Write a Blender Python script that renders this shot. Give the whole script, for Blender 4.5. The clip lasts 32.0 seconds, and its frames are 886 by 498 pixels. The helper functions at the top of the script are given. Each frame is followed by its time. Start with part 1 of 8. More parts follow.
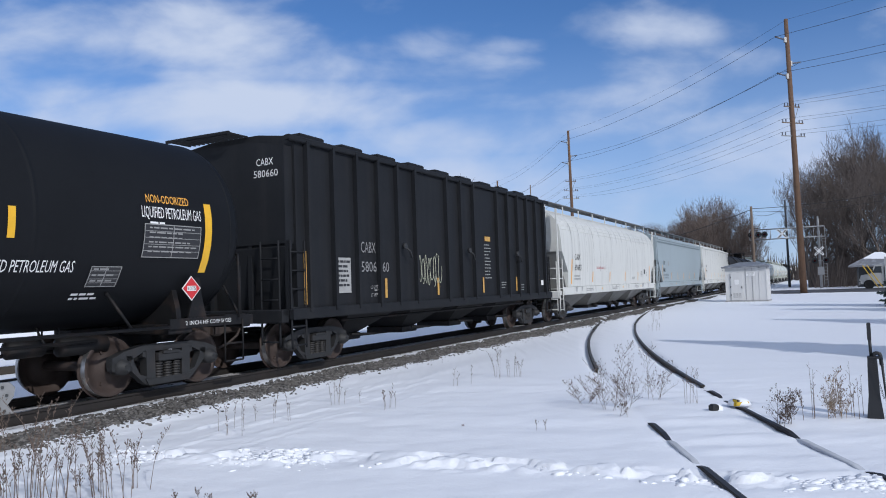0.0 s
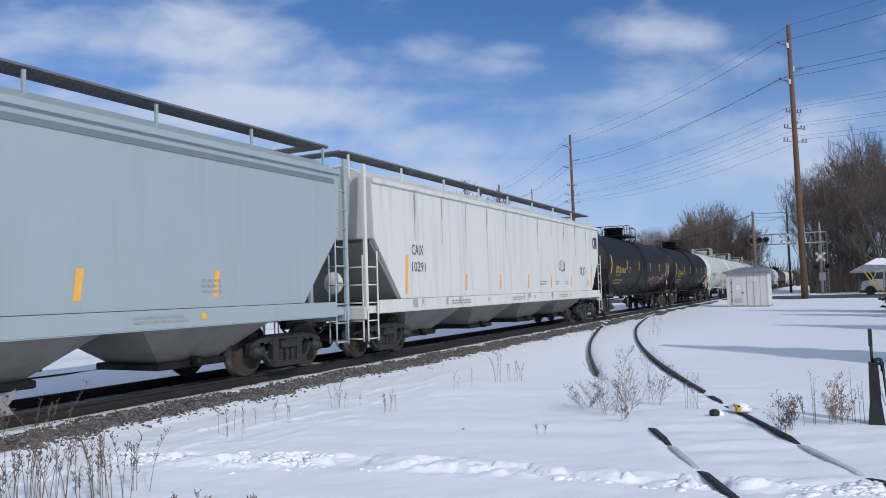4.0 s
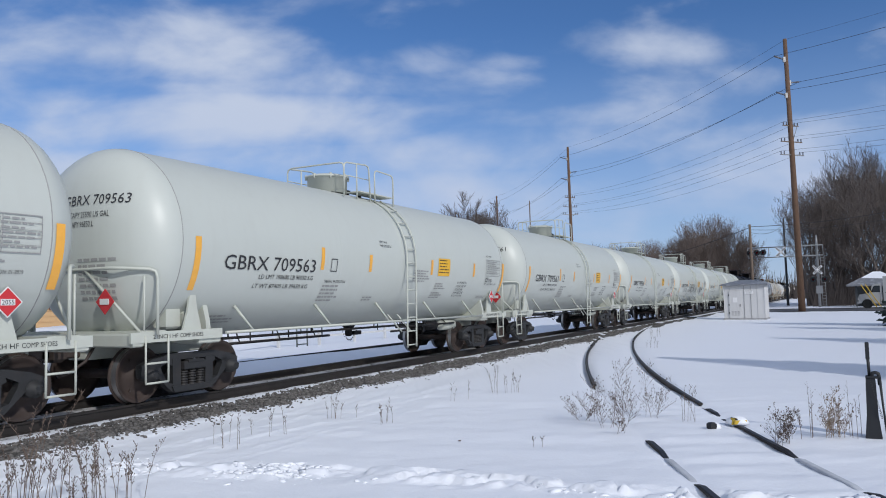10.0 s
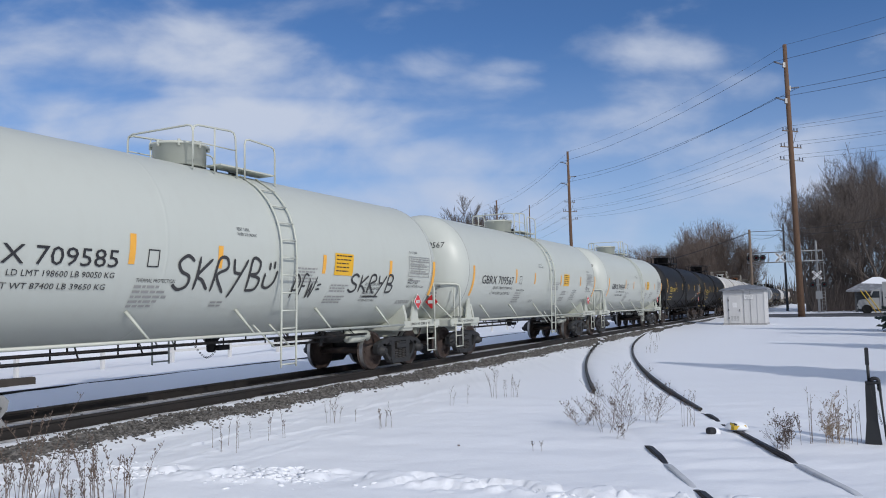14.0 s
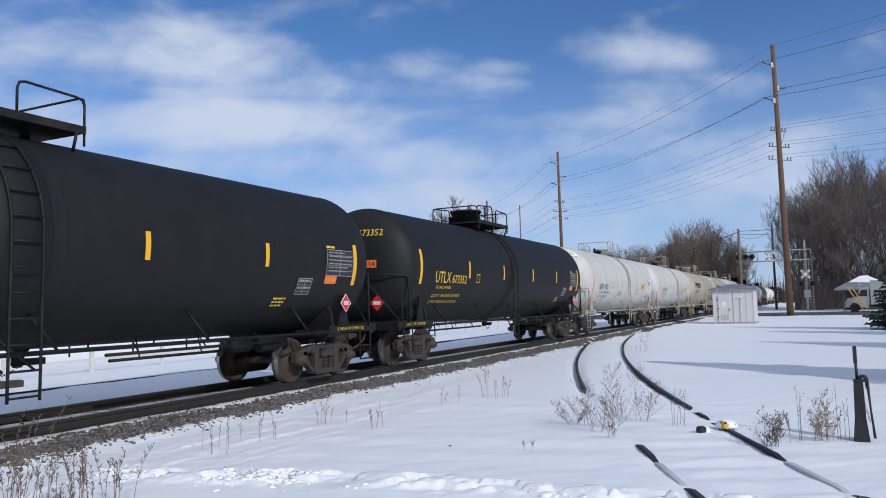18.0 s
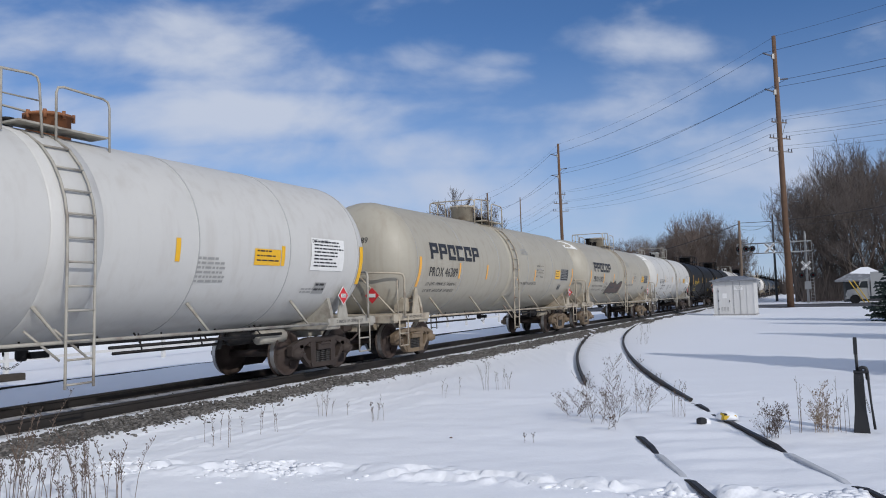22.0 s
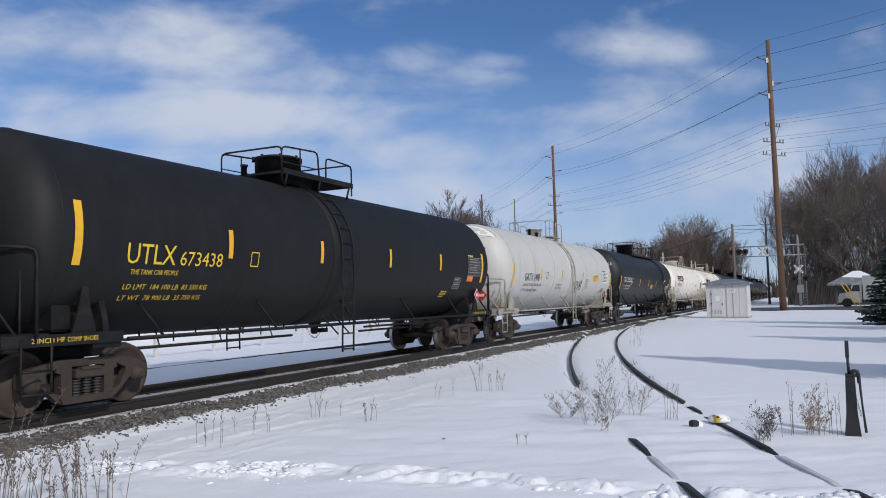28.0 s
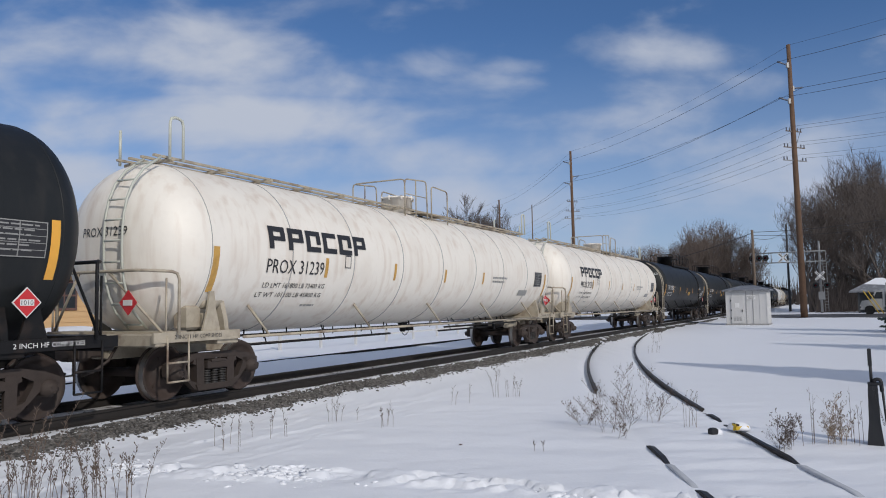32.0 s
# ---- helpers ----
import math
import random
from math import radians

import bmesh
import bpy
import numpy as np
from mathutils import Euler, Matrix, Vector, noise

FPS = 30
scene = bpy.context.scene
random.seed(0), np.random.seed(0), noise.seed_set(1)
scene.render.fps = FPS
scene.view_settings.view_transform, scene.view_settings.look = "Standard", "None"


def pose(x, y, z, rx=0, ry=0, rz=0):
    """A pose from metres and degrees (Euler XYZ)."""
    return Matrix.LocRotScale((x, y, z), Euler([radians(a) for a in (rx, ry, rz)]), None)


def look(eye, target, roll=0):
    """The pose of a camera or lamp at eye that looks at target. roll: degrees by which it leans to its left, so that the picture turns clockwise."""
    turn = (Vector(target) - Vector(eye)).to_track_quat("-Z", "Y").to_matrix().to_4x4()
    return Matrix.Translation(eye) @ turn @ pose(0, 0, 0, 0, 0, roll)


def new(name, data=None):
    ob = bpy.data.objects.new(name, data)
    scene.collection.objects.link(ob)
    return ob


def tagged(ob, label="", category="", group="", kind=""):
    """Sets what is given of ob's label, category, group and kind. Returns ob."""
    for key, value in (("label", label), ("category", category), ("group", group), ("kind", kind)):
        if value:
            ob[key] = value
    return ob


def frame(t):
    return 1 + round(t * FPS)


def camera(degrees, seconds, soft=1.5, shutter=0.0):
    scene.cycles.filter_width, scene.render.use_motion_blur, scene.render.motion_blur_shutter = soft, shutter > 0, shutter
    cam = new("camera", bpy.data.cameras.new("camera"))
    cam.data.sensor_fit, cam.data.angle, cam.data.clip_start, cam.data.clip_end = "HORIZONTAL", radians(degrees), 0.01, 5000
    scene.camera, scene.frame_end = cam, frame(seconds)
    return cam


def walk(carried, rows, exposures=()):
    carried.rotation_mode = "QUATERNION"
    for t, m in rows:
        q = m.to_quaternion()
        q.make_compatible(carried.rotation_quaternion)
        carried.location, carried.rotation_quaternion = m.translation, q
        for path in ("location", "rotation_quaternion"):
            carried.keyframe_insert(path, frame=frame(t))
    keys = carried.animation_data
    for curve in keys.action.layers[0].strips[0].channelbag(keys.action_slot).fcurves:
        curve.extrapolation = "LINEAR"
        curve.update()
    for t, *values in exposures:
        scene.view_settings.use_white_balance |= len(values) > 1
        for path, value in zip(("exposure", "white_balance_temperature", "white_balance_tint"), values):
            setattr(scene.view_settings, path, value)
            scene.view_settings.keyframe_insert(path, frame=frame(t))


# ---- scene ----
cam = camera(61.33, 32.0, soft=1.0)

EYE = (0.0, 0.0, 1.483)
# seconds, then the camera's turn about x, y and z in degrees
EXPOSURES = [(0.0, 0.04, 6000, 10), (1.0, 0.02, 6050, 10), (2.0, -0.18, 6050, 10), (3.0, -0.05, 6050, 10), (6.0, 0.00, 6000, 10), (7.0, 0.08, 6050, 10), (8.0, -0.08, 6050, 10), (9.0, -0.25, 6050, 10), (10.0, -0.08, 6100, 10), (12.0, -0.12, 6150, 10), (14.0, -0.08, 6250, 10), (17.0, -0.05, 6250, 10), (18.0, 0.04, 6150, 10), (19.0, -0.14, 6150, 10), (20.0, -0.14, 6250, 10), (22.0, -0.10, 6300, 10), (25.0, -0.10, 6350, 10), (28.0, -0.06, 6400, 10), (30.0, -0.25, 6500, 10), (31.0, -0.08, 6500, 10), (32.0, -0.26, 6500, 10)]
TURNS = [
    (0.0, 92.97, 2.063, 0.082), (0.5, 93.01, 2.0, -0.057), (1.0, 93.051, 2.023, -0.011), (1.5, 93.172, 2.028, 0.047),
    (2.0, 93.24, 1.934, 0.095), (2.5, 93.208, 1.864, 0.145), (3.0, 93.162, 1.815, 0.084), (3.5, 93.191, 1.769, 0.123),
    (5.5, 93.668, 1.594, 0.332), (6.0, 93.876, 1.496, 0.492), (6.5, 93.896, 1.415, 0.364), (7.0, 93.753, 1.44, 0.237),
    (7.5, 93.563, 1.435, 0.185), (8.0, 93.611, 1.555, 0.156), (8.5, 93.775, 1.703, 0.094), (9.0, 93.894, 1.636, 0.111),
    (9.5, 93.992, 1.523, 0.102), (10.0, 94.08, 1.42, -0.055), (10.5, 94.129, 1.376, -0.178), (11.0, 94.139, 1.377, -0.296),
    (11.5, 94.238, 1.422, -0.296), (12.0, 94.362, 1.349, -0.221), (12.5, 94.577, 1.303, -0.161), (13.0, 94.55, 1.152, -0.214),
    (13.5, 94.464, 1.282, -0.179), (14.0, 94.399, 1.247, -0.093), (14.5, 94.457, 1.213, 0.013), (16.5, 94.485, 1.523, -0.623),
    (17.0, 94.283, 1.462, -0.701), (17.5, 94.347, 1.493, -0.738), (18.0, 94.413, 1.515, -0.795), (18.5, 94.768, 1.415, -0.787),
    (19.0, 95.329, 1.354, -0.63), (19.5, 95.364, 1.203, -0.588), (20.0, 94.813, 1.423, -0.567), (20.5, 94.25, 1.588, -0.564),
    (21.0, 94.089, 1.509, -0.608), (21.5, 94.047, 1.45, -0.675), (22.0, 93.833, 1.64, -0.749), (22.5, 93.632, 1.56, -0.788),
    (23.0, 93.632, 1.56, -0.788), (23.5, 93.527, 1.384, -0.839), (24.0, 93.459, 1.308, -0.983), (24.5, 93.544, 1.325, -1.078),
    (25.0, 93.609, 1.252, -1.132), (25.5, 93.792, 1.204, -1.238), (27.5, 93.909, 1.178, -1.321), (28.0, 93.915, 1.312, -1.229),
    (28.5, 93.972, 1.292, -1.014), (29.0, 94.146, 1.23, -0.763), (29.5, 94.203, 1.183, -0.449), (30.0, 94.175, 1.176, -0.28),
    (30.5, 94.172, 1.178, -0.189), (31.0, 94.201, 1.147, -0.18), (31.5, 94.309, 1.136, -0.04), (32.0, 94.344, 1.029, 0.074),
]
walk(cam, [(t, pose(*EYE, a, b, c)) for t, a, b, c in TURNS], exposures=EXPOSURES)

# ---- world and sun ----
SKY_STRENGTH, SUN_ENERGY = 0.09, 2.5
CLOUD_OFF = (0.3, 0.2, 0.0)
# cloud banks: bearing (x/y), height (z/y), half width, half height, density
BANKS = ((-0.32, 0.252, 0.24, 0.042, 1.1), (-0.13, 0.248, 0.13, 0.035, 0.95), (-0.5, 0.28, 0.12, 0.035, 0.7), (-0.29, 0.345, 0.13, 0.05, 0.85), (-0.54, 0.36, 0.14, 0.06, 0.75),
         (-0.05, 0.325, 0.1, 0.025, 0.5), (0.11, 0.325, 0.07, 0.015, 0.45), (0.25, 0.335, 0.16, 0.03, 0.36), (0.36, 0.28, 0.14, 0.03, 0.42), (-0.3, 0.195, 0.5, 0.04, 0.66),
         (0.1, 0.2, 0.45, 0.04, 0.62), (0.0, 0.14, 0.9, 0.05, 0.72), (0.58, 0.35, 0.1, 0.03, 0.5), (0.5, 0.2, 0.2, 0.05, 0.6), (0.15, 0.25, 0.3, 0.03, 0.42), (-0.25, 0.3, 0.4, 0.03, 0.5))
CLOUD_COL, HAZE_COL = (6.7, 7.2, 8.3, 1.0), (5.0, 6.0, 8.2, 1.0)
SUN_WAY = Vector((0.545, -0.84, 0.0)).normalized()
SUN_ELEV = radians(31)
world = bpy.data.worlds.new("winter_sky")
scene.world = world
world.use_nodes = True
wn, wl = world.node_tree.nodes, world.node_tree.links
wn.clear()


def wnode(kind, **kw):
    n = wn.new(kind)
    for k, v in kw.items():
        n.inputs[k].default_value = v
    return n


sky = wn.new("ShaderNodeTexSky")
sky.sky_type = "NISHITA"
sky.sun_disc = False
sky.sun_elevation = SUN_ELEV
sky.sun_rotation = math.atan2(SUN_WAY.x, SUN_WAY.y)
sky.air_density, sky.dust_density, sky.ozone_density = 1.0, 0.15, 5.0
coord = wn.new("ShaderNodeTexCoord")
sep = wn.new("ShaderNodeSeparateXYZ")
wl.new(coord.outputs["Generated"], sep.inputs[0])


def wmath(op, a, b=None, clamp=False):
    n = wn.new("ShaderNodeMath")
    n.operation, n.use_clamp = op, clamp
    for i, v in enumerate((a, b)):
        if v is None:
            continue
        if isinstance(v, (int, float)):
            n.inputs[i].default_value = v
        else:
            wl.new(v, n.inputs[i])
    return n.outputs[0]


# clouds lie on a flat layer: the way is divided by its height
up = wmath("ADD", wmath("MAXIMUM", sep.outputs["Z"], 0.0), 0.12)
cu = wmath("DIVIDE", sep.outputs["X"], up)
cv = wmath("DIVIDE", sep.outputs["Y"], up)
comb = wn.new("ShaderNodeCombineXYZ")
wl.new(cu, comb.inputs[0]), wl.new(cv, comb.inputs[1])


def wnoise(scale, detail, rough, off, distort=0.0, stretch=(1, 1, 1)):
    m = wn.new("ShaderNodeMapping")
    m.inputs["Location"].default_value = off
    m.inputs["Scale"].default_value = stretch
    wl.new(comb.outputs[0], m.inputs[0])
    n = wnode("ShaderNodeTexNoise", Scale=scale, Detail=detail, Roughness=rough, Distortion=distort)
    wl.new(m.outputs[0], n.inputs["Vector"])
    return n.outputs["Fac"]


def wramp(fac, lo, hi):
    n = wn.new("ShaderNodeMapRange")
    n.interpolation_type = "SMOOTHSTEP"
    n.inputs["From Min"].default_value, n.inputs["From Max"].default_value = lo, hi
    wl.new(fac, n.inputs["Value"])
    return n.outputs[0]


big = wnoise(0.9, 4.0, 0.55, CLOUD_OFF, 0.5, (1.0, 0.5, 1))
fine = wnoise(2.6, 8.0, 0.6, (4.0, 1.0, 0), 0.6, (0.9, 0.7, 1))
mixn = wmath("ADD", wmath("MULTIPLY", big, 0.5), wmath("MULTIPLY", fine, 0.5))
# in front: the banks that stand over the train; behind: denser unseen cloud added to whiten and brighten the fill light
ahead = wmath("MAXIMUM", sep.outputs["Y"], 0.05)
bu, bv = wmath("DIVIDE", sep.outputs["X"], ahead), wmath("DIVIDE", sep.outputs["Z"], ahead)
total = None
for u0, v0, ru, rv, dens in BANKS:
    du = wmath("DIVIDE", wmath("SUBTRACT", bu, u0), ru)
    dv = wmath("DIVIDE", wmath("SUBTRACT", bv, v0), rv)
    d2 = wmath("ADD", wmath("MULTIPLY", du, du), wmath("MULTIPLY", dv, dv))
    g = wmath("MULTIPLY", wmath("POWER", 2.718, wmath("MULTIPLY", d2, -0.9)), dens)
    total = g if total is None else wmath("MAXIMUM", total, g)
infront = wramp(sep.outputs["Y"], 0.1, 0.4)
field = wmath("ADD", wmath("MULTIPLY", total, infront), wmath("MULTIPLY", wmath("SUBTRACT", 1.0, infront), 0.95))
wisp_at = wn.new("ShaderNodeCombineXYZ")
wl.new(bu, wisp_at.inputs[0]), wl.new(wmath("MULTIPLY", bv, 2.0), wisp_at.inputs[1])
wisp = wnode("ShaderNodeTexNoise", Scale=4.6, Detail=7.0, Roughness=0.5, Distortion=0.2)
wl.new(wisp_at.outputs[0], wisp.inputs["Vector"])
texture = wmath("ADD", wmath("MULTIPLY", wmath("ADD", wmath("MULTIPLY", wmath("SUBTRACT", wisp.outputs["Fac"], 0.5), 1.75), 0.42), infront), wmath("MULTIPLY", wmath("SUBTRACT", 1.0, infront), wmath("MULTIPLY", mixn, 0.9)))
cover = wramp(wmath("ADD", wmath("MULTIPLY", field, 0.62), texture), 0.46, 1.12)
haze = wramp(sep.outputs["Z"], 0.36, -0.02)
cmix = wn.new("ShaderNodeMix")
cmix.data_type = "RGBA"
wl.new(wmath("MULTIPLY", cover, 0.95), cmix.inputs["Factor"])
deep = wn.new("ShaderNodeMix")
deep.data_type, deep.blend_type = "RGBA", "MULTIPLY"
deep.inputs["Factor"].default_value = 1.0
wl.new(sky.outputs[0], deep.inputs["A"])
deep.inputs["B"].default_value = (0.75, 0.91, 1.1, 1.0)
wl.new(deep.outputs["Result"], cmix.inputs["A"])
cmix.inputs["B"].default_value = CLOUD_COL
hmix = wn.new("ShaderNodeMix")
hmix.data_type = "RGBA"
wl.new(wmath("MULTIPLY", haze, 0.68), hmix.inputs["Factor"])
wl.new(cmix.outputs["Result"], hmix.inputs["A"])
hmix.inputs["B"].default_value = HAZE_COL
bg = wnode("ShaderNodeBackground", Strength=SKY_STRENGTH)
wl.new(hmix.outputs["Result"], bg.inputs["Color"])
wout = wn.new("ShaderNodeOutputWorld")
wl.new(bg.outputs[0], wout.inputs["Surface"])

sun_data = bpy.data.lights.new("sun", "SUN")
sun_data.energy, sun_data.angle, sun_data.color = SUN_ENERGY, radians(0.6), (1.0, 0.94, 0.86)
sun = new("sun", sun_data)
sun.matrix_world = look((SUN_WAY.x * 60, SUN_WAY.y * 60, 60 * math.tan(SUN_ELEV)), (0, 0, 0))


# ---- materials ----
def material(name, color, rough=0.6, metal=0.0, vary=0.15, scale=6.0, dark=0.55, streak=0.0, bump=0.0, bump_scale=60.0,
             stain=None, stain_amount=0.0, stain_scale=1.2, spec=0.5, per_object=0.0, island=False):
    """A painted, rusty, wooden or mineral surface: colour, fine grain, larger blotches, vertical streaks and relief."""
    m = bpy.data.materials.new(name)
    m.use_nodes = True
    nt = m.node_tree
    b = nt.nodes["Principled BSDF"]
    b.inputs["Roughness"].default_value, b.inputs["Metallic"].default_value = rough, metal
    b.inputs["Specular IOR Level"].default_value = spec
    tc = nt.nodes.new("ShaderNodeTexCoord")

    def noise_tex(sc, det, stretch=(1, 1, 1)):
        mp = nt.nodes.new("ShaderNodeMapping")
        mp.inputs["Scale"].default_value = stretch
        nt.links.new(tc.outputs["Object"], mp.inputs[0])
        n = nt.nodes.new("ShaderNodeTexNoise")
        n.inputs["Scale"].default_value, n.inputs["Detail"].default_value = sc, det
        nt.links.new(mp.outputs[0], n.inputs["Vector"])
        return n.outputs["Fac"]

    def blend(fac, a, bcol):
        mx = nt.nodes.new("ShaderNodeMix")
        mx.data_type = "RGBA"
        for sock, v in ((mx.inputs["Factor"], fac), (mx.inputs["A"], a), (mx.inputs["B"], bcol)):
            if isinstance(v, (tuple, float, int)):
                sock.default_value = v
            else:
                nt.links.new(v, sock)
        return mx.outputs["Result"]

    def ramp(fac, lo, hi, top=1.0):
        n = nt.nodes.new("ShaderNodeMapRange")
        n.inputs["From Min"].default_value, n.inputs["From Max"].default_value = lo, hi
        n.inputs["To Max"].default_value = top
        nt.links.new(fac, n.inputs["Value"])
        return n.outputs[0]

    base = (*color, 1.0)
    low = (*[c * dark for c in color], 1.0)
    col = blend(ramp(noise_tex(scale, 6.0), 0.45, 0.8, vary * 2), base, low)
    col = blend(ramp(noise_tex(scale * 9, 3.0), 0.5, 0.8, vary), col, low)
    if streak:
        col = blend(ramp(noise_tex(2.2, 5.0, (2.2, 2.2, 0.16)), 0.5, 0.78, streak), col, (*(stain or [c * 0.45 for c in color]), 1.0))
    if stain_amount:
        col = blend(ramp(noise_tex(stain_scale, 7.0), 0.52, 0.72, stain_amount), col, (*stain, 1.0))
    if per_object or island:
        if island:
            src = nt.nodes.new("ShaderNodeNewGeometry").outputs["Random Per Island"]
        else:
            src = nt.nodes.new("ShaderNodeObjectInfo").outputs["Random"]
        col = blend(ramp(src, 0.0, 1.0, per_object or 0.6), col, low)
    nt.links.new(col, b.inputs["Base Color"])
    if bump:
        bp = nt.nodes.new("ShaderNodeBump")
        bp.inputs["Strength"].default_value, bp.inputs["Distance"].default_value = bump, 0.01
        nt.links.new(noise_tex(bump_scale, 6.0), bp.inputs["Height"])
        nt.links.new(bp.outputs[0], b.inputs["Normal"])
    return m


SNOW = material("snow", (0.775, 0.795, 0.84), 0.55, vary=0.05, scale=0.7, dark=0.9, bump=0.6, bump_scale=16.0, spec=0.3)
DEEP_BLACK = material("glossless_black_tank_paint", (0.0085, 0.0095, 0.0115), 0.6, spec=0.15, vary=0.2, scale=1.1, dark=0.5, bump=0.1, bump_scale=30)
BLACK_PAINT = material("black_tank_paint", (0.0112, 0.0118, 0.0135), 0.6, spec=0.25, vary=0.3, scale=1.1, dark=0.5, streak=0.14, stain=(0.04, 0.037, 0.034), stain_amount=0.06, bump=0.1, bump_scale=30)
CHARCOAL = material("charcoal_tank_paint", (0.014, 0.016, 0.0175), 0.5, spec=0.3, vary=0.2, scale=1.3, streak=0.2, stain=(0.07, 0.06, 0.05), bump=0.08, bump_scale=30)
PALE = material("pale_grey_tank_paint", (0.49, 0.515, 0.475), 0.42, vary=0.06, scale=0.9, dark=0.8, streak=0.12, stain=(0.4, 0.39, 0.35), bump=0.04, bump_scale=20)
GRIMY_PARTS = material("grimy_grey_fittings_paint", (0.36, 0.34, 0.295), 0.6, vary=0.3, scale=5, dark=0.6, stain=(0.1, 0.065, 0.045), stain_amount=0.6, stain_scale=3.5)
PALE_PARTS = material("pale_grey_fittings_paint", (0.50, 0.52, 0.46), 0.45, vary=0.1, scale=5, dark=0.75, stain=(0.35, 0.3, 0.25), stain_amount=0.2)
WHITE_TANK = material("weathered_white_tank_paint", (0.52, 0.515, 0.495), 0.5, vary=0.1, scale=1.0, dark=0.75, streak=0.4, stain=(0.36, 0.33, 0.3), bump=0.05, bump_scale=20)
CREAM = material("weathered_cream_tank_paint", (0.37, 0.345, 0.285), 0.5, vary=0.14, scale=1.0, dark=0.7, streak=0.5, stain=(0.26, 0.22, 0.17), stain_amount=0.08, bump=0.05, bump_scale=20)
OLD_WHITE = material("rust_stained_white_tank_paint", (0.8, 0.76, 0.69), 0.5, vary=0.12, scale=1.0, dark=0.75, streak=0.4, stain=(0.4, 0.25, 0.15), stain_amount=0.12, bump=0.05)
CREAM_PARTS = material("rusty_cream_fittings_paint", (0.42, 0.37, 0.29), 0.6, vary=0.3, scale=6, stain=(0.1, 0.055, 0.034), stain_amount=0.85, stain_scale=2.6)
BLACK_PARTS = material("black_fittings_paint", (0.01, 0.01, 0.011), 0.6, spec=0.25, vary=0.3, scale=5, stain=(0.08, 0.05, 0.035), stain_amount=0.25, stain_scale=4)
HOPPER_WHITE = material("white_hopper_paint", (0.60, 0.605, 0.575), 0.48, vary=0.07, scale=1.0, dark=0.8, streak=0.5, stain=(0.34, 0.34, 0.33), bump=0.05)
HOPPER_GREY = material("blue_grey_hopper_paint", (0.31, 0.365, 0.39), 0.45, vary=0.07, scale=1.0, dark=0.8, streak=0.2, stain=(0.2, 0.22, 0.23), bump=0.05)
HOPPER_BLACK = material("black_hopper_paint", (0.0135, 0.0148, 0.0175), 0.65, spec=0.2, vary=0.3, scale=1.0, streak=0.18, stain=(0.045, 0.042, 0.04), stain_amount=0.08, bump=0.1)
BAND_GREY = material("dark_blue_grey_paint", (0.15, 0.185, 0.2), 0.5, vary=0.1, scale=2)
# one dark, blotched grey for the slope sheets of every hopper
SLOPE_GREY = material("dusty_slope_sheet_paint", (0.22, 0.22, 0.21), 0.65, vary=0.25, scale=2.0, stain=(0.09, 0.085, 0.08), stain_amount=0.3)
BAY_GREY = material("dirty_hopper_bay_paint", (0.24, 0.235, 0.22), 0.65, vary=0.3, scale=2.0, stain=(0.08, 0.07, 0.06), stain_amount=0.45)
TRUCK_RUST = material("rusty_cast_steel", (0.053, 0.039, 0.033), 0.75, vary=0.4, scale=5, stain=(0.02, 0.017, 0.016), stain_amount=0.5, stain_scale=3, bump=0.3, per_object=0.4)
TRUCK_DARK = material("dark_cast_steel", (0.025, 0.026, 0.028), 0.65, vary=0.35, scale=5, stain=(0.07, 0.05, 0.04), stain_amount=0.3, stain_scale=3, bump=0.3, per_object=0.3)
WHEEL_RUST = material("rusty_wheel_steel", (0.05, 0.034, 0.028), 0.7, vary=0.5, scale=4, stain=(0.022, 0.018, 0.016), stain_amount=0.75, stain_scale=2.2, bump=0.2, per_object=0.7)
TREAD = material("polished_tread_steel", (0.42, 0.41, 0.4), 0.35, 0.9, vary=0.1)
RAIL_SIDE = material("rusty_rail_steel", (0.017, 0.014, 0.0125), 0.75, vary=0.4, scale=4, stain=(0.03, 0.022, 0.017), stain_amount=0.3, bump=0.3)
# grey of a snow-covered rail, with the shade of its groove painted in
SHADED_SNOW_RAIL = material("snow_dusted_rail", (0.5, 0.52, 0.56), 0.8, vary=0.3, scale=3, dark=0.6, stain=(0.2, 0.2, 0.21), stain_amount=0.5, stain_scale=2.5)
RAIL_TOP = material("worn_rail_head", (0.04, 0.036, 0.034), 0.5, 0.4, vary=0.2, scale=3)
YELLOW = material("yellow_reflective_sheeting", (0.75, 0.42, 0.02), 0.4, vary=0.12, scale=9, dark=0.6)
ORANGE = material("orange_reflective_sheeting", (0.80, 0.40, 0.06), 0.4, vary=0.1, scale=9, dark=0.7)
FADED_ORANGE = material("faded_orange_sheeting", (0.55, 0.32, 0.08), 0.5, vary=0.3, scale=9, dark=0.5)
FADED_WHITE = material("faded_white_lettering", (0.26, 0.26, 0.26), 0.6, vary=0.4, scale=18, dark=0.3)
INK_YELLOW = material("yellow_lettering_paint", (0.72, 0.50, 0.04), 0.5, vary=0.15, scale=14)
INK_BLACK = material("black_lettering_paint", (0.025, 0.025, 0.028), 0.5, vary=0.15, scale=14)
INK_WHITE = material("white_lettering_paint", (0.75, 0.75, 0.74), 0.5, vary=0.2, scale=14)
INK_GREY = material("grey_lettering_paint", (0.30, 0.30, 0.29), 0.5, vary=0.2, scale=14)
INK_RED = material("red_lettering_paint", (0.5, 0.06, 0.08), 0.5, vary=0.1, scale=14)
SPRAY_BLACK = material("black_spray_paint", (0.04, 0.04, 0.042), 0.6, vary=0.25, scale=9)
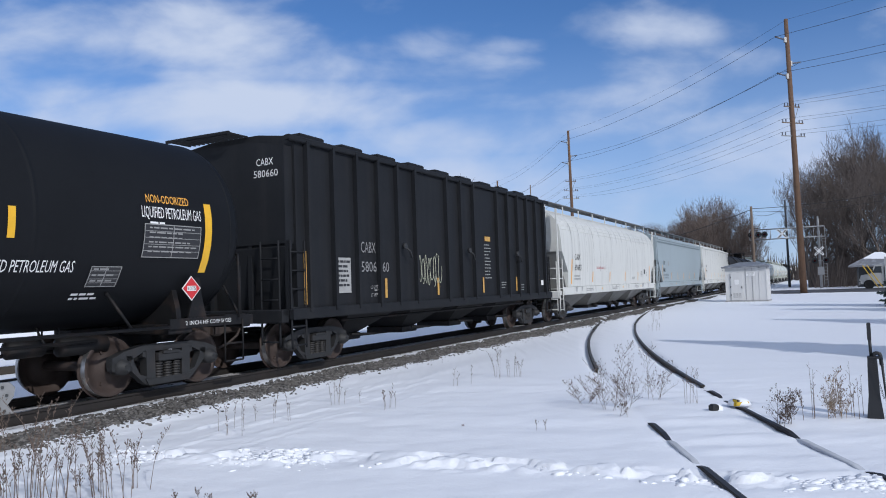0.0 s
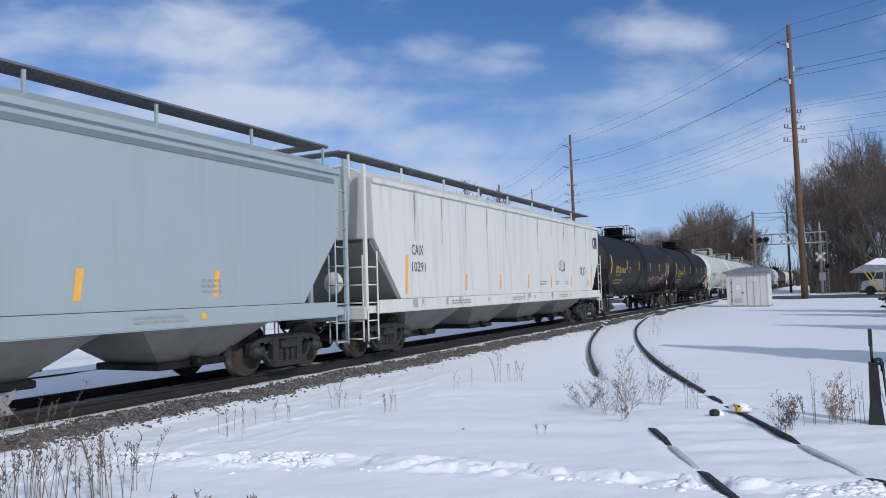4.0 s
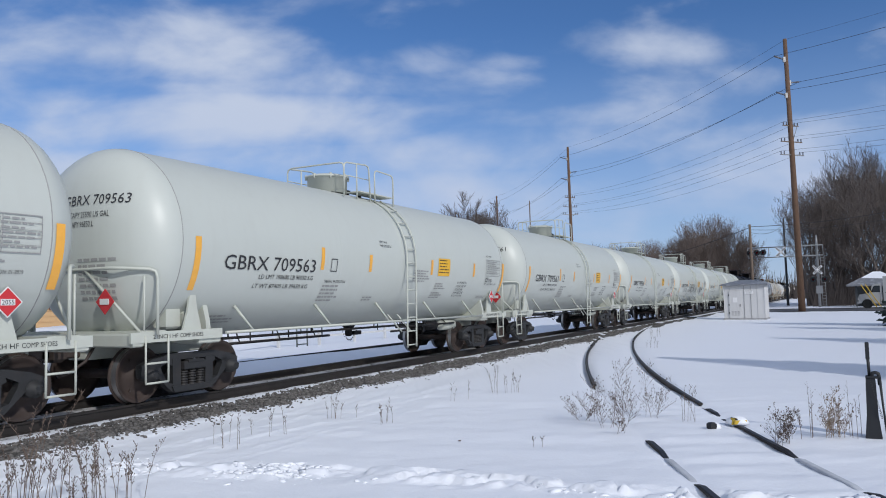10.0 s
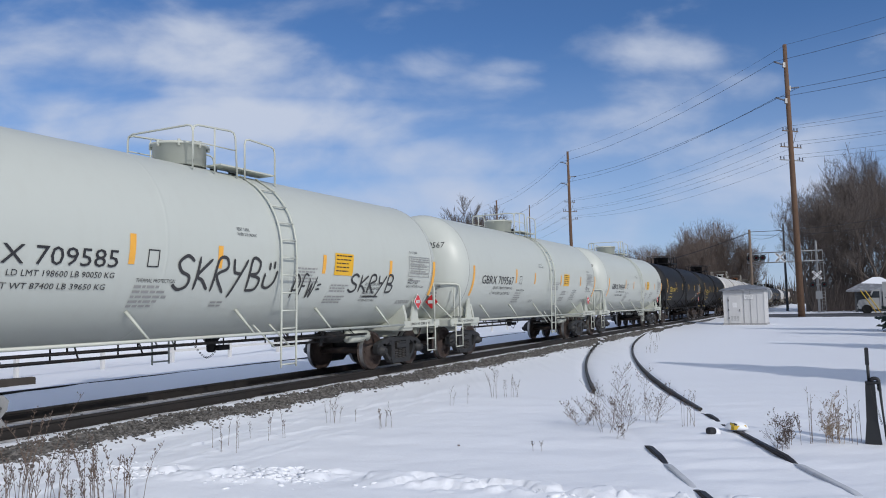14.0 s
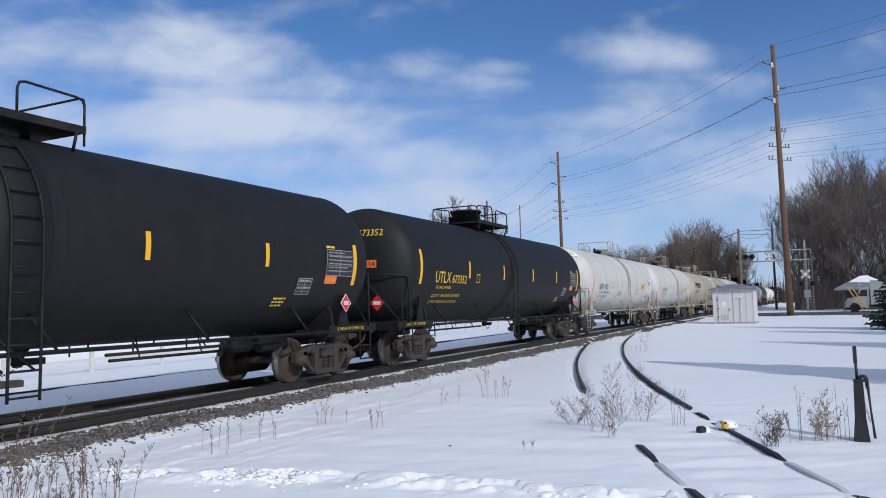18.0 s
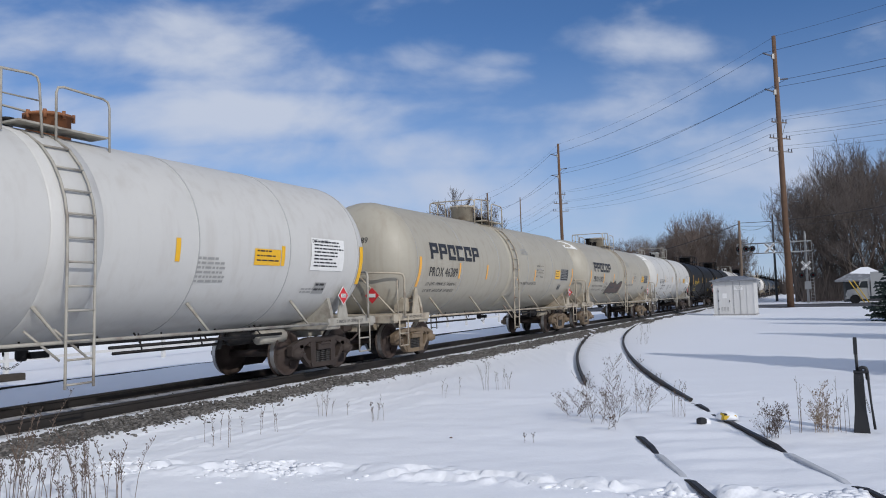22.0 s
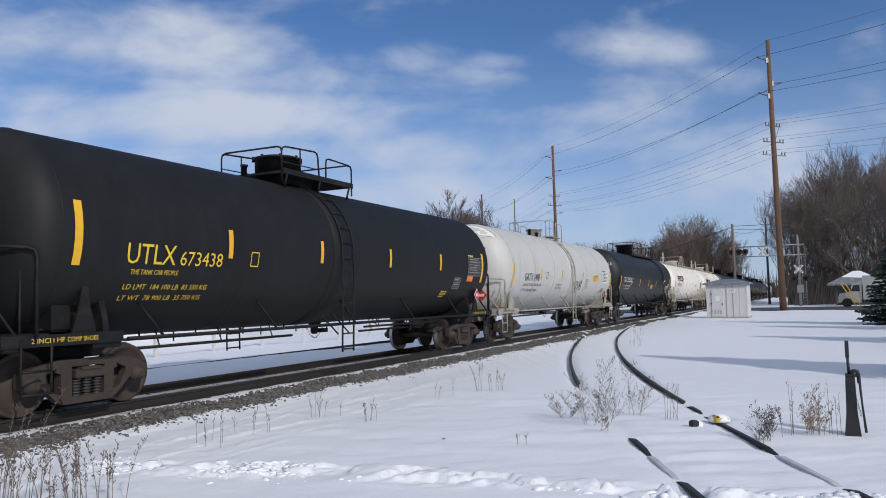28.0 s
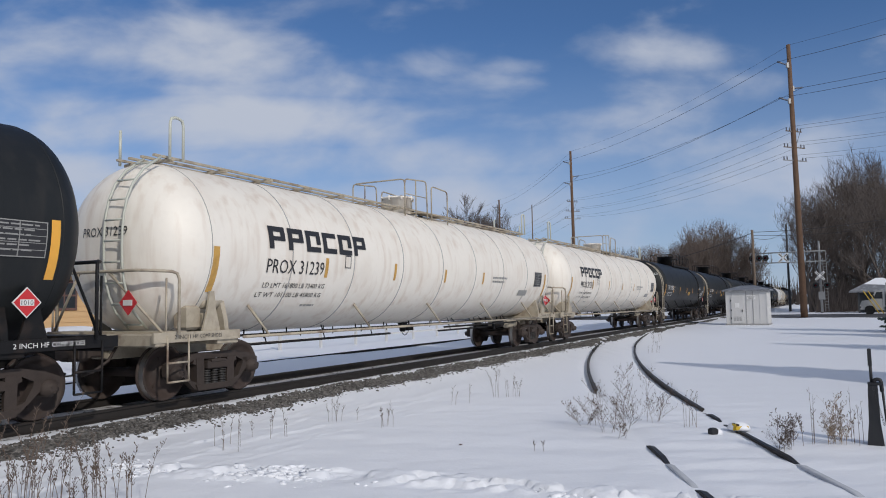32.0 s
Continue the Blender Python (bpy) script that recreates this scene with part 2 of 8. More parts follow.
SPRAY_PALE = material("pale_yellow_spray_paint", (0.42, 0.43, 0.32), 0.6, vary=0.3, scale=9)
SPRAY_PINK = material("pink_paint_marker", (0.34, 0.19, 0.16), 0.6, vary=0.3, scale=9)
SPRAY_UMBER = material("brown_spray_fill", (0.085, 0.055, 0.045), 0.6, vary=0.5, scale=3, dark=0.5, stain=(0.14, 0.1, 0.085), stain_amount=0.5, stain_scale=2.0)
PLACARD_RED = material("red_placard", (0.55, 0.03, 0.035), 0.45, vary=0.1, scale=9)
PANEL_WHITE = material("white_decal", (0.72, 0.72, 0.7), 0.5, vary=0.08, scale=9)
PANEL_GREY = material("grey_paint_patch", (0.34, 0.34, 0.33), 0.5, vary=0.12, scale=5)
PANEL_ORANGE = material("orange_panel", (0.72, 0.16, 0.04), 0.5, vary=0.1, scale=9)
# roof walk steel, darkened: the shade on its underside is put into the colour
WALK_STEEL_SHADED = material("dark_walkway_steel", (0.16, 0.165, 0.17), 0.6, 0.3, vary=0.25, scale=4)
SEAM_GRIME = material("grey_seam_grime", (0.33, 0.335, 0.335), 0.6, vary=0.3, scale=3, dark=0.7)
WASH_GRIME = material("washed_down_grime", (0.36, 0.365, 0.36), 0.6, vary=0.4, scale=4, dark=0.75)
SPRINGS = material("dark_spring_steel", (0.03, 0.028, 0.027), 0.6, vary=0.3)


# ---- mesh building ----
class Form:
    """Collects vertices and faces of one mesh."""

    def __init__(self):
        self.v, self.f, self.s, self.m = [], [], [], []

    def add(self, verts, faces, smooth=False, mat=0):
        k = len(self.v)
        self.v.extend(verts)
        self.f.extend([tuple(i + k for i in f) for f in faces])
        self.s.extend([smooth] * len(faces))
        self.m.extend([mat] * len(faces))
        return self

    def box(self, c, size, turn=None, mat=0, bevel=0.0):
        hx, hy, hz = (d / 2 for d in size)
        if bevel:
            b = min(bevel, hx * 0.45, hy * 0.45, hz * 0.45)
            pts, faces = [], []
            for sz, ins in ((-1, b), (-1, 0), (1, 0), (1, b)):
                z = sz * (hz if ins else hz - b)
                for x, y in ((-1, -1), (1, -1), (1, 1), (-1, 1)):
                    pts.append((x * (hx - ins), y * (hy - ins), z))
            for r in range(3):
                for i in range(4):
                    j = (i + 1) % 4
                    faces.append((r * 4 + i, r * 4 + j, r * 4 + 4 + j, r * 4 + 4 + i))
            faces += [(3, 2, 1, 0), (12, 13, 14, 15)]
        else:
            pts = [(x * hx, y * hy, z * hz) for z in (-1, 1) for x, y in ((-1, -1), (1, -1), (1, 1), (-1, 1))]
            faces = [(3, 2, 1, 0), (4, 5, 6, 7), (0, 1, 5, 4), (1, 2, 6, 5), (2, 3, 7, 6), (3, 0, 4, 7)]
        if turn:
            pts = [tuple(turn @ Vector(p)) for p in pts]
        return self.add([(p[0] + c[0], p[1] + c[1], p[2] + c[2]) for p in pts], faces, False, mat)

    def tube(self, pts, r, n=6, caps=True, mat=0, smooth=True):
        """A round bar through the points; r may be one radius or one a point."""
        pts = [Vector(p) for p in pts]
        rs = r if isinstance(r, (list, tuple)) else [r] * len(pts)
        verts, faces = [], []
        side = None
        for i, p in enumerate(pts):
            a = pts[max(i - 1, 0)]
            b = pts[min(i + 1, len(pts) - 1)]
            d = (b - a).normalized()
            if side is None:
                side = d.orthogonal().normalized()
            else:
                side = (side - d * side.dot(d))
                side = side.normalized() if side.length > 1e-6 else d.orthogonal().normalized()
            up = d.cross(side)
            for k in range(n):
                t = 2 * math.pi * k / n
                verts.append(tuple(p + (side * math.cos(t) + up * math.sin(t)) * rs[i]))
        for i in range(len(pts) - 1):
            for k in range(n):
                j = (k + 1) % n
                faces.append((i * n + k, i * n + j, (i + 1) * n + j, (i + 1) * n + k))
        self.add(verts, faces, smooth and n > 4, mat)
        if caps and n > 2:
            k0 = len(self.v) - len(verts)
            self.f += [tuple(range(k0 + n - 1, k0 - 1, -1)), tuple(range(len(self.v) - n, len(self.v)))]
            self.s += [False, False]
            self.m += [mat, mat]
        return self

    def lathe(self, profile, axis="x", c=(0, 0, 0), n=32, mat=0, smooth=True, close=False):
        """Turns (along, radius) pairs round an axis through c."""
        verts, faces = [], []
        for a, r in profile:
            for k in range(n):
                t = 2 * math.pi * k / n
                u, w = r * math.cos(t), r * math.sin(t)
                p = {"x": (a, u, w), "y": (w, a, u), "z": (u, w, a)}[axis]
                verts.append((p[0] + c[0], p[1] + c[1], p[2] + c[2]))
        m = len(profile)
        for i in range(m - 1):
            for k in range(n):
                j = (k + 1) % n
                faces.append((i * n + k, (i + 1) * n + k, (i + 1) * n + j, i * n + j))
        self.add(verts, faces, smooth, mat)
        if not close:
            k0 = len(self.v) - len(verts)
            if profile[0][1] > 1e-4:
                self.f.append(tuple(range(k0, k0 + n))), self.s.append(False), self.m.append(mat)
            if profile[-1][1] > 1e-4:
                self.f.append(tuple(range(len(self.v) - 1, len(self.v) - n - 1, -1))), self.s.append(False), self.m.append(mat)
        return self

    def slab(self, outline, y0, y1, plane="xz", mat=0):
        """A flat plate with the outline in one plane and its thickness along the third axis."""
        n = len(outline)
        put = {"xz": lambda a, b, c: (a, c, b), "yz": lambda a, b, c: (c, a, b), "xy": lambda a, b, c: (a, b, c)}[plane]
        verts = [put(a, b, y0) for a, b in outline] + [put(a, b, y1) for a, b in outline]
        faces = [tuple(range(n)), tuple(range(2 * n - 1, n - 1, -1))]
        faces += [(i, i + n, (i + 1) % n + n, (i + 1) % n) for i in range(n)]
        return self.add(verts, faces, False, mat)

    def mesh(self, name, *mats):
        me = bpy.data.meshes.new(name)
        me.from_pydata(self.v, [], self.f)
        for m in mats:
            me.materials.append(m)
        me.polygons.foreach_set("use_smooth", self.s)
        if len(mats) > 1:
            me.polygons.foreach_set("material_index", self.m)
        bm = bmesh.new()
        bm.from_mesh(me)
        bmesh.ops.recalc_face_normals(bm, faces=bm.faces)
        bm.to_mesh(me)
        bm.free()
        return me


def part(name, form, material_, parent, label="", at=None):
    """One mesh object under a thing or a part. form: a Form or a finished mesh."""
    me = form.mesh(name, material_) if isinstance(form, Form) else form
    ob = new(name, me)
    ob.parent = parent
    if at is not None:
        ob.matrix_basis = at
    return tagged(ob, label, kind="stuff" if name == "lettering" else "")


def thing(name, label, category, group="", at=None, data=None, kind=""):
    ob = new(name, data)
    if at is not None:
        ob.matrix_basis = at
    return tagged(ob, label, category, group, kind)


# ---- the track's line: it runs straight past the camera ----
HEADING = 1.1006
ALONG = Vector((math.cos(HEADING), math.sin(HEADING), 0))
ASIDE = Vector((math.sin(HEADING), -math.cos(HEADING), 0))
FOOT = -ASIDE * 10.588


def on_track(s, lat=0.0, z=0.0):
    return FOOT + ALONG * s + ASIDE * lat + Vector((0, 0, z))


def track_pose(s, lat=0.0, z=0.0):
    return Matrix.Translation(on_track(s, lat, z)) @ pose(0, 0, 0, 0, 0, math.degrees(HEADING))


def track_coords(x, y):
    """Metres along and aside of the track for arrays of plan places."""
    dx, dy = x - FOOT.x, y - FOOT.y
    return dx * ALONG.x + dy * ALONG.y, dx * ASIDE.x + dy * ASIDE.y


# ---- ground: one sheet of snow to the horizon ----
def graded(lo, hi, step, far, grow=1.13):
    """Even steps between lo and hi, growing ones beyond them."""
    mid = list(np.arange(lo, hi, step))
    out, d = [hi], step
    while out[-1] < far:
        d *= grow
        out.append(out[-1] + d)
    low, d = [lo], step
    while low[-1] > -far:
        d *= grow
        low.append(low[-1] - d)
    return np.array(low[:0:-1] + mid + out)


def smooth(a, lo, hi):
    t = np.clip((a - lo) / (hi - lo), 0, 1)
    return t * t * (3 - 2 * t)


def wave(x, y, scale, seed):
    """Smooth random relief from a few sines."""
    rng = np.random.RandomState(seed)
    out = np.zeros_like(x)
    for i in range(9):
        a, f, p = rng.uniform(0, 2 * math.pi), scale * rng.uniform(0.6, 2.2), rng.uniform(0, 6.28)
        out += np.sin((x * math.cos(a) + y * math.sin(a)) * f + p) / (1 + i * 0.3)
    return out / 4


def lattice(x, y, seed):
    """Smooth random values between -1 and 1, one for each cell corner."""
    xi, yi = np.floor(x), np.floor(y)
    fx, fy = x - xi, y - yi
    fx, fy = fx * fx * (3 - 2 * fx), fy * fy * (3 - 2 * fy)

    def corner(a, b):
        v = np.sin(a * 127.1 + b * 311.7 + seed * 74.7) * 43758.5453
        return (v - np.floor(v)) * 2 - 1

    lo = corner(xi, yi) * (1 - fx) + corner(xi + 1, yi) * fx
    hi = corner(xi, yi + 1) * (1 - fx) + corner(xi + 1, yi + 1) * fx
    return lo * (1 - fy) + hi * fy


def rough(x, y, seed, octaves=3):
    return sum(lattice(x * 2**k, y * 2**k, seed + k) / 2**k for k in range(octaves))


SIDING = (-1.323e-05, 5.476e-03, -2.3135e-02, 3.7007)


def siding_x(y, side=0.0):
    """The siding's right-hand rail line (side 0); the other rail lies about 1.5 m beside it."""
    slope = 3 * SIDING[0] * y * y + 2 * SIDING[1] * y + SIDING[2]
    near = 1 - smooth(np.asarray(y, float), 9.0, 16.0)
    return SIDING[0] * y**3 + SIDING[1] * y * y + SIDING[2] * y + SIDING[3] - side * (1 - 0.065 * near) * np.sqrt(1 + slope * slope)


GROUND_Z = -0.32


def ground_height(x, y, detail=True):
    x, y = np.asarray(x, float), np.asarray(y, float)
    s, lat = track_coords(x, y)
    near = 1 - smooth(np.hypot(x, y - 20), 60, 140)
    z = GROUND_Z + (wave(x, y, 0.22, 3) * 0.05 + wave(x, y, 0.9, 5) * 0.018) * near
    bed = (1 - smooth(lat, 1.15, 2.35)) * smooth(lat, -2.9, -1.7)
    z = z * (1 - bed) + (-0.18) * bed
    # snow drifted over the sleepers between the rails, worn low beside them
    z = z + bed * (0.035 * np.exp(-(lat / 0.5) ** 2) + 0.03 * np.exp(-((lat - 1.12) / 0.2) ** 2))
    # ploughed bank before the house
    u, v = (x + 16.6) * 0.887 + (y - 30.7) * 0.46, -(x + 16.6) * 0.46 + (y - 30.7) * 0.887
    z = z + 1.25 * np.exp(-(v / 1.9) ** 2) * (1 - smooth(np.abs(u), 6.5, 11)) * smooth(np.hypot(x, y), 16, 20)
    gauge = smooth(y, 3, 6) * (1 - smooth(y, 46, 52))
    for side in (0.0, 1.5):
        d = np.abs(x - siding_x(y, side))
        z = z - gauge * (0.015 + 0.06 * smooth(y, 12.5, 17)) * np.exp(-(d / 0.13) ** 2)
    # sleepers of the siding show as soft waves between its rails
    mid = (x - siding_x(y, 0.75)) / 0.62
    ties = np.exp(-mid**6) * smooth(y, 5.5, 6.5) * (1 - smooth(y, 15.0, 19.0))
    z = z + ties * 0.011 * np.sin(y * 2 * math.pi / 0.56 + 0.8 * lattice(x * 0.8, y * 0.4, 71)) * (0.55 + 0.45 * lattice(x * 0.7, y * 0.9, 72))
    if detail:
        # wind-cut ridges beside the ballast, and broken crust
        edge = smooth(lat, 1.7, 2.1) * (1 - smooth(lat, 3.2, 5.2)) * smooth(s, 2, 5) * (1 - smooth(s, 26, 40))
        cut = rough(s * 0.9, lat * 5.5, 61, 4)
        z = z + edge * (0.017 * smooth(cut, 0.15, 0.5) - 0.007 * smooth(-cut, 0.2, 0.6))
        z = z + near * 0.006 * rough(x * 1.4, y * 3.0, 81)
        z = z + near * (wave(x * 0.3, y, 7.0, 51) * 0.011 + wave(x * 0.35, y, 17.0, 53) * 0.004 + wave(x, y, 5.0, 8) * 0.006 + wave(x, y, 14.0, 9) * 0.0025)
    return z


PATH_X = [-4.6, -3.4, -2.4, -1.3, -0.5, 0.4, 1.15, 1.9, 2.6, 3.6, 4.8]
PATH_Y = [8.85, 8.6, 8.35, 8.15, 7.95, 7.65, 7.3, 7.0, 6.75, 6.5, 6.35]


def trodden(x, y, z):
    """Footsteps and broken snow along a path that crosses in front of the siding."""
    off = y - np.interp(x, PATH_X, PATH_Y)
    lumps = rough(x * 4.2, y * 6.5, 31, 4) + 0.45 * lattice(x * 1.3, y * 2.2, 33)
    gaps = smooth(lattice(x * 0.9, y * 0.7, 35) + 0.5 * lattice(x * 2.3, y, 36), -0.55, 0.0)
    wide = 0.3 + 0.12 * lattice(x * 0.8, y * 0 + 3.3, 37)
    mask = np.exp(-(off / wide) ** 4) * smooth(x, -4.4, -3.4) * (1 - smooth(x, 3.6, 5.0)) * (0.25 + 0.75 * gaps)
    prints = smooth(lumps, 0.2, 0.42)
    return z + mask * (0.055 * prints - 0.03 * smooth(-lumps, 0.2, 0.6) + 0.012 * rough(x * 9, y * 9, 38, 2) * prints)


gx, gy = graded(-6.5, 7.0, 0.04, 3200, 1.09), graded(5.8, 13.0, 0.038, 3200, 1.075)
GX, GY = np.meshgrid(gx, gy)
GZ = trodden(GX, GY, ground_height(GX, GY))
nx, ny = len(gx), len(gy)
idx = np.arange(nx * ny).reshape(ny, nx)
quads = np.stack([idx[:-1, :-1], idx[:-1, 1:], idx[1:, 1:], idx[1:, :-1]], -1).reshape(-1, 4)
gm = bpy.data.meshes.new("ground")
gm.from_pydata(np.stack([GX, GY, GZ], -1).reshape(-1, 3).tolist(), [], quads.tolist())
gm.materials.append(SNOW)
gm.polygons.foreach_set("use_smooth", [True] * len(gm.polygons))
thing("ground", "wind-smoothed snow cover with a trodden footpath", "snow", kind="structure", data=gm)

# broken lumps of crust thrown up along the footpath
ICO_T = (1 + 5**0.5) / 2
ICO_V = np.array([(-1, ICO_T, 0), (1, ICO_T, 0), (-1, -ICO_T, 0), (1, -ICO_T, 0), (0, -1, ICO_T), (0, 1, ICO_T), (0, -1, -ICO_T), (0, 1, -ICO_T), (ICO_T, 0, -1), (ICO_T, 0, 1), (-ICO_T, 0, -1), (-ICO_T, 0, 1)]) / 1.9
ICO_F = np.array([(0, 11, 5), (0, 5, 1), (0, 1, 7), (0, 7, 10), (0, 10, 11), (1, 5, 9), (5, 11, 4), (11, 10, 2), (10, 7, 6), (7, 1, 8), (3, 9, 4), (3, 4, 2), (3, 2, 6), (3, 6, 8), (3, 8, 9), (4, 9, 5), (2, 4, 11), (6, 2, 10), (8, 6, 7), (9, 8, 1)])


def snow_lumps(count, seed):
    rng = np.random.RandomState(seed)
    vs, fs = [], []
    while len(vs) < count:
        x = rng.uniform(-3.9, 4.6)
        y = np.interp(x, PATH_X, PATH_Y) + rng.normal(0, 0.17)
        if lattice(np.array(x * 1.1), np.array(y * 1.7), 91) < rng.uniform(-0.25, 0.5):
            continue
        r = 0.012 + 0.034 * rng.uniform() ** 2.5
        v = ICO_V * (1 + rng.uniform(-0.3, 0.3, (12, 1))) * r * np.array([1.8, 1.0, 0.6])
        a = rng.normal(0, 0.5)
        v = v @ np.array([[math.cos(a), math.sin(a), 0], [-math.sin(a), math.cos(a), 0], [0, 0, 1]])
        z = float(trodden(np.array(x), np.array(y), ground_height(np.array(x), np.array(y))))
        fs.append(ICO_F + len(vs) * 12)
        vs.append(v + np.array([x, y, z - r * 0.12]))
    me = bpy.data.meshes.new("snow_lumps")
    me.from_pydata(np.concatenate(vs).tolist(), [], np.concatenate(fs).tolist())
    me.materials.append(SNOW)
    me.polygons.foreach_set("use_smooth", [True] * len(me.polygons))
    return me


thing("snow_lumps", "broken crust lumps along the footpath in the snow", "snow", kind="stuff", data=snow_lumps(1000, 12))

# ---- main track ----
RAIL_PROFILE = [(-0.07, -0.17), (0.07, -0.17), (0.07, -0.158), (0.012, -0.14), (0.012, -0.045), (0.036, -0.035), (0.036, -0.006), (0.026, 0.0),
                (-0.026, 0.0), (-0.036, -0.006), (-0.036, -0.035), (-0.012, -0.045), (-0.012, -0.14), (-0.07, -0.158)]


def rail_mesh(points, name, z_top, dusted=False):
    """A flat-bottomed rail swept through plan points; its running surface has its own material. dusted: snow grey with
    groove shade painted in.
    """
    f = Form()
    n = len(RAIL_PROFILE)
    pts = [Vector((p[0], p[1], 0)) for p in points]
    verts, faces, mats = [], [], []
    for i, p in enumerate(pts):
        d = (pts[min(i + 1, len(pts) - 1)] - pts[max(i - 1, 0)]).normalized()
        side = Vector((d.y, -d.x, 0))
        verts += [tuple(p + side * a + Vector((0, 0, b + z_top + points[i][2]))) for a, b in RAIL_PROFILE]
    for i in range(len(pts) - 1):
        for k in range(n):
            j = (k + 1) % n
            f_ = (i * n + k, i * n + j, (i + 1) * n + j, (i + 1) * n + k)
            faces.append(f_)
            mats.append(1 if k == 7 else 0)
    f.add(verts, faces)
    f.m = mats
    f.f += [tuple(range(n - 1, -1, -1)), tuple(range(len(verts) - n, len(verts)))]
    f.s += [False, False]
    f.m += [0, 0]
    return f.mesh(name, SHADED_SNOW_RAIL if dusted else RAIL_SIDE, SHADED_SNOW_RAIL if dusted else RAIL_TOP)


track = thing("railway_track", "main line track with snow lying between rusty rails", "track", kind="structure")
for lat in (0.752, -0.752):
    part("rail", rail_mesh([on_track(s, lat) for s in (-40, 10, 40, 80, 200, 420)], "rail", 0.0), None, track, "rusty steel rail with a worn head")
SLEEPER = material("weathered_sleeper_wood", (0.06, 0.05, 0.042), 0.85, vary=0.4, scale=3, bump=0.6, bump_scale=20, per_object=0.5)
sl = Form().box((0, 0, -0.262), (0.22, 2.55, 0.13), bevel=0.015).mesh("sleeper", SLEEPER)
rng = random.Random(4)
for i in range(150):
    part("sleeper", sl, None, track, at=track_pose(-14 + i * 0.52, rng.uniform(-0.03, 0.03), rng.uniform(0.0, 0.02)))

GRAVEL = material("crushed_stone", (0.21, 0.198, 0.186), 0.85, vary=0.4, scale=7, dark=0.1, per_object=0.95, bump=0.6, bump_scale=30, island=True)
GRAVEL_BED = material("gravel_shoulder", (0.05, 0.043, 0.038), 0.9, vary=0.6, scale=9, dark=0.3, stain=(0.75, 0.77, 0.8), stain_amount=0.35, stain_scale=3.5, bump=1.0, bump_scale=40)


def stones(name, count, s_range, lat_mid, lat_spread, size, z_of, seed):
    rng = np.random.RandomState(seed)
    ico, tri = ICO_V, ICO_F
    vs, fs = [], []
    for i in range(count):
        s = s_range[0] + (s_range[1] - s_range[0]) * rng.uniform() ** 1.5
        edge = 0.05 * math.sin(s * 1.3) + 0.05 * math.sin(s * 3.1 + 1) + 0.04 * math.sin(s * 7.7)
        lat = lat_mid + edge + lat_spread * (rng.uniform(-1, 1) if rng.uniform() < 0.75 else rng.normal(0.35, 0.6))
        r = rng.uniform(*size)
        p = on_track(s, lat)
        v = ico * (1 + rng.uniform(-0.4, 0.4, (12, 1))) * r * np.array([1.4, 0.95, 0.85])
        a = rng.uniform(0, 6.28)
        c, d = math.cos(a), math.sin(a)
        v = v @ np.array([[c, d, 0], [-d, c, 0], [0, 0, 1]])
        fs.append(tri + i * 12)
        vs.append(v + np.array([p.x, p.y, z_of(s, lat) + r * 0.12]))
    me = bpy.data.meshes.new(name)
    me.from_pydata(np.concatenate(vs).tolist(), [], np.concatenate(fs).tolist())
    me.materials.append(GRAVEL)
    return me


def shoulder_z(s, lat):
    p = on_track(s, lat)
    return float(ground_height(p.x, p.y, False)) + (0.012 if 0 < abs(lat - 1.5) < 0.3 else 0.0)


bed = Form()
ss = np.concatenate([np.arange(-12, 60, 0.5), np.arange(60, 200, 5)])
lats = (1.3, 1.38, 1.52, 1.66, 1.78)
for s in ss:
    e = 0.05 * math.sin(s * 1.3) + 0.05 * math.sin(s * 3.1 + 1)
    for k, la in enumerate(lats):
        p = on_track(s, la + e * (0.4 + 0.15 * k), 0)
        bed.v.append((p.x, p.y, float(ground_height(p.x, p.y, False)) + (0.015 if 0 < k < 4 else -0.02)))
nl = len(lats)
for i in range(len(ss) - 1):
    for k in range(nl - 1):
        bed.f.append((i * nl + k, i * nl + k + 1, (i + 1) * nl + k + 1, (i + 1) * nl + k))
bed.s, bed.m = [True] * len(bed.f), [0] * len(bed.f)
thing("ballast_shoulder", "gravel shoulder patched with snow beside the rails", "gravel", kind="structure", data=bed.mesh("ballast_shoulder", GRAVEL_BED))
thing("ballast_stones", "loose crushed stones along the track edge", "gravel", kind="stuff", data=stones("ballast_stones", 21000, (2.0, 48.0), 1.53, 0.31, (0.008, 0.026), shoulder_z, 21))
thing("scattered_stones", "few stones and debris on the snow between the rails", "gravel", kind="stuff", data=stones("scattered_stones", 900, (3.0, 46.0), 0.1, 1.0, (0.012, 0.03), shoulder_z, 22))

# greyer than the open snow, blotched with dark ballast colour
FOUR_FOOT = material("dirty_track_snow", (0.55, 0.55, 0.57), 0.9, vary=0.5, scale=5, dark=0.5, stain=(0.04, 0.034, 0.03), stain_amount=1.0, stain_scale=3.4, bump=1.0, bump_scale=30)
inner = Form()
for s in ss:
    for la in (-1.15, -0.6, 0.0, 0.6, 0.9):
        e = 0.05 * math.sin(s * 2.3) + 0.04 * math.sin(s * 5.1) if abs(la) > 0.8 else 0.0
        p = on_track(s, la + e, 0)
        inner.v.append((p.x, p.y, float(ground_height(p.x, p.y, False)) + (0.016 if abs(la) < 0.8 else -0.004)))
for i in range(len(ss) - 1):
    for k in range(4):
        inner.f.append((i * 5 + k, i * 5 + k + 1, (i + 1) * 5 + k + 1, (i + 1) * 5 + k))
inner.s, inner.m = [True] * len(inner.f), [0] * len(inner.f)
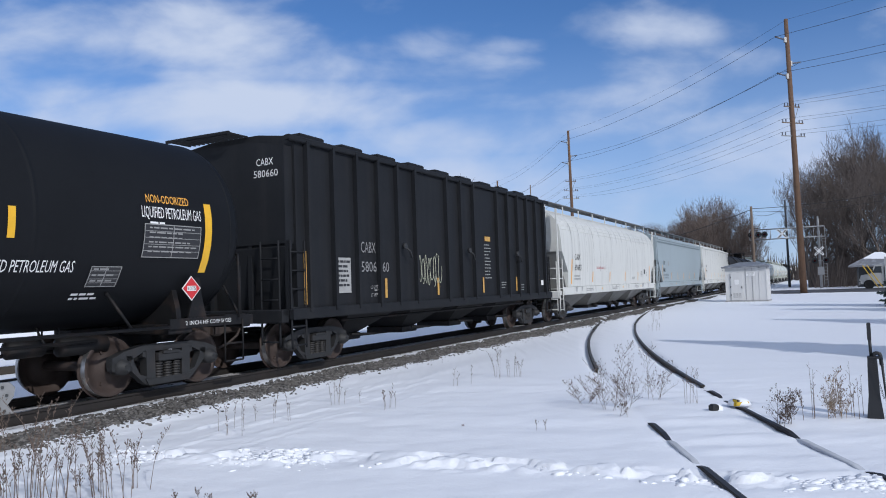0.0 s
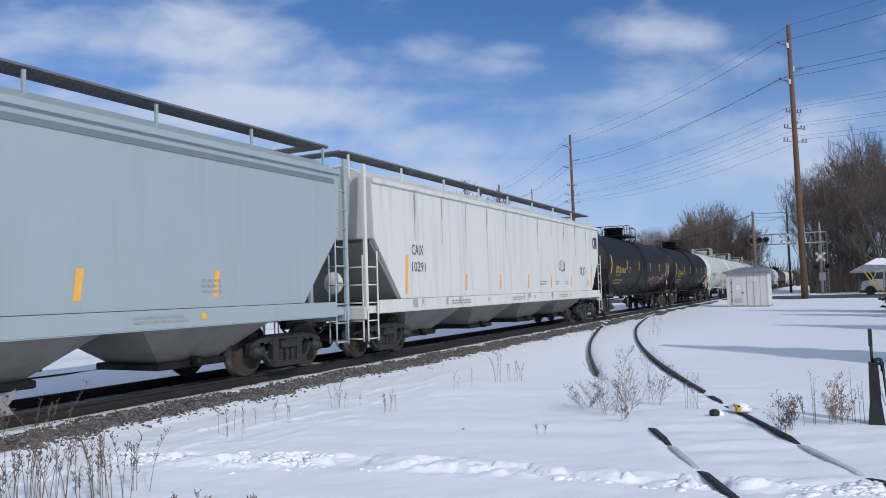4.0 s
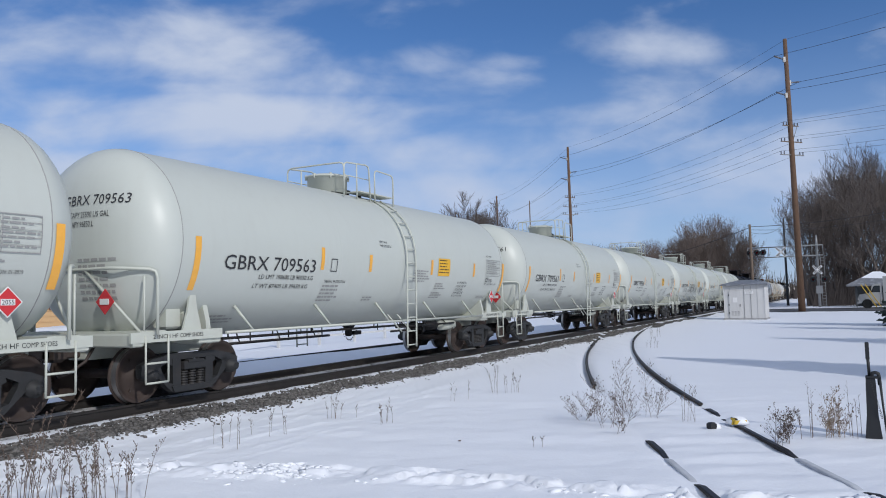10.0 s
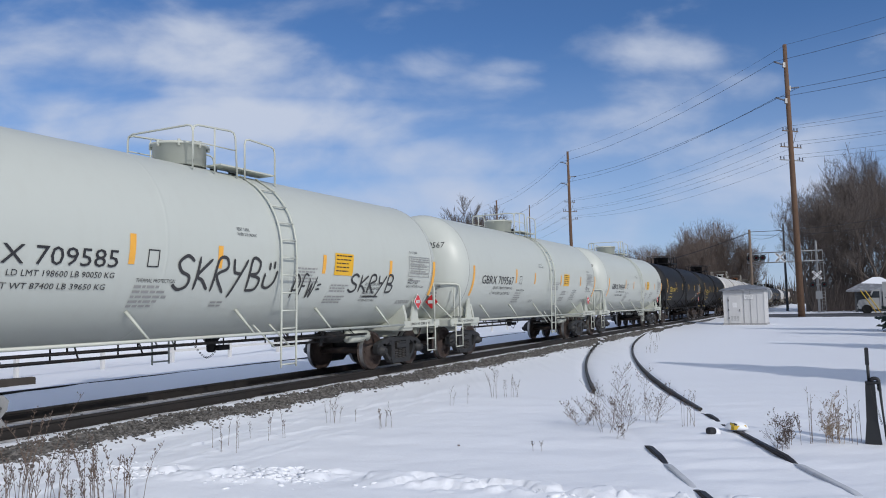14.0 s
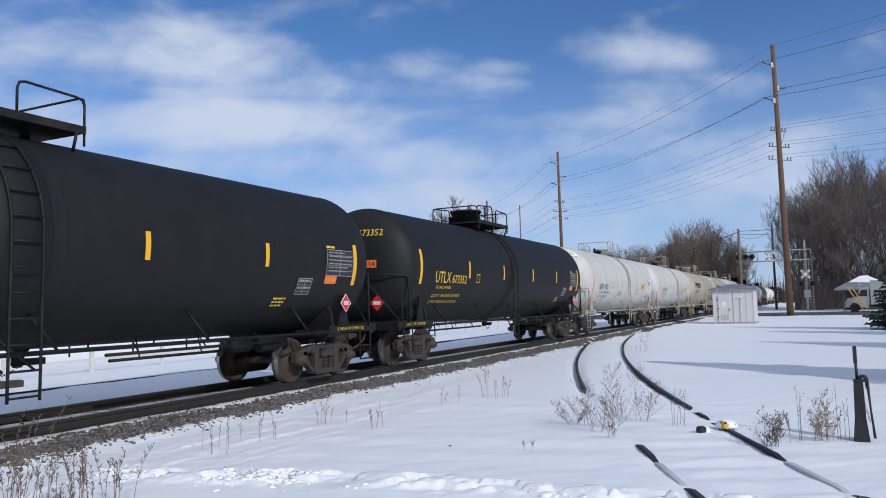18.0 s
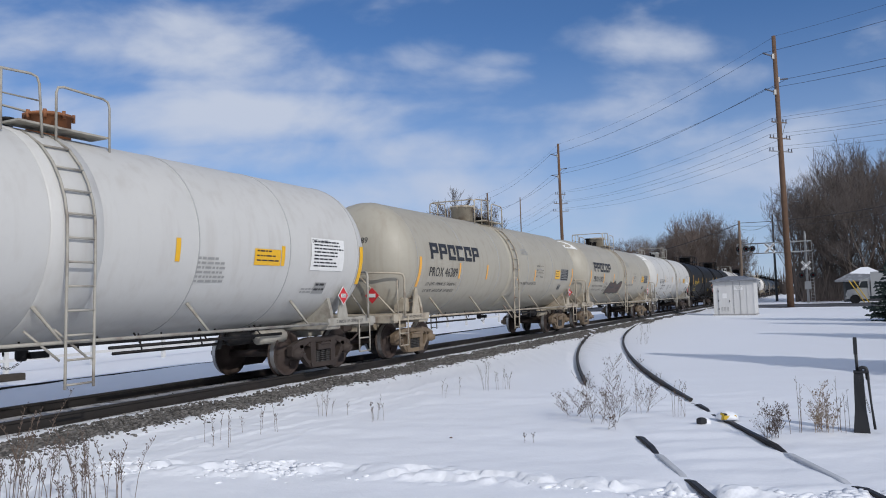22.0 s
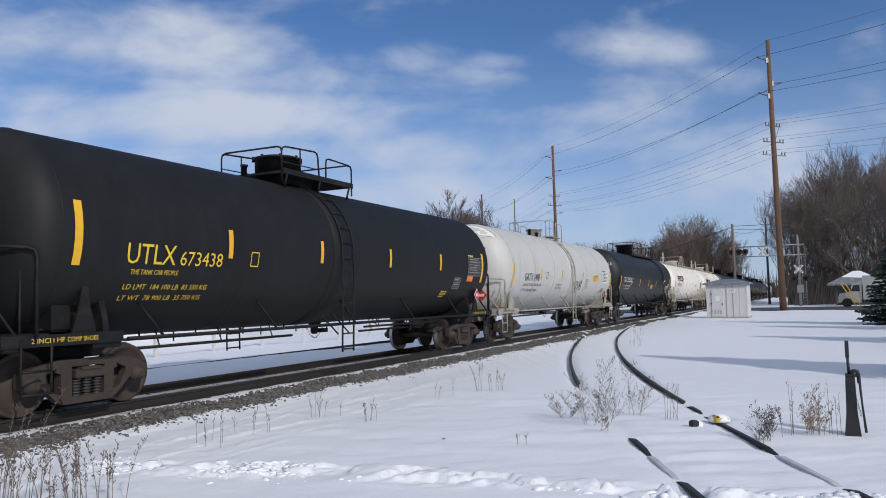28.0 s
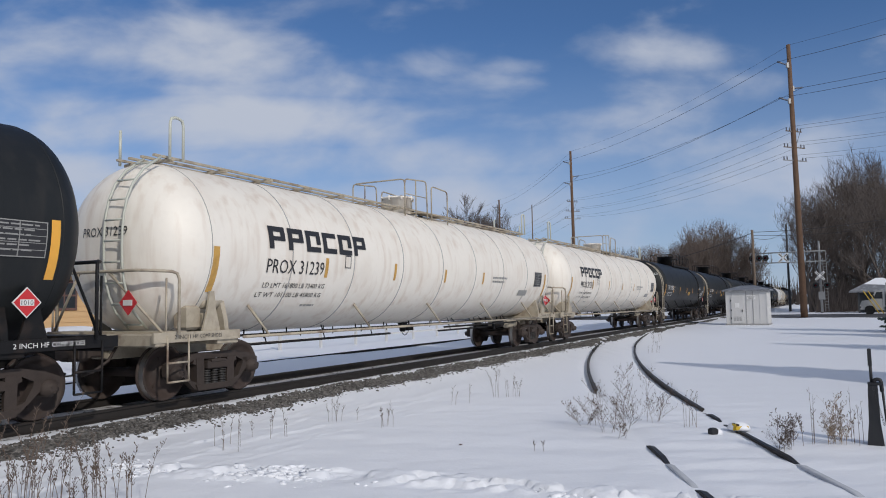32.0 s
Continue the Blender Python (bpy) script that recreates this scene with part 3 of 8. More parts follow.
thing("track_bed", "dirty snow and dark ballast between the rails", "gravel", kind="structure", data=inner.mesh("track_bed", FOUR_FOOT))


# ---- siding: rails that sink in and out of the snow ----
siding = thing("siding_track", "rusty siding rails half buried in snow", "track", kind="structure")
SIDING_RUNS = [(0.0, 53.0, 30.0, -0.25), (0.0, 30.0, 12.55, -0.285), (0.0, 12.55, 12.2, -0.34), (0.0, 12.2, 11.4, -0.3), (0.0, 11.4, 10.6, -0.34), (0.0, 10.6, 8.45, -0.298), (0.0, 8.55, 6.85, -0.316), (0.0, 6.95, 2.5, -0.296),
               (1.5, 47.0, 28.0, -0.25), (1.5, 28.0, 15.6, -0.285), (1.5, 15.6, 9.7, -0.42), (1.5, 9.7, 8.6, -0.3), (1.5, 8.7, 7.3, -0.316), (1.5, 7.4, 2.5, -0.298)]
for side, y0, y1, top in SIDING_RUNS:
    ys = np.linspace(y0, y1, max(5, int(abs(y0 - y1) / (0.22 if y0 < 17 else 1.0))))
    sink = lambda y: -0.04 * (max(0.0, 1 - abs(y - y0) / 0.22) ** 1.5 + max(0.0, 1 - abs(y - y1) / 0.22) ** 1.5) if y0 < 17 else 0.0
    part("rail", rail_mesh([(float(siding_x(y, side)), y, sink(y)) for y in ys], "siding_rail", top, -0.33 < top < -0.31), None, siding, "rusty rail half covered with snow")


# ---- railway cars ----
# Every car stands on the rail tops (z 0), its length along x; the side that faces the siding is y < 0.
WHEEL_R, AXLE_GAP = 0.455, 1.79


def flat_text(body, height, width=None):
    """Outlines of built-in letters as vertices and faces in the plane; height is that of a capital."""
    cu = bpy.data.curves.new("letters", "FONT")
    cu.body, cu.resolution_u = body, 2
    ob = bpy.data.objects.new("letters", cu)
    me = bpy.data.meshes.new_from_object(ob)
    vs = np.array([v.co[:2] for v in me.vertices])
    fs = [tuple(p.vertices) for p in me.polygons]
    bpy.data.objects.remove(ob), bpy.data.meshes.remove(me), bpy.data.curves.remove(cu)
    vs[:, 0] -= vs[:, 0].min()
    k = height / 0.69
    kx = width / max(vs[:, 0].max(), 1e-6) if width else k
    return [(x * kx, y * k) for x, y in vs], fs


class Side:
    """The near side of a car's body: puts flat marks on it. radius 0: an upright flat side at y."""

    def __init__(self, radius, zc, y=0.0, rows=None):
        self.r, self.zc, self.y, self.rows = radius, zc, y, rows

    def at(self, x, z, off):
        if self.rows:
            return (x, -float(np.interp(z, [a for a, b in self.rows], [b for a, b in self.rows])) - off, z)
        if not self.r:
            return (x, self.y - off, z)
        a = (z - self.zc) / self.r
        return (x, -(self.r + off) * math.cos(a), self.zc + (self.r + off) * math.sin(a))

    def letters(self, body, x, z, height, width=None, off=0.012):
        vs, fs = flat_text(body, height, width)
        return Form().add([self.at(x + a, z + b, off) for a, b in vs], fs)

    def strip(self, f, x0, x1, z0, z1, off=0.008, nz=5, lean=0.0, nx=1):
        pts, faces = [], []
        for i in range(nz + 1):
            z = z0 + (z1 - z0) * i / nz
            for j in range(nx + 1):
                pts.append(self.at(x0 + (x1 - x0) * j / nx + lean * i / nz, z, off))
        for i in range(nz):
            for j in range(nx):
                k = i * (nx + 1) + j
                faces.append((k, k + 1, k + nx + 2, k + nx + 1))
        f.add(pts, faces)
        return f

    def bars(self, x, z, w, rows, pitch, rng, h=0.5, off=0.009):
        """Small unreadable writing: rows of short bars."""
        f = Form()
        for i in range(rows):
            a = x
            end = x + w * rng.uniform(0.65, 1.0)
            while a < end - 0.03:
                b = min(end, a + rng.uniform(0.05, 0.17))
                self.strip(f, a, b, z - i * pitch - pitch * h, z - i * pitch, off, 1)
                a = b + 0.025
        return f

    def ribbon(self, f, pts, width, off=0.011):
        """One unbroken painted line through (x, z) points, thinner at its ends."""
        vs = []
        for i, (x, z) in enumerate(pts):
            xa, za = pts[max(i - 1, 0)]
            xb, zb = pts[min(i + 1, len(pts) - 1)]
            d = math.hypot(xb - xa, zb - za) or 1e-6
            w = width * 0.5 * (0.45 if i in (0, len(pts) - 1) else 1.0)
            ox, oz = -(zb - za) / d * w, (xb - xa) / d * w
            vs += [self.at(x + ox, z + oz, off), self.at(x - ox, z - oz, off)]
        return f.add(vs, [(2 * k, 2 * k + 1, 2 * k + 3, 2 * k + 2) for k in range(len(pts) - 1)])

    def stroke(self, f, pts, width, off=0.011):
        """A painted line through (x, z) points."""
        out = []
        for i in range(len(pts) - 1):
            (xa, za), (xb, zb) = pts[i], pts[i + 1]
            n = max(1, int(abs(zb - za) / 0.12))
            d = math.hypot(xb - xa, zb - za) or 1e-6
            ox, oz = -(zb - za) / d * width / 2, (xb - xa) / d * width / 2
            ex, ez = (xb - xa) / d * width * 0.4, (zb - za) / d * width * 0.4
            vs, fs = [], []
            for k in range(n + 1):
                t = k / n
                px = xa - ex + (xb - xa + 2 * ex) * t
                pz = za - ez + (zb - za + 2 * ez) * t
                vs += [self.at(px + ox, pz + oz, off), self.at(px - ox, pz - oz, off)]
            for k in range(n):
                fs.append((2 * k, 2 * k + 1, 2 * k + 3, 2 * k + 2))
            f.add(vs, fs)
        return f


def add_letters(car, form, ink, name="lettering"):
    """Large lettering: each letter is a part of its own; small lettering stays one part."""
    top = max(v[2] for v in form.v) - min(v[2] for v in form.v)
    if top < 0.2:
        return [part(name, form, ink, car)]
    own = list(range(len(form.v)))

    def root(i):
        while own[i] != i:
            own[i] = own[own[i]]
            i = own[i]
        return i

    for f in form.f:
        for i in f[1:]:
            own[root(i)] = root(f[0])
    groups = {}
    for f in form.f:
        groups.setdefault(root(f[0]), []).append(f)
    out = []
    for faces in groups.values():
        ids = sorted({i for f in faces for i in f})
        at_ = {i: k for k, i in enumerate(ids)}
        g = Form().add([form.v[i] for i in ids], [tuple(at_[i] for i in f) for f in faces])
        out.append(part("letter", g, ink, car))
    return out


def scrawl(side, x, z, w, h, count, width, seed):
    """Looping unreadable spray strokes in the room given."""
    rng = random.Random(seed)
    out = []
    for i in range(count):
        cx = x + w * (i + 0.5) / count
        a0, turns = rng.uniform(0, 6.28), rng.uniform(0.5, 1.1)
        rx, rz = w / count * rng.uniform(0.35, 0.6), h * rng.uniform(0.35, 0.55)
        pts = []
        for k in range(15):
            t = k / 14
            a = a0 + turns * 2 * math.pi * t
            pts.append((cx + rx * math.cos(a) + (t - 0.5) * rx * 0.5, z + rz * math.sin(a) * (1 - 0.35 * t) + rng.uniform(-0.01, 0.01)))
        out.append(side.ribbon(Form(), pts, width))
    return out


# pen paths of spray-can letters in a box one wide and one high
PEN = {
    "S": [[(0.9, 0.85), (0.5, 1.0), (0.1, 0.8), (0.3, 0.55), (0.78, 0.4), (0.8, 0.12), (0.4, 0.0), (0.0, 0.15)]],
    "K": [[(0.12, 1.0), (0.15, 0.0)], [(0.85, 0.95), (0.16, 0.45), (0.5, 0.3), (0.95, 0.0)]],
    "R": [[(0.1, -0.05), (0.12, 0.9), (0.6, 1.0), (0.75, 0.7), (0.2, 0.45), (0.9, -0.1)]],
    "Y": [[(0.0, 1.0), (0.15, 0.6), (0.55, 0.55)], [(0.9, 1.0), (0.5, 0.4), (0.2, -0.25)]],
    "B": [[(0.12, 0.0), (0.1, 1.0), (0.65, 0.95), (0.6, 0.6), (0.15, 0.52), (0.8, 0.4), (0.7, 0.05), (0.1, 0.0)]],
    "U": [[(0.05, 0.6), (0.1, 0.2), (0.45, 0.1), (0.8, 0.3), (0.9, 0.7)], [(0.3, 0.95), (0.32, 0.7)], [(0.62, 1.0), (0.63, 0.75)]],
    "D": [[(0.1, 0.0), (0.12, 1.0), (0.75, 0.8), (0.7, 0.4), (0.15, 0.35)]],
    "F": [[(0.15, -0.1), (0.15, 1.0), (0.8, 1.0)], [(0.15, 0.55), (0.6, 0.55)]],
    "W": [[(0.0, 0.9), (0.2, 0.0), (0.45, 0.7), (0.65, 0.0), (1.0, 1.0)]],
    "=": [[(0.2, 0.6), (0.8, 0.65)], [(0.15, 0.4), (0.75, 0.42)]],
    "2": [[(0.1, 0.8), (0.5, 1.0), (0.75, 0.7), (0.1, 0.05), (0.9, 0.1)]],
    "0": [[(0.5, 1.0), (0.15, 0.6), (0.3, 0.1), (0.75, 0.2), (0.8, 0.75), (0.5, 1.0)]],
    "h": [[(0.45, 0.0), (0.05, 0.55), (0.15, 0.95), (0.45, 0.7), (0.8, 1.0), (0.95, 0.6), (0.3, 0.0)]],
    "z": [[(0.0, 0.2), (0.2, 0.7), (0.35, 0.3), (0.5, 0.8), (0.65, 0.35), (0.8, 0.75), (1.0, 0.5)]],
    "m": [[(0.0, 0.0), (0.12, 1.0), (0.45, 0.35), (0.75, 1.0), (0.95, 0.0)]],
    "i": [[(0.4, 0.9), (0.5, 0.0)], [(0.1, 0.65), (0.9, 0.7)]],
    "-": [[(0.0, 0.0), (0.6, 0.12), (1.0, 0.05)]],
}


def handwriting(side, word, x, z, w, h, width, slant=0.08):
    """Spray-can strokes, letter by letter, each a smooth unbroken line."""
    out, step = [], w / len(word)
    for i, ch in enumerate(word):
        for path in PEN.get(ch, ()):
            pts = [(x + step * (i + 0.92 * a) + slant * h * b, z + h * b) for a, b in path]
            ends = [pts[0]] + pts + [pts[-1]]
            fine_ = []
            for k in range(1, len(ends) - 2):
                p0, p1, p2, p3 = ends[k - 1:k + 3]
                for m in range(5):
                    t = m / 5
                    fine_.append(tuple(0.5 * (2 * p1[q] + (p2[q] - p0[q]) * t + (2 * p0[q] - 5 * p1[q] + 4 * p2[q] - p3[q]) * t * t + (3 * p1[q] - p0[q] - 3 * p2[q] + p3[q]) * t**3) for q in (0, 1)))
            out.append(side.ribbon(Form(), fine_ + [pts[-1]], width))
    return out


def spray_mural(car, side, x0, z0, w, h):
    """A filled piece of jagged interlocking block shapes with a pale rim and dark gaps."""
    rng = random.Random(17)
    tops = (0.35, 0.95, 0.8, 1.0, 0.7, 0.92, 1.0)
    for off, grow, mat_, label in ((0.01, 0.05, SPRAY_PALE, "pale rim of a spray-painted piece"), (0.014, 0.02, SPRAY_BLACK, "dark outline of a spray-painted piece")):
        f = Form()
        for i in range(6):
            xa, xb = x0 + w * i / 6 - grow, x0 + w * (i + 1) / 6 + grow
            za, zb = z0 + h * tops[i] + grow, z0 + h * tops[i + 1] + grow
            lo = z0 + h * (0.06 if i % 2 else 0.0) - grow
            for k in range(6):
                u, v = k / 6, (k + 1) / 6
                f.add([side.at(xa, lo + (za - lo) * u, off), side.at(xb, lo + (zb - lo) * u, off), side.at(xb, lo + (zb - lo) * v, off), side.at(xa, lo + (za - lo) * v, off)], [(0, 1, 2, 3)])
        tagged(part("graffiti_ground", f, mat_, car, label), kind="stuff")
    for i in range(6):
        f = Form()
        lean = rng.uniform(0.02, 0.12)
        xa, xb = x0 + w * i / 6 + 0.03, x0 + w * (i + 1) / 6 - 0.015
        za, zb = z0 + h * tops[i] - 0.03, z0 + h * tops[i + 1] - 0.03
        lo = z0 + h * (0.06 if i % 2 else 0.0) + 0.03
        for k in range(6):
            u, v = k / 6, (k + 1) / 6
            if k == 3 and i in (1, 2, 4):
                continue
            f.add([side.at(xa + lean * u, lo + (za - lo) * u, 0.018), side.at(xb + lean * u, lo + (zb - lo) * u, 0.018), side.at(xb + lean * v, lo + (zb - lo) * v, 0.018), side.at(xa + lean * v, lo + (za - lo) * v, 0.018)], [(0, 1, 2, 3)])
        part("graffiti_block", f, SPRAY_UMBER, car, "brown filled spray-painted block shape")


def ring(c, r, w, n=20):
    f = Form()
    vs, fs = [], []
    for k in range(n):
        a = 2 * math.pi * k / n
        for rr in (r, r - w):
            vs.append((c[0] + rr * math.cos(a), c[1], c[2] + rr * math.sin(a)))
    for k in range(n):
        j = (k + 1) % n
        fs.append((2 * k, 2 * k + 1, 2 * j + 1, 2 * j))
    return f.add(vs, fs)


def wheelset_mesh(mat):
    f = Form()
    f.tube([(0, -0.98, 0), (0, 0.98, 0)], 0.075, 10)
    for sg in (-1, 1):
        y = sg * 0.752
        prof = [(-0.075, WHEEL_R + 0.026), (-0.045, WHEEL_R + 0.026), (-0.038, WHEEL_R), (0.06, WHEEL_R - 0.006), (0.066, WHEEL_R - 0.02),
                (0.05, WHEEL_R - 0.075), (0.012, WHEEL_R - 0.1), (0.0, 0.2), (0.07, 0.15), (0.07, 0.08)]
        back = [(-0.075, 0.08), (-0.075, 0.15), (-0.02, 0.2), (-0.03, WHEEL_R - 0.1), (-0.075, WHEEL_R - 0.06), (-0.075, WHEEL_R + 0.026)]
        f.lathe([(y + sg * a, r) for a, r in back + prof], "y", (0, 0, 0), 28, 0, True, True)
        f.lathe([(y - sg * 0.037, WHEEL_R + 0.001), (y + sg * 0.06, WHEEL_R - 0.005)], "y", (0, 0, 0), 28, 1, True, True)
        # casting marks that show the turning
        for k in range(3):
            a = k * 2.094
            f.box((0.27 * math.cos(a), y + sg * 0.018, 0.27 * math.sin(a)), (0.05, 0.02, 0.03), Matrix.Rotation(-a, 3, "Y"))
    return f.mesh("wheelset", mat, TREAD)


def side_frame_mesh(mat):
    """A cast truck side: arched top chord, slanting tension members, open windows, columns, jaws and bearing caps."""
    f = Form()
    g, h = AXLE_GAP / 2, WHEEL_R
    y0, y1 = -0.07, 0.07
    f.slab([(-g - 0.17, h + 0.15), (-g + 0.04, h + 0.23), (-0.5, h + 0.3), (0.5, h + 0.3), (g - 0.04, h + 0.23), (g + 0.17, h + 0.15),
            (g + 0.17, h + 0.06), (g - 0.14, h + 0.08), (0.5, h + 0.195), (-0.5, h + 0.195), (-g + 0.14, h + 0.08), (-g - 0.17, h + 0.06)], y0, y1)
    f.slab([(-0.42, h - 0.33), (0.42, h - 0.33), (0.47, h - 0.23), (-0.47, h - 0.23)], y0 - 0.03, y1)
    for sg in (-1, 1):
        f.slab([(sg * 0.27, h - 0.26), (sg * 0.44, h - 0.26), (sg * 0.45, h + 0.21), (sg * 0.28, h + 0.21)], y0 - 0.01, y1)
        f.slab([(sg * 0.4, h - 0.33), (sg * 0.5, h - 0.28), (sg * (g - 0.12), h - 0.03), (sg * (g - 0.08), h + 0.16), (sg * (g - 0.2), h + 0.16), (sg * (g - 0.22), h + 0.05), (sg * 0.56, h - 0.15), (sg * 0.44, h - 0.19)], y0, y1 - 0.01)
        f.slab([(sg * 0.44, h + 0.1), (sg * 0.52, h + 0.13), (sg * 0.5, h + 0.21), (sg * 0.44, h + 0.21)], y0, y1)
        f.slab([(sg * (g + 0.12), h - 0.06), (sg * (g + 0.17), h - 0.04), (sg * (g + 0.18), h + 0.1), (sg * (g + 0.1), h + 0.1)], y0 + 0.01, y1 - 0.01)
        f.lathe([(-0.2, 0.03), (-0.195, 0.075), (-0.13, 0.088), (-0.12, 0.118), (0.1, 0.118)], "y", (sg * g, 0, h), 18)
        for k in range(3):
            a = k * 2.094 + 0.5
            f.lathe([(-0.215, 0.016), (-0.18, 0.016)], "y", (sg * g + 0.05 * math.cos(a), 0, h + 0.05 * math.sin(a)), 6)
    # added backing plate that keeps sky light from showing between the springs
    f.box((0, 0.12, h - 0.1), (0.56, 0.04, 0.28))
    # bolster end over the springs
    f.box((0, -0.03, h + 0.09), (0.5, 0.2, 0.14), bevel=0.02)
    f.box((0, -0.1, h + 0.16), (0.34, 0.1, 0.05), bevel=0.01)
    return f.mesh("side_frame", mat)


def spring_mesh():
    prof = []
    for i in range(6):
        z = WHEEL_R - 0.24 + i * 0.043
        prof += [(z, 0.05), (z + 0.007, 0.076), (z + 0.024, 0.076), (z + 0.031, 0.05)]
    return Form().lathe(prof, "z", (0, 0, 0), 12).mesh("coil_spring", SPRINGS)


SPRING = spring_mesh()
TRUCK_CREAM = material("rust_stained_cream_casting", (0.2, 0.15, 0.1), 0.7, vary=0.5, scale=4, stain=(0.04, 0.024, 0.017), stain_amount=1.0, stain_scale=2.4, bump=0.3, per_object=0.3)
FRAME_MESH = {"rust": side_frame_mesh(TRUCK_RUST), "dark": side_frame_mesh(TRUCK_DARK), "cream": side_frame_mesh(TRUCK_CREAM)}
WHEEL_MESH = wheelset_mesh(WHEEL_RUST)
BOLSTER = {}
for key_, mat_ in (("rust", TRUCK_RUST), ("dark", TRUCK_DARK), ("cream", TRUCK_RUST)):
    bo = Form()
    bo.box((0, 0, WHEEL_R + 0.06), (0.36, 2.0, 0.24), bevel=0.03)
    bo.lathe([(WHEEL_R + 0.18, 0.2), (WHEEL_R + 0.3, 0.2)], "z", (0, 0, 0), 16)
    for sg in (-1, 1):
        bo.box((0, sg * 0.62, WHEEL_R + 0.2), (0.2, 0.25, 0.1), bevel=0.02)
        bo.box((sg * 0.42, 0, WHEEL_R - 0.02), (0.1, 1.5, 0.12), bevel=0.02)
        bo.tube([(sg * 0.42, -0.4, WHEEL_R + 0.02), (0, 0, WHEEL_R + 0.22)], 0.025, 6)
    BOLSTER[key_] = bo.mesh("truck", mat_)


def add_trucks(car, half, tone="rust"):
    for x in (-half, half):
        tr = part("truck", BOLSTER[tone], None, car, "cast steel two-axle truck with coil springs", pose(x, 0, 0))
        for y in (-1.0, 1.0):
            part("side_frame", FRAME_MESH[tone], None, tr, at=pose(0, y, 0, 0, 0, 0 if y < 0 else 180))
            for k in (-0.18, 0.0, 0.18):
                part("coil_spring", SPRING, None, tr, at=pose(k, y * 1.03, 0))
        for x2 in (-AXLE_GAP / 2, AXLE_GAP / 2):
            part("wheelset", WHEEL_MESH, None, tr, "rusty steel wheels on an axle", pose(x2, 0, WHEEL_R))


def coupler_mesh():
    f = Form()
    f.box((-0.35, 0, 0.85), (0.75, 0.16, 0.2), bevel=0.03)
    f.box((0.02, 0.05, 0.85), (0.22, 0.26, 0.28), bevel=0.05)
    f.box((0.1, -0.1, 0.85), (0.1, 0.12, 0.26), bevel=0.03)
    f.tube([(-0.5, 0.3, 0.95), (-0.3, 0.33, 0.7), (-0.05, 0.3, 0.55), (0.12, 0.25, 0.5)], 0.025, 6)
    return f.mesh("coupler", TRUCK_RUST)


COUPLER = coupler_mesh()


def ladder_form(x, y, z0, z1, w=0.42, r=0.016, pitch=0.36, along="x", bow=None):
    """Two stiles and rungs; bow(z) moves it off a curved wall."""
    f = Form()
    n = max(2, int((z1 - z0) / 0.25))
    zs = [z0 + (z1 - z0) * i / n for i in range(n + 1)]
    off = bow or (lambda z: 0.0)
    for sg in (-0.5, 0.5):
        if along == "x":
            f.tube([(x + sg * w, y + off(z), z) for z in zs], r * 1.25, 6)
        else:
            f.tube([(x + off(z), y + sg * w, z) for z in zs], r * 1.25, 6)
    z = z0 + 0.06
    while z < z1 - 0.03:
        if along == "x":
            f.tube([(x - w / 2, y + off(z), z), (x + w / 2, y + off(z), z)], r, 5)
        else:
            f.tube([(x + off(z), y - w / 2, z), (x + off(z), y + w / 2, z)], r, 5)
        z += pitch
    return f


def placard(car, side, x, z, number, size=0.2):
    """A diamond hazard plate on a holder that stands off the body."""
    y = side
    f = Form().slab([(x - size, z), (x, z - size), (x + size, z), (x, z + size)], y - 0.012, y)
    p = part("placard", f, PANEL_WHITE, car, "red diamond hazard placard numbered " + number)
    k = size * 0.9
    part("placard_face", Form().slab([(x - k, z), (x, z - k), (x + k, z), (x, z + k)], y - 0.016, y - 0.012), PLACARD_RED, p)
    w = size * 0.95
    part("number_panel", Form().slab([(x - w / 2, z - size * 0.2), (x + w / 2, z - size * 0.2), (x + w / 2, z + size * 0.2), (x - w / 2, z + size * 0.2)], y - 0.019, y - 0.016), PANEL_WHITE, p)
    vs, fs = flat_text(number, size * 0.3, w * 0.85)
    part("number", Form().add([(x - w * 0.42 + a, y - 0.021, z - size * 0.15 + b) for a, b in vs], fs), INK_BLACK, p)


def logo_blocks(side, x, z, w, h):
    """The owner's mark as plain heavy blocks with cut middles."""
    out = []
    n = 6
    step = w / n
    t = h * 0.24
    for i in range(n):
        f = Form()
        out.append(f)
        a, b = x + i * step, x + (i + 0.84) * step
        side.strip(f, a, b, z + h - t, z + h, 0.012, 1)
        side.strip(f, a, a + step * 0.24, z, z + h - t, 0.012, 3)
        if i in (0, 1, 2, 4, 5):
            side.strip(f, b - step * 0.24, b, z + h * 0.36, z + h - t, 0.012, 2)
        if i in (2, 3, 4):
            side.strip(f, a + step * 0.24, b, z, z + t, 0.012, 1)
        else:
            side.strip(f, a + step * 0.24, b, z + h * 0.36, z + h * 0.36 + t * 0.8, 0.012, 1)
    return out


def bent(points, r, n=6, round_=0.12):
    """A pipe rail with rounded bends."""
    out = []
    pts = [Vector(p) for p in points]
    for i, p in enumerate(pts):
        if 0 < i < len(pts) - 1:
            a, b = (pts[i - 1] - p), (pts[i + 1] - p)
            ra, rb = min(round_, a.length * 0.4), min(round_, b.length * 0.4)
            p0, p1 = p + a.normalized() * ra, p + b.normalized() * rb
            out += [p0, (p0 + p1) / 2 * 0.5 + p * 0.5, p1]
        else:
            out.append(p)
    return Form().tube(out, r, n)


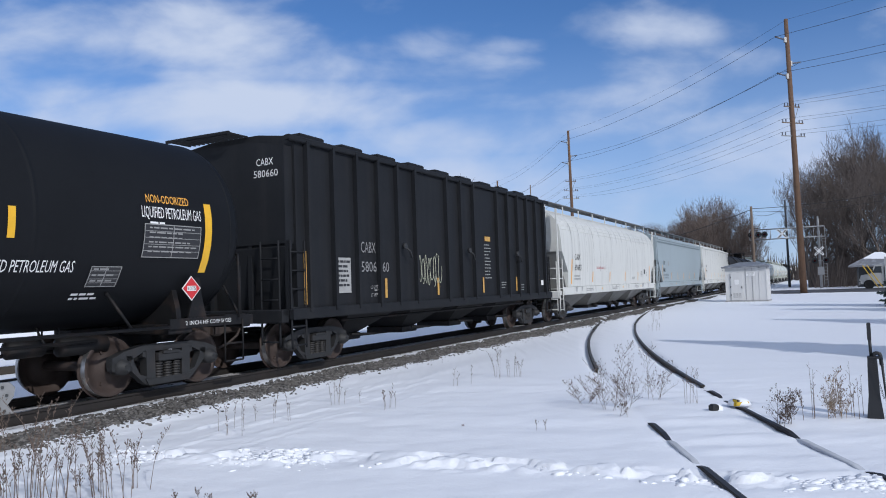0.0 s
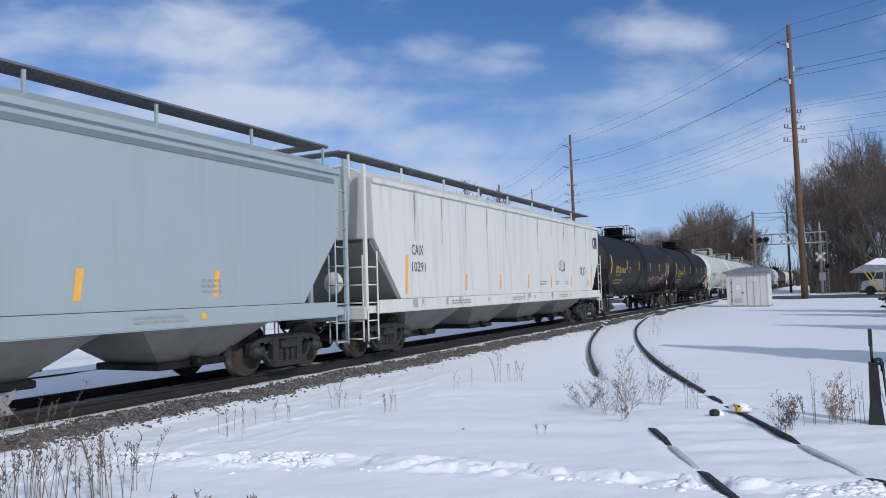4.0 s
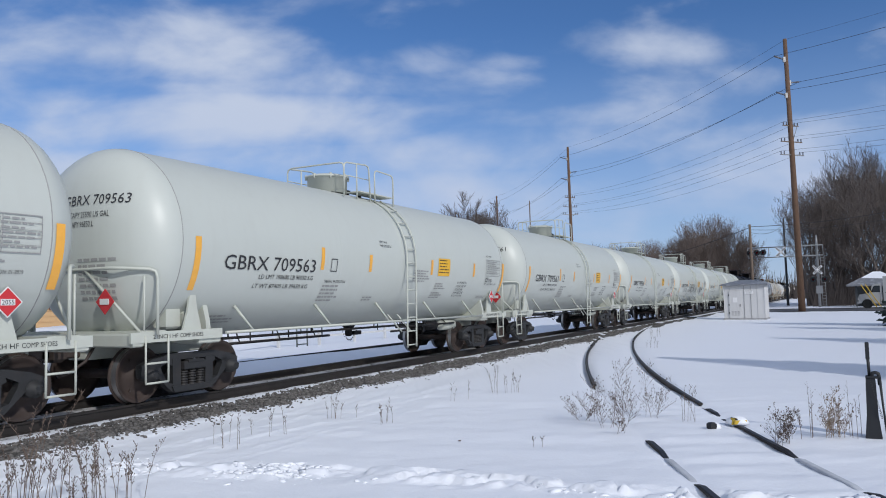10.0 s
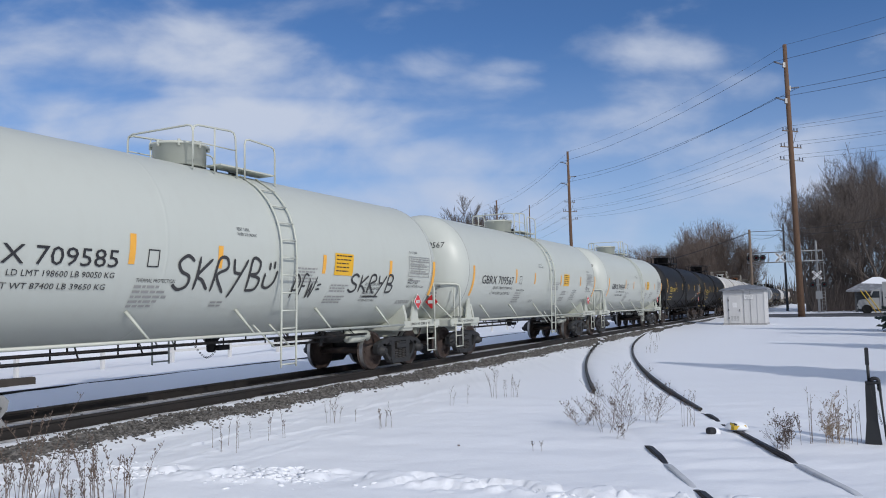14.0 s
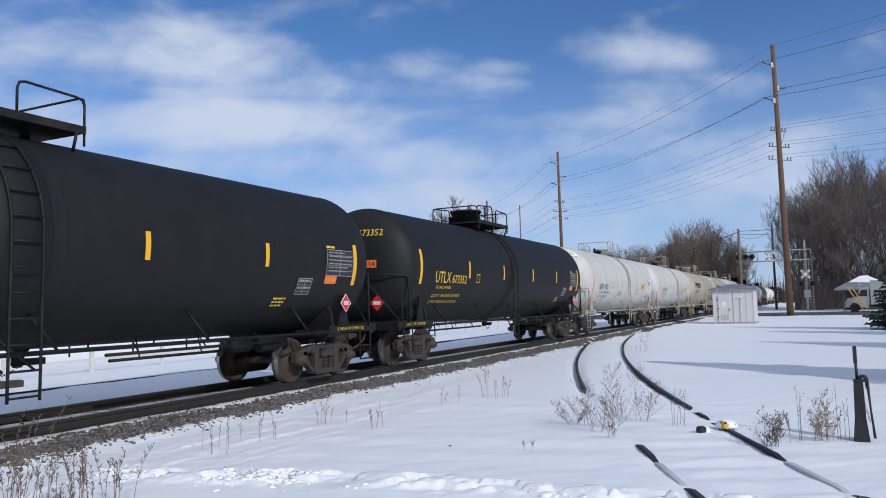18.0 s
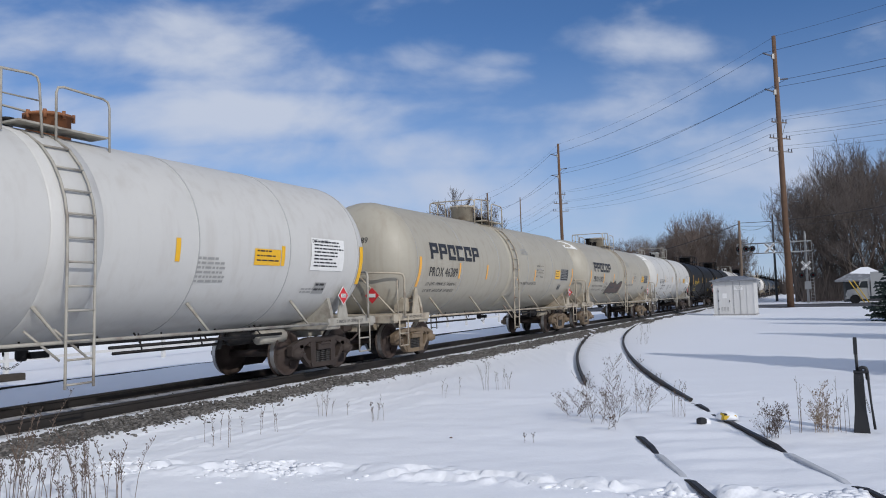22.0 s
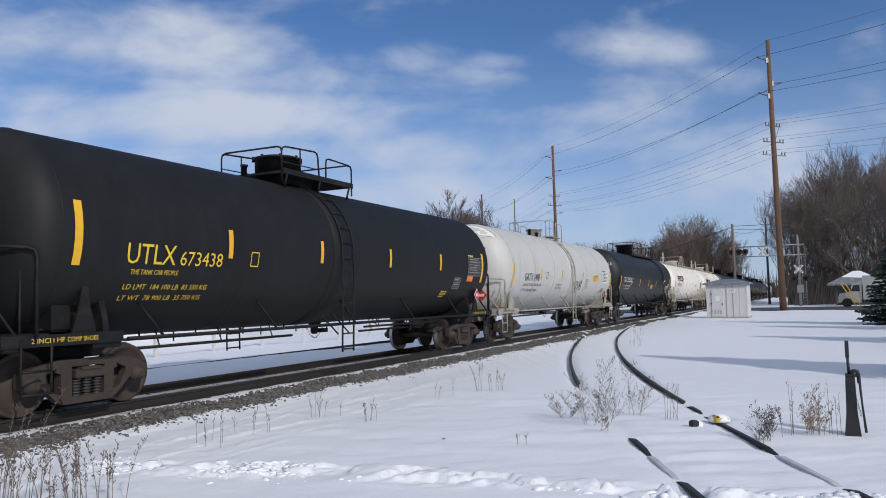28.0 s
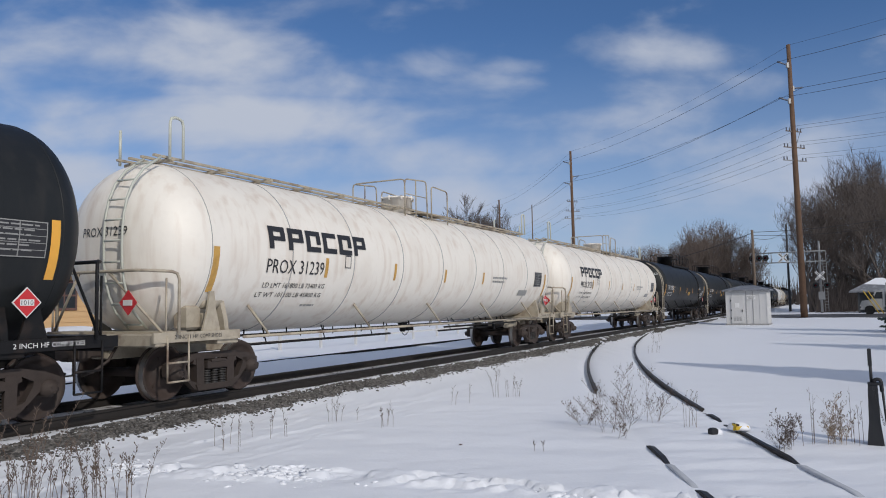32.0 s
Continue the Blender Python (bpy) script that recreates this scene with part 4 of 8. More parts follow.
def tank_car(spec):
    """A tank car with underframe, trucks, top fittings, ladders, rails, reflectors and stencils."""
    L, R, zc = spec["length"], spec.get("radius", 1.6), spec.get("zc", 2.58)
    paint, fit, tone = spec["paint"], spec["fittings"], spec.get("trucks", "rust")
    rng = random.Random(spec.get("seed", 1))
    car = thing("tank_car", spec["label"], "tank car", "cars of the freight train")
    head = spec.get("head", 1.08)
    a, dep, round_ = L / 2 - head, spec.get("dep", 0.66), spec.get("round", 0.72)
    prof = [(-a - dep * math.sin(t), R * (max(math.cos(t), 0) ** round_ if t < 1.55 else 0.0)) for t in [math.pi / 2 * k / 12 for k in range(12, 0, -1)]]
    prof = [(-a - dep, 0.001)] + prof[1:]
    body = prof + [(-a - 0.004, R), (-a + 0.03, R)]
    # weld seams and jacket sheets as slight steps
    seams = spec.get("seams", 5)
    step = spec.get("seam_step", 0.006)
    for k in range(seams):
        x0 = -a + 2 * a * (k + 1) / (seams + 1)
        body += [(x0 - 0.05, R), (x0 - 0.03, R), (x0 - 0.012, R + step), (x0 + 0.012, R + step), (x0 + 0.03, R), (x0 + 0.05, R)]
    body += [(a - 0.03, R), (a + 0.004, R)] + [(-p, r) for p, r in reversed(prof)]
    tk = Form()
    tk.lathe(body, "x", (0, 0, zc), 56, 0, True, True)
    tank_mesh = tk.mesh("tank", paint)
    part("tank", tank_mesh, None, car, spec.get("tank_label", ""))
    if spec.get("band"):
        bd = Form()
        for x in (spec["band"],):
            bd.lathe([(x - 0.42, R + 0.002), (x - 0.4, R + 0.02), (x + 0.4, R + 0.02), (x + 0.42, R + 0.002)], "x", (0, 0, zc), 56, 0, True, True)
        part("jacket_band", bd, paint, car)
    for sg in (-1, 1):
        hs = Form().lathe([(sg * a - 0.009, R - 0.002), (sg * a - 0.006, R + 0.005), (sg * a + 0.006, R + 0.005), (sg * a + 0.009, R - 0.002)], "x", (0, 0, zc), 56, 0, True, True)
        if sg > 0 and spec.get("dark_seams"):
            for k in range(spec["dark_seams"]):
                x0 = -a + 2 * a * (k + 1) / (spec["dark_seams"] + 1)
                part("weld_seam", Form().lathe([(x0 - 0.012, R), (x0 - 0.009, R + 0.009), (x0 + 0.009, R + 0.009), (x0 + 0.012, R)], "x", (0, 0, zc), 56, 0, True, True), spec.get("ring_paint", SEAM_GRIME), car)
        part("head_seam", hs, spec.get("seam_paint", INK_GREY if paint in (PALE, WHITE_TANK, CREAM, OLD_WHITE) else paint), car)
    low = zc - R
    # underframe: stub sills, draft ends and end platforms
    for sg in (-1, 1):
        xe = sg * (L / 2 - 0.5)
        xb = sg * (L / 2 - 2.0)
        st = Form()
        st.box(((xe + sg * (L / 2 - 3.1)) / 2, 0, 0.88), (2.6, 0.42, 0.34), bevel=0.02)
        st.box((xb, 0, 0.98), (0.5, 2.7, 0.16), bevel=0.02)
        st.slab([(-1.35, 0.92), (1.35, 0.92), (1.3, 1.3), (1.12, 1.95), (0.55, 1.35), (-0.55, 1.35), (-1.12, 1.95), (-1.3, 1.3)], xb - 0.05, xb + 0.05, "yz")
        st.box((xe, 0, 1.02), (0.2, 2.75, 0.2), bevel=0.02)
        part("stub_sill", st, fit, car)
        pl = Form()
        pl.box((sg * (L / 2 - 0.78), 0, 1.14), (0.5, 2.75, 0.035))
        for sy in (-1, 1):
            pl.box((sg * (L / 2 - 1.3), sy * 1.37, 1.06), (1.9, 0.05, 0.16))
        part("end_platform", pl, fit, car)
        for sy in (-1, 1):
            sp = Form()
            x0, x1 = sg * (L / 2 - 0.62), sg * (L / 2 - 1.06)
            for xx in (x0, x1):
                sp.tube([(xx, sy * 1.4, 1.08), (xx, sy * 1.4, 0.36)], 0.018, 6)
            for z in (0.36, 0.66):
                sp.tube([(x0, sy * 1.4, z), (x1, sy * 1.4, z)], 0.018, 6)
            part("sill_step", sp, fit, car)
            hr = bent([(sg * (L / 2 - 0.62), sy * 1.36, 1.1), (sg * (L / 2 - 0.62), sy * 1.36, 2.0)], 0.018)
            part("grab_iron", hr, fit, car)
        er = bent([(sg * (L / 2 - 0.78), -1.47, 1.1), (sg * (L / 2 - 0.78), -1.47, spec.get("end_rail", 2.15)), (sg * (L / 2 - 0.36), -1.0, spec.get("end_rail", 2.15) + 0.03),
                   (sg * (L / 2 - 0.36), 1.0, spec.get("end_rail", 2.15) + 0.03), (sg * (L / 2 - 0.78), 1.47, spec.get("end_rail", 2.15)), (sg * (L / 2 - 0.78), 1.47, 1.1)], 0.028)
        part("end_handrail", er, fit, car)
        rz_ = spec.get("end_rail", 2.15)
        for sy in (-1, 1):
            part("end_brace", Form().tube([(sg * (L / 2 - 0.6), sy * 1.3, 1.14), (sg * (L / 2 - 0.36), sy * 0.35, rz_ + 0.02)], 0.024, 6), fit, car)
        # tank cradle plates seen from the side
        for sy in (-1, 1):
            cr = Form()
            xq = sg * (L / 2 - 1.62)
            cr.slab([(xq - 0.24, 1.08), (xq + 0.2, 1.08), (xq + 0.08, 1.5), (xq + 0.04, 1.8), (xq - 0.06, 1.8), (xq - 0.12, 1.45)], sy * 1.34 - 0.02, sy * 1.34 + 0.02)
            part("cradle_plate", cr, fit, car)
        part("coupler", COUPLER, None, car, at=pose(sg * (L / 2 - 0.1), 0, 0, 0, 0, 0 if sg > 0 else 180))
    add_trucks(car, L / 2 - spec.get("truck_in", 2.0), tone)
    # brake gear on the near end, and piping under the belly
    bk = Form()
    bx = spec.get("brake_x") or -L / 2 + 1.35
    bk.box((bx, -1.05, 1.36), (0.3, 0.28, 0.4), bevel=0.04)
    bk.box((bx + 0.34, -1.08, 1.3), (0.26, 0.22, 0.28), bevel=0.04)
    bk.lathe([(bx - 0.15, 0.05), (bx - 0.14, 0.12), (bx + 0.3, 0.12), (bx + 0.32, 0.05)], "x", (0.35, -1.1, 1.62), 12)
    bk.tube([(bx - 0.2, -1.0, 1.2), (bx + 0.8, -1.1, 1.2), (bx + 0.9, -0.9, 1.0)], 0.02, 6)
    part("brake_valve", bk, fit, car)
    rv = Form().lathe([(-0.42, 0.05), (-0.38, 0.14), (0.38, 0.14), (0.42, 0.05)], "x", (L / 2 - 3.3, -0.7, 0.82), 16)
    part("air_reservoir", rv, fit, car)
    pp = Form()
    xs0, xs1 = -L / 2 + 3.0, L / 2 - 3.0
    for y, z, r in ((-0.45, low - 0.06, 0.025), (0.5, low - 0.1, 0.02)):
        pp.tube([(xs0, y, z), (xs1, y, z)], r, 6)
    x = xs0 + 0.4
    while x < xs1:
        pp.tube([(x, -0.45, low + 0.05), (x, -0.45, low - 0.08)], 0.016, 5)
        pp.tube([(x + 0.4, 0.5, low), (x + 0.4, 0.5, low - 0.2)], 0.016, 5)
        x += 1.3
    part("brake_piping", pp, BLACK_PARTS, car)
    for x_0, x_1, y, z in ((-L / 2 + 3.1, -1.2, -0.55, 0.8), (1.6, L / 2 - 3.0, -0.5, 0.76), (1.2, L / 2 - 3.2, -0.9, 0.88)):
        rod = Form().tube([(x_0, y, z), (x_1, y, z)], 0.028, 6)
        for k in range(3):
            x = x_0 + (x_1 - x_0) * (0.15 + 0.35 * k)
            rod.tube([(x, y, z), (x, y * 0.8, low + 0.08)], 0.014, 5)
        part("brake_rod", rod, BLACK_PARTS, car)
    part("brake_cylinder", Form().lathe([(-0.45, 0.03), (-0.4, 0.13), (0.1, 0.13), (0.12, 0.05), (0.5, 0.04)], "x", (L / 2 - 4.0, -0.62, 0.84), 14), BLACK_PARTS, car)
    part("brake_lever", Form().slab([(L / 2 - 4.9, 0.68), (L / 2 - 4.8, 0.68), (L / 2 - 4.7, 1.0), (L / 2 - 4.8, 1.0)], -0.78, -0.75), BLACK_PARTS, car)
    ov = Form()
    ov.lathe([(low - 0.26, 0.06), (low - 0.22, 0.09), (low - 0.1, 0.09), (low + 0.05, 0.2)], "z", (spec.get("outlet_x", 0.4), 0, 0), 14)
    ov.box((spec.get("outlet_x", 0.4) + 0.2, -0.1, low - 0.18), (0.3, 0.1, 0.1))
    part("bottom_outlet", ov, BLACK_PARTS, car)
    ch = Form()
    for k in range(14):
        u = k / 13
        c = Vector((spec.get("outlet_x", 0.4) - 0.75 + 0.7 * u, -0.3, low - 0.05 - 0.28 * math.sin(3.14 * u)))
        ch.tube([c + Vector((-0.028, 0, 0)), c + Vector((0, 0, 0.016)), c + Vector((0.028, 0, 0)), c + Vector((0, 0, -0.016)), c + Vector((-0.028, 0, 0))], 0.006, 4)
    part("outlet_chain", ch, BLACK_PARTS, car)
    # side running rail with its struts
    for sy in (-1, 1):
        rl = Form()
        zr = spec.get("rail_z", 1.08)
        rl.tube([(-L / 2 + 2.3, sy * 1.43, zr), (L / 2 - 2.3, sy * 1.43, zr)], 0.026, 8)
        n = 5
        for k in range(n):
            x = -L / 2 + 3.0 + (L - 6.0) * k / (n - 1)
            ang = -0.72
            rl.tube([(x, sy * 1.43, zr), (x - 0.28, sy * (R * math.cos(ang) + 0.01), zc + R * math.sin(ang))], [0.022, 0.03], 5)
        part("side_rail", rl, fit, car, "long pipe rail on slanting struts")
    # top platform, railing, manway, valves
    t0, t1 = spec.get("platform", (-2.7, 1.5))
    zt = zc + R
    dx = spec.get("dome_x", (t0 + t1) / 2)
    dr, dh = spec.get("dome_r", 0.46), spec.get("dome_h", 0.38)
    dm = Form()
    if spec.get("box_platform"):
        pf = Form()
        pz_ = zt + 0.12 + spec.get("deck_drop", 0.0)
        pf.box(((t0 + t1) / 2, 0, pz_), (t1 - t0, 1.7, 0.05))
        for y in (-0.85, 0.85):
            pf.box(((t0 + t1) / 2, y, pz_ + 0.02), (t1 - t0, 0.03, 0.12))
            for x in (t0 + 0.15, t1 - 0.15, (t0 + t1) / 2):
                pf.tube([(x, y, zt + 0.1), (x, y * 0.9, zt - 0.2)], 0.025, 5)
        part("top_platform", pf, fit, car)
        zb = zt + 0.14
    else:
        pf = Form()
        for y in (-0.5, 0.5):
            pf.box((t1 - 0.75, y * 1.2, zt + 0.0), (1.5, 0.4, 0.03))
        part("top_platform", pf, fit, car)
        zb = zt - 0.02
    zd = zt - 0.03
    dome_top = zb + dh
    dm.lathe([(zd, dr), (dome_top - 0.04, dr), (dome_top - 0.04, dr + 0.05), (dome_top, dr + 0.05), (dome_top + 0.03, dr - 0.05), (dome_top + 0.04, 0.001)], "z", (dx, 0, 0), 24)
    for k in range(8):
        b_ = k * 0.785
        dm.lathe([(dome_top - 0.09, 0.03), (dome_top + 0.035, 0.03)], "z", (dx + (dr + 0.03) * math.cos(b_), (dr + 0.03) * math.sin(b_), 0), 6)
    part("manway", dm, spec.get("dome_paint", fit), car, spec.get("dome_label", "round bolted manway housing"))
    for x, y, r, h in spec.get("valves", ((dr + 0.5 + dx, 0.1, 0.07, 0.16), (dr + 0.75 + dx, -0.12, 0.05, 0.12), (dr + 1.0 + dx, 0.05, 0.06, 0.2))):
        part("top_valve", Form().lathe([(zd, r), (zb + h, r), (zb + h, r * 1.4), (zb + h + 0.04, r * 1.4), (zb + h + 0.06, 0.001)], "z", (x, y, 0), 10), BLACK_PARTS, car)
    rh = spec.get("rail_h", 0.55)
    for y in (-0.82, 0.82):
        zb2 = zt - 0.2 if not spec.get("box_platform") else zt + 0.12
        gap = spec.get("rail_gap", 0.5)
        m0, m1 = t0 + (t1 - t0) * (gap - 0.02), t0 + (t1 - t0) * (gap + 0.1)
        part("platform_railing", bent([(t0, y, zb2), (t0, y, zt + rh), (m0, y, zt + rh * 1.12), (m0 + 0.06, y, zb2)], 0.02), fit, car)
        part("platform_railing", bent([(m1, y, zb2), (m1, y, zt + rh), (t1, y, zt + rh * 0.95), (t1, y, zb2 - 0.15)], 0.02), fit, car)
        mid = Form()
        mid.tube([(t0 + (t1 - t0) * gap * 0.48, y, zb2), (t0 + (t1 - t0) * gap * 0.48, y, zt + rh * 1.05)], 0.018, 6)
        mid.tube([(t0, y, zt + rh * 0.5), (m0, y, zt + rh * 0.52)], 0.013, 5)
        for q in range(1, int((t1 - t0) / 1.4)):
            xq = t0 + 1.4 * q
            mid.tube([(xq, y, zb2), (xq, y, zt + rh * (1.0 + 0.12 * min(1, (xq - t0) / max(m0 - t0, 0.1))))], 0.02, 6)
        part("railing_bar", mid, fit, car)
    for x in ((t0, t1) if spec.get("box_platform") else (t0,)):
        part("platform_railing", bent([(x, -0.82, zt - 0.1), (x, -0.82, zt + rh), (x, 0.82, zt + rh), (x, 0.82, zt - 0.1)], 0.02), fit, car)
    # side ladders follow the tank's curve
    lx = spec.get("ladder_x", t1 - 0.5)

    def bow(z, sg=-1):
        d = z - zc
        return sg * (math.sqrt(max(R * R - d * d, 0.05)) + 0.07) if d > -0.2 else sg * (R + 0.07 - (-(d + 0.2)) * 0.02)

    for sg in (-1, 1):
        ld = ladder_form(lx, 0, 0.42, zt - 0.12, 0.44, 0.017, 0.33, "x", lambda z, s_=sg: bow(z, s_))
        for q in (-0.22, 0.22):
            ld.tube([(lx + q, sg * 1.5, 0.8), (lx + q - 0.42, sg * 1.36, 1.22)], 0.018, 5)
        part("side_ladder", ld, fit, car)
    # marks on the near side
    side = Side(R, zc)
    for x, z0, z1, w in spec["stripes"]:
        part("reflector_stripe", side.strip(Form(), x - w / 2, x + w / 2, z0, z1), spec.get("stripe_paint", YELLOW), car)
    ink = spec["ink"]
    for body_, x, z, h, w in spec["texts"]:
        add_letters(car, side.letters(body_, x, z, h, w), ink)
    for x, z, w, rows, pitch in spec.get("bars", ()):
        tagged(part("stencil_block", side.bars(x, z, w, rows, pitch, rng), spec.get("small_ink", ink), car), kind="stuff")
    for x, z, w, h, mat, rows in spec.get("panels", ()):
        if mat is None:
            pn = car
        else:
            pn = part("data_panel", side.strip(Form(), x, x + w, z, z + h, 0.01, 4), mat, car)
        if mat is INK_BLACK or mat is None:
            ol = Form()
            for q in (((x, z), (x + w, z)), ((x, z + h), (x + w, z + h)), ((x, z), (x, z + h)), ((x + w, z), (x + w, z + h)), ((x + w * 0.5, z), (x + w * 0.5, z + h))):
                side.stroke(ol, q, 0.014, 0.015)
            for q in range(1, 5):
                side.stroke(ol, ((x, z + h * q / 5), (x + w, z + h * q / 5)), 0.008, 0.015)
            part("panel_outline", ol, INK_GREY, pn)
        if rows:
            tagged(part("panel_writing", side.bars(x + w * 0.08, z + h * 0.92, w * 0.9, rows, h * 0.86 / rows, rng, 0.3 if mat in (INK_BLACK, YELLOW) else 0.42, 0.014), INK_GREY if mat is INK_BLACK else (INK_GREY if mat is None else INK_BLACK), pn), kind="stuff")
    if spec.get("plate_x") is not None:
        px, pz, k = spec["plate_x"], spec.get("plate_z", 2.35) + 0.08, 0.125
        f = Form()
        for q0, q1 in (((px, pz), (px + k * 1.6, pz)), ((px + k * 1.6, pz), (px + k * 1.6, pz + k * 2)), ((px + k * 1.6, pz + k * 2), (px, pz + k * 2)), ((px, pz + k * 2), (px, pz))):
            side.stroke(f, [q0, q1], 0.018)
        part("plate_mark", f, ink, car)
    if spec.get("plaque"):
        body_, x, z, h, w = spec["plaque"]
        part("lettering", side.letters(body_, x, z, h, w), ORANGE, car, "worn orange lettering")
    if spec.get("logo"):
        x, z, w, h = spec["logo"]
        for f in logo_blocks(side, x, z, w, h):
            part("owner_mark", f, ink, car)
    if spec.get("end_texts"):
        for body_, y, z, h, w in spec["end_texts"]:
            vs, fs = flat_text(body_, h, w)

            def on_head(yy, zz):
                rr = min(math.hypot(yy, zz - zc) / R, 0.985)
                return -a - dep * math.sin(math.acos(rr ** (1 / round_))) - 0.012
            part("lettering", Form().add([(on_head(y - p, z + q), y - p, z + q) for p, q in vs], fs), ink, car)
        if spec.get("end_panel"):
            vs = [(on_head(-0.05 - 0.1 * k, z_) - 0.004, -0.05 - 0.1 * k, z_) for k in range(11) for z_ in (2.5, 2.7, 2.92)]
            ep = part("data_panel", Form().add(vs, [(3 * k + j, 3 * k + j + 1, 3 * k + j + 4, 3 * k + j + 3) for k in range(10) for j in (0, 1)]), PANEL_WHITE, car, "white capacity panel on the tank head")
            for n_, word in enumerate(("5640 US GAL", "1350 IMP GAL", "7058 LITERS")):
                ws, fs = flat_text(word, 0.085, 0.78)
                part("lettering", Form().add([(on_head(-0.14 - p, 2.79 - 0.125 * n_ + q) - 0.012, -0.14 - p, 2.79 - 0.125 * n_ + q) for p, q in ws], fs), INK_BLACK, ep)
        if spec.get("end_tag"):
            vs = [(on_head(-0.3 - 0.07 * k, z_) - 0.004, -0.3 - 0.07 * k, z_) for k in range(7) for z_ in (2.52, 2.72)]
            et = part("data_panel", Form().add(vs, [(2 * k, 2 * k + 1, 2 * k + 3, 2 * k + 2) for k in range(6)]), PANEL_ORANGE, car, "orange number panel on the tank head")
            ws, fs = flat_text(spec["end_tag"], 0.12, 0.34)
            part("lettering", Form().add([(on_head(-0.34 - p, 2.56 + q) - 0.01, -0.34 - p, 2.56 + q) for p, q in ws], fs), INK_BLACK, et)
        for y, z, w, rows, pitch in spec.get("end_bars", ()):
            eb = Form()
            for i in range(rows):
                p = 0.0
                while p < w * rng.uniform(0.7, 1.0):
                    q = p + rng.uniform(0.05, 0.15)
                    z0_, z1_ = z - i * pitch - pitch * 0.5, z - i * pitch
                    eb.add([(on_head(y - p, z0_), y - p, z0_), (on_head(y - q, z0_), y - q, z0_), (on_head(y - q, z1_), y - q, z1_), (on_head(y - p, z1_), y - p, z1_)], [(0, 1, 2, 3)])
                    p = q + 0.03
            tagged(part("stencil_block", eb, spec.get("small_ink", ink), car), kind="stuff")
    if spec.get("shoes", True):
        for sg in (-1, 1):
            for word, x_ in (("2 INCH HF", -0.34), ("COMP SHOES", 0.2)):
                vs, fs = flat_text(word, 0.065, 0.5)
                part("lettering", Form().add([(sg * (L / 2 - 1.35) + x_ - 0.25 + p, -1.402, 1.03 + q) for p, q in vs], fs), ink, car)
    if spec.get("placard"):
        placard(car, -1.44, spec.get("placard_x", L / 2 - 1.45), 1.62, spec["placard"])
        ph = Form().slab([(-0.2, 0), (0, -0.2), (0.2, 0), (0, 0.2)], -0.012, 0)
        if spec.get("end_placard", True):
            e = part("placard", ph, PLACARD_RED, car, "red diamond hazard placard", pose(-L / 2 + 0.42, -0.75, 1.62, 0, 0, -90))
            part("number_panel", Form().box((0, -0.02, 0), (0.2, 0.01, 0.09)), PANEL_WHITE, e)
    for args in spec.get("scrawl", ()):
        for f in scrawl(side, *args[1:]):
            part("graffiti_stroke", f, args[0], car, "looping spray-painted stroke")
    if spec.get("mural"):
        spray_mural(car, side, *spec["mural"])
    for mat_, word, x, z, w, h, width in spec.get("hand", ()):
        for f in handwriting(side, word, x, z, w, h, width):
            part("graffiti_stroke", f, mat_, car, "hand-drawn spray stroke")
    if spec.get("frost"):
        for mat, lo, hi, seed_ in ((WASH_GRIME, 0.70, 0.97, 3), (PANEL_WHITE, 0.80, 0.95, 5)):
            rs_ = random.Random(seed_)
            vs, n = [], 22
            for k in range(n + 1):
                t_ = 0.75 + 1.55 * k / n
                fade = min(1.0, 5.0 * k / n, 5.0 * (n - k) / n)
                for rr in (hi, hi - (hi - lo) * fade * rs_.uniform(0.82, 1.05)):
                    x_ = -a - dep * math.sin(math.acos(min(rr, 0.985) ** (1 / round_))) - (0.01 if mat is WASH_GRIME else 0.016)
                    vs.append((x_, -rr * R * math.cos(t_), zc + rr * R * math.sin(t_)))
            part("frost_patch", Form().add(vs, [(2 * k, 2 * k + 2, 2 * k + 3, 2 * k + 1) for k in range(n)]), mat, car, "frost and drip stain on the tank head")
    return car


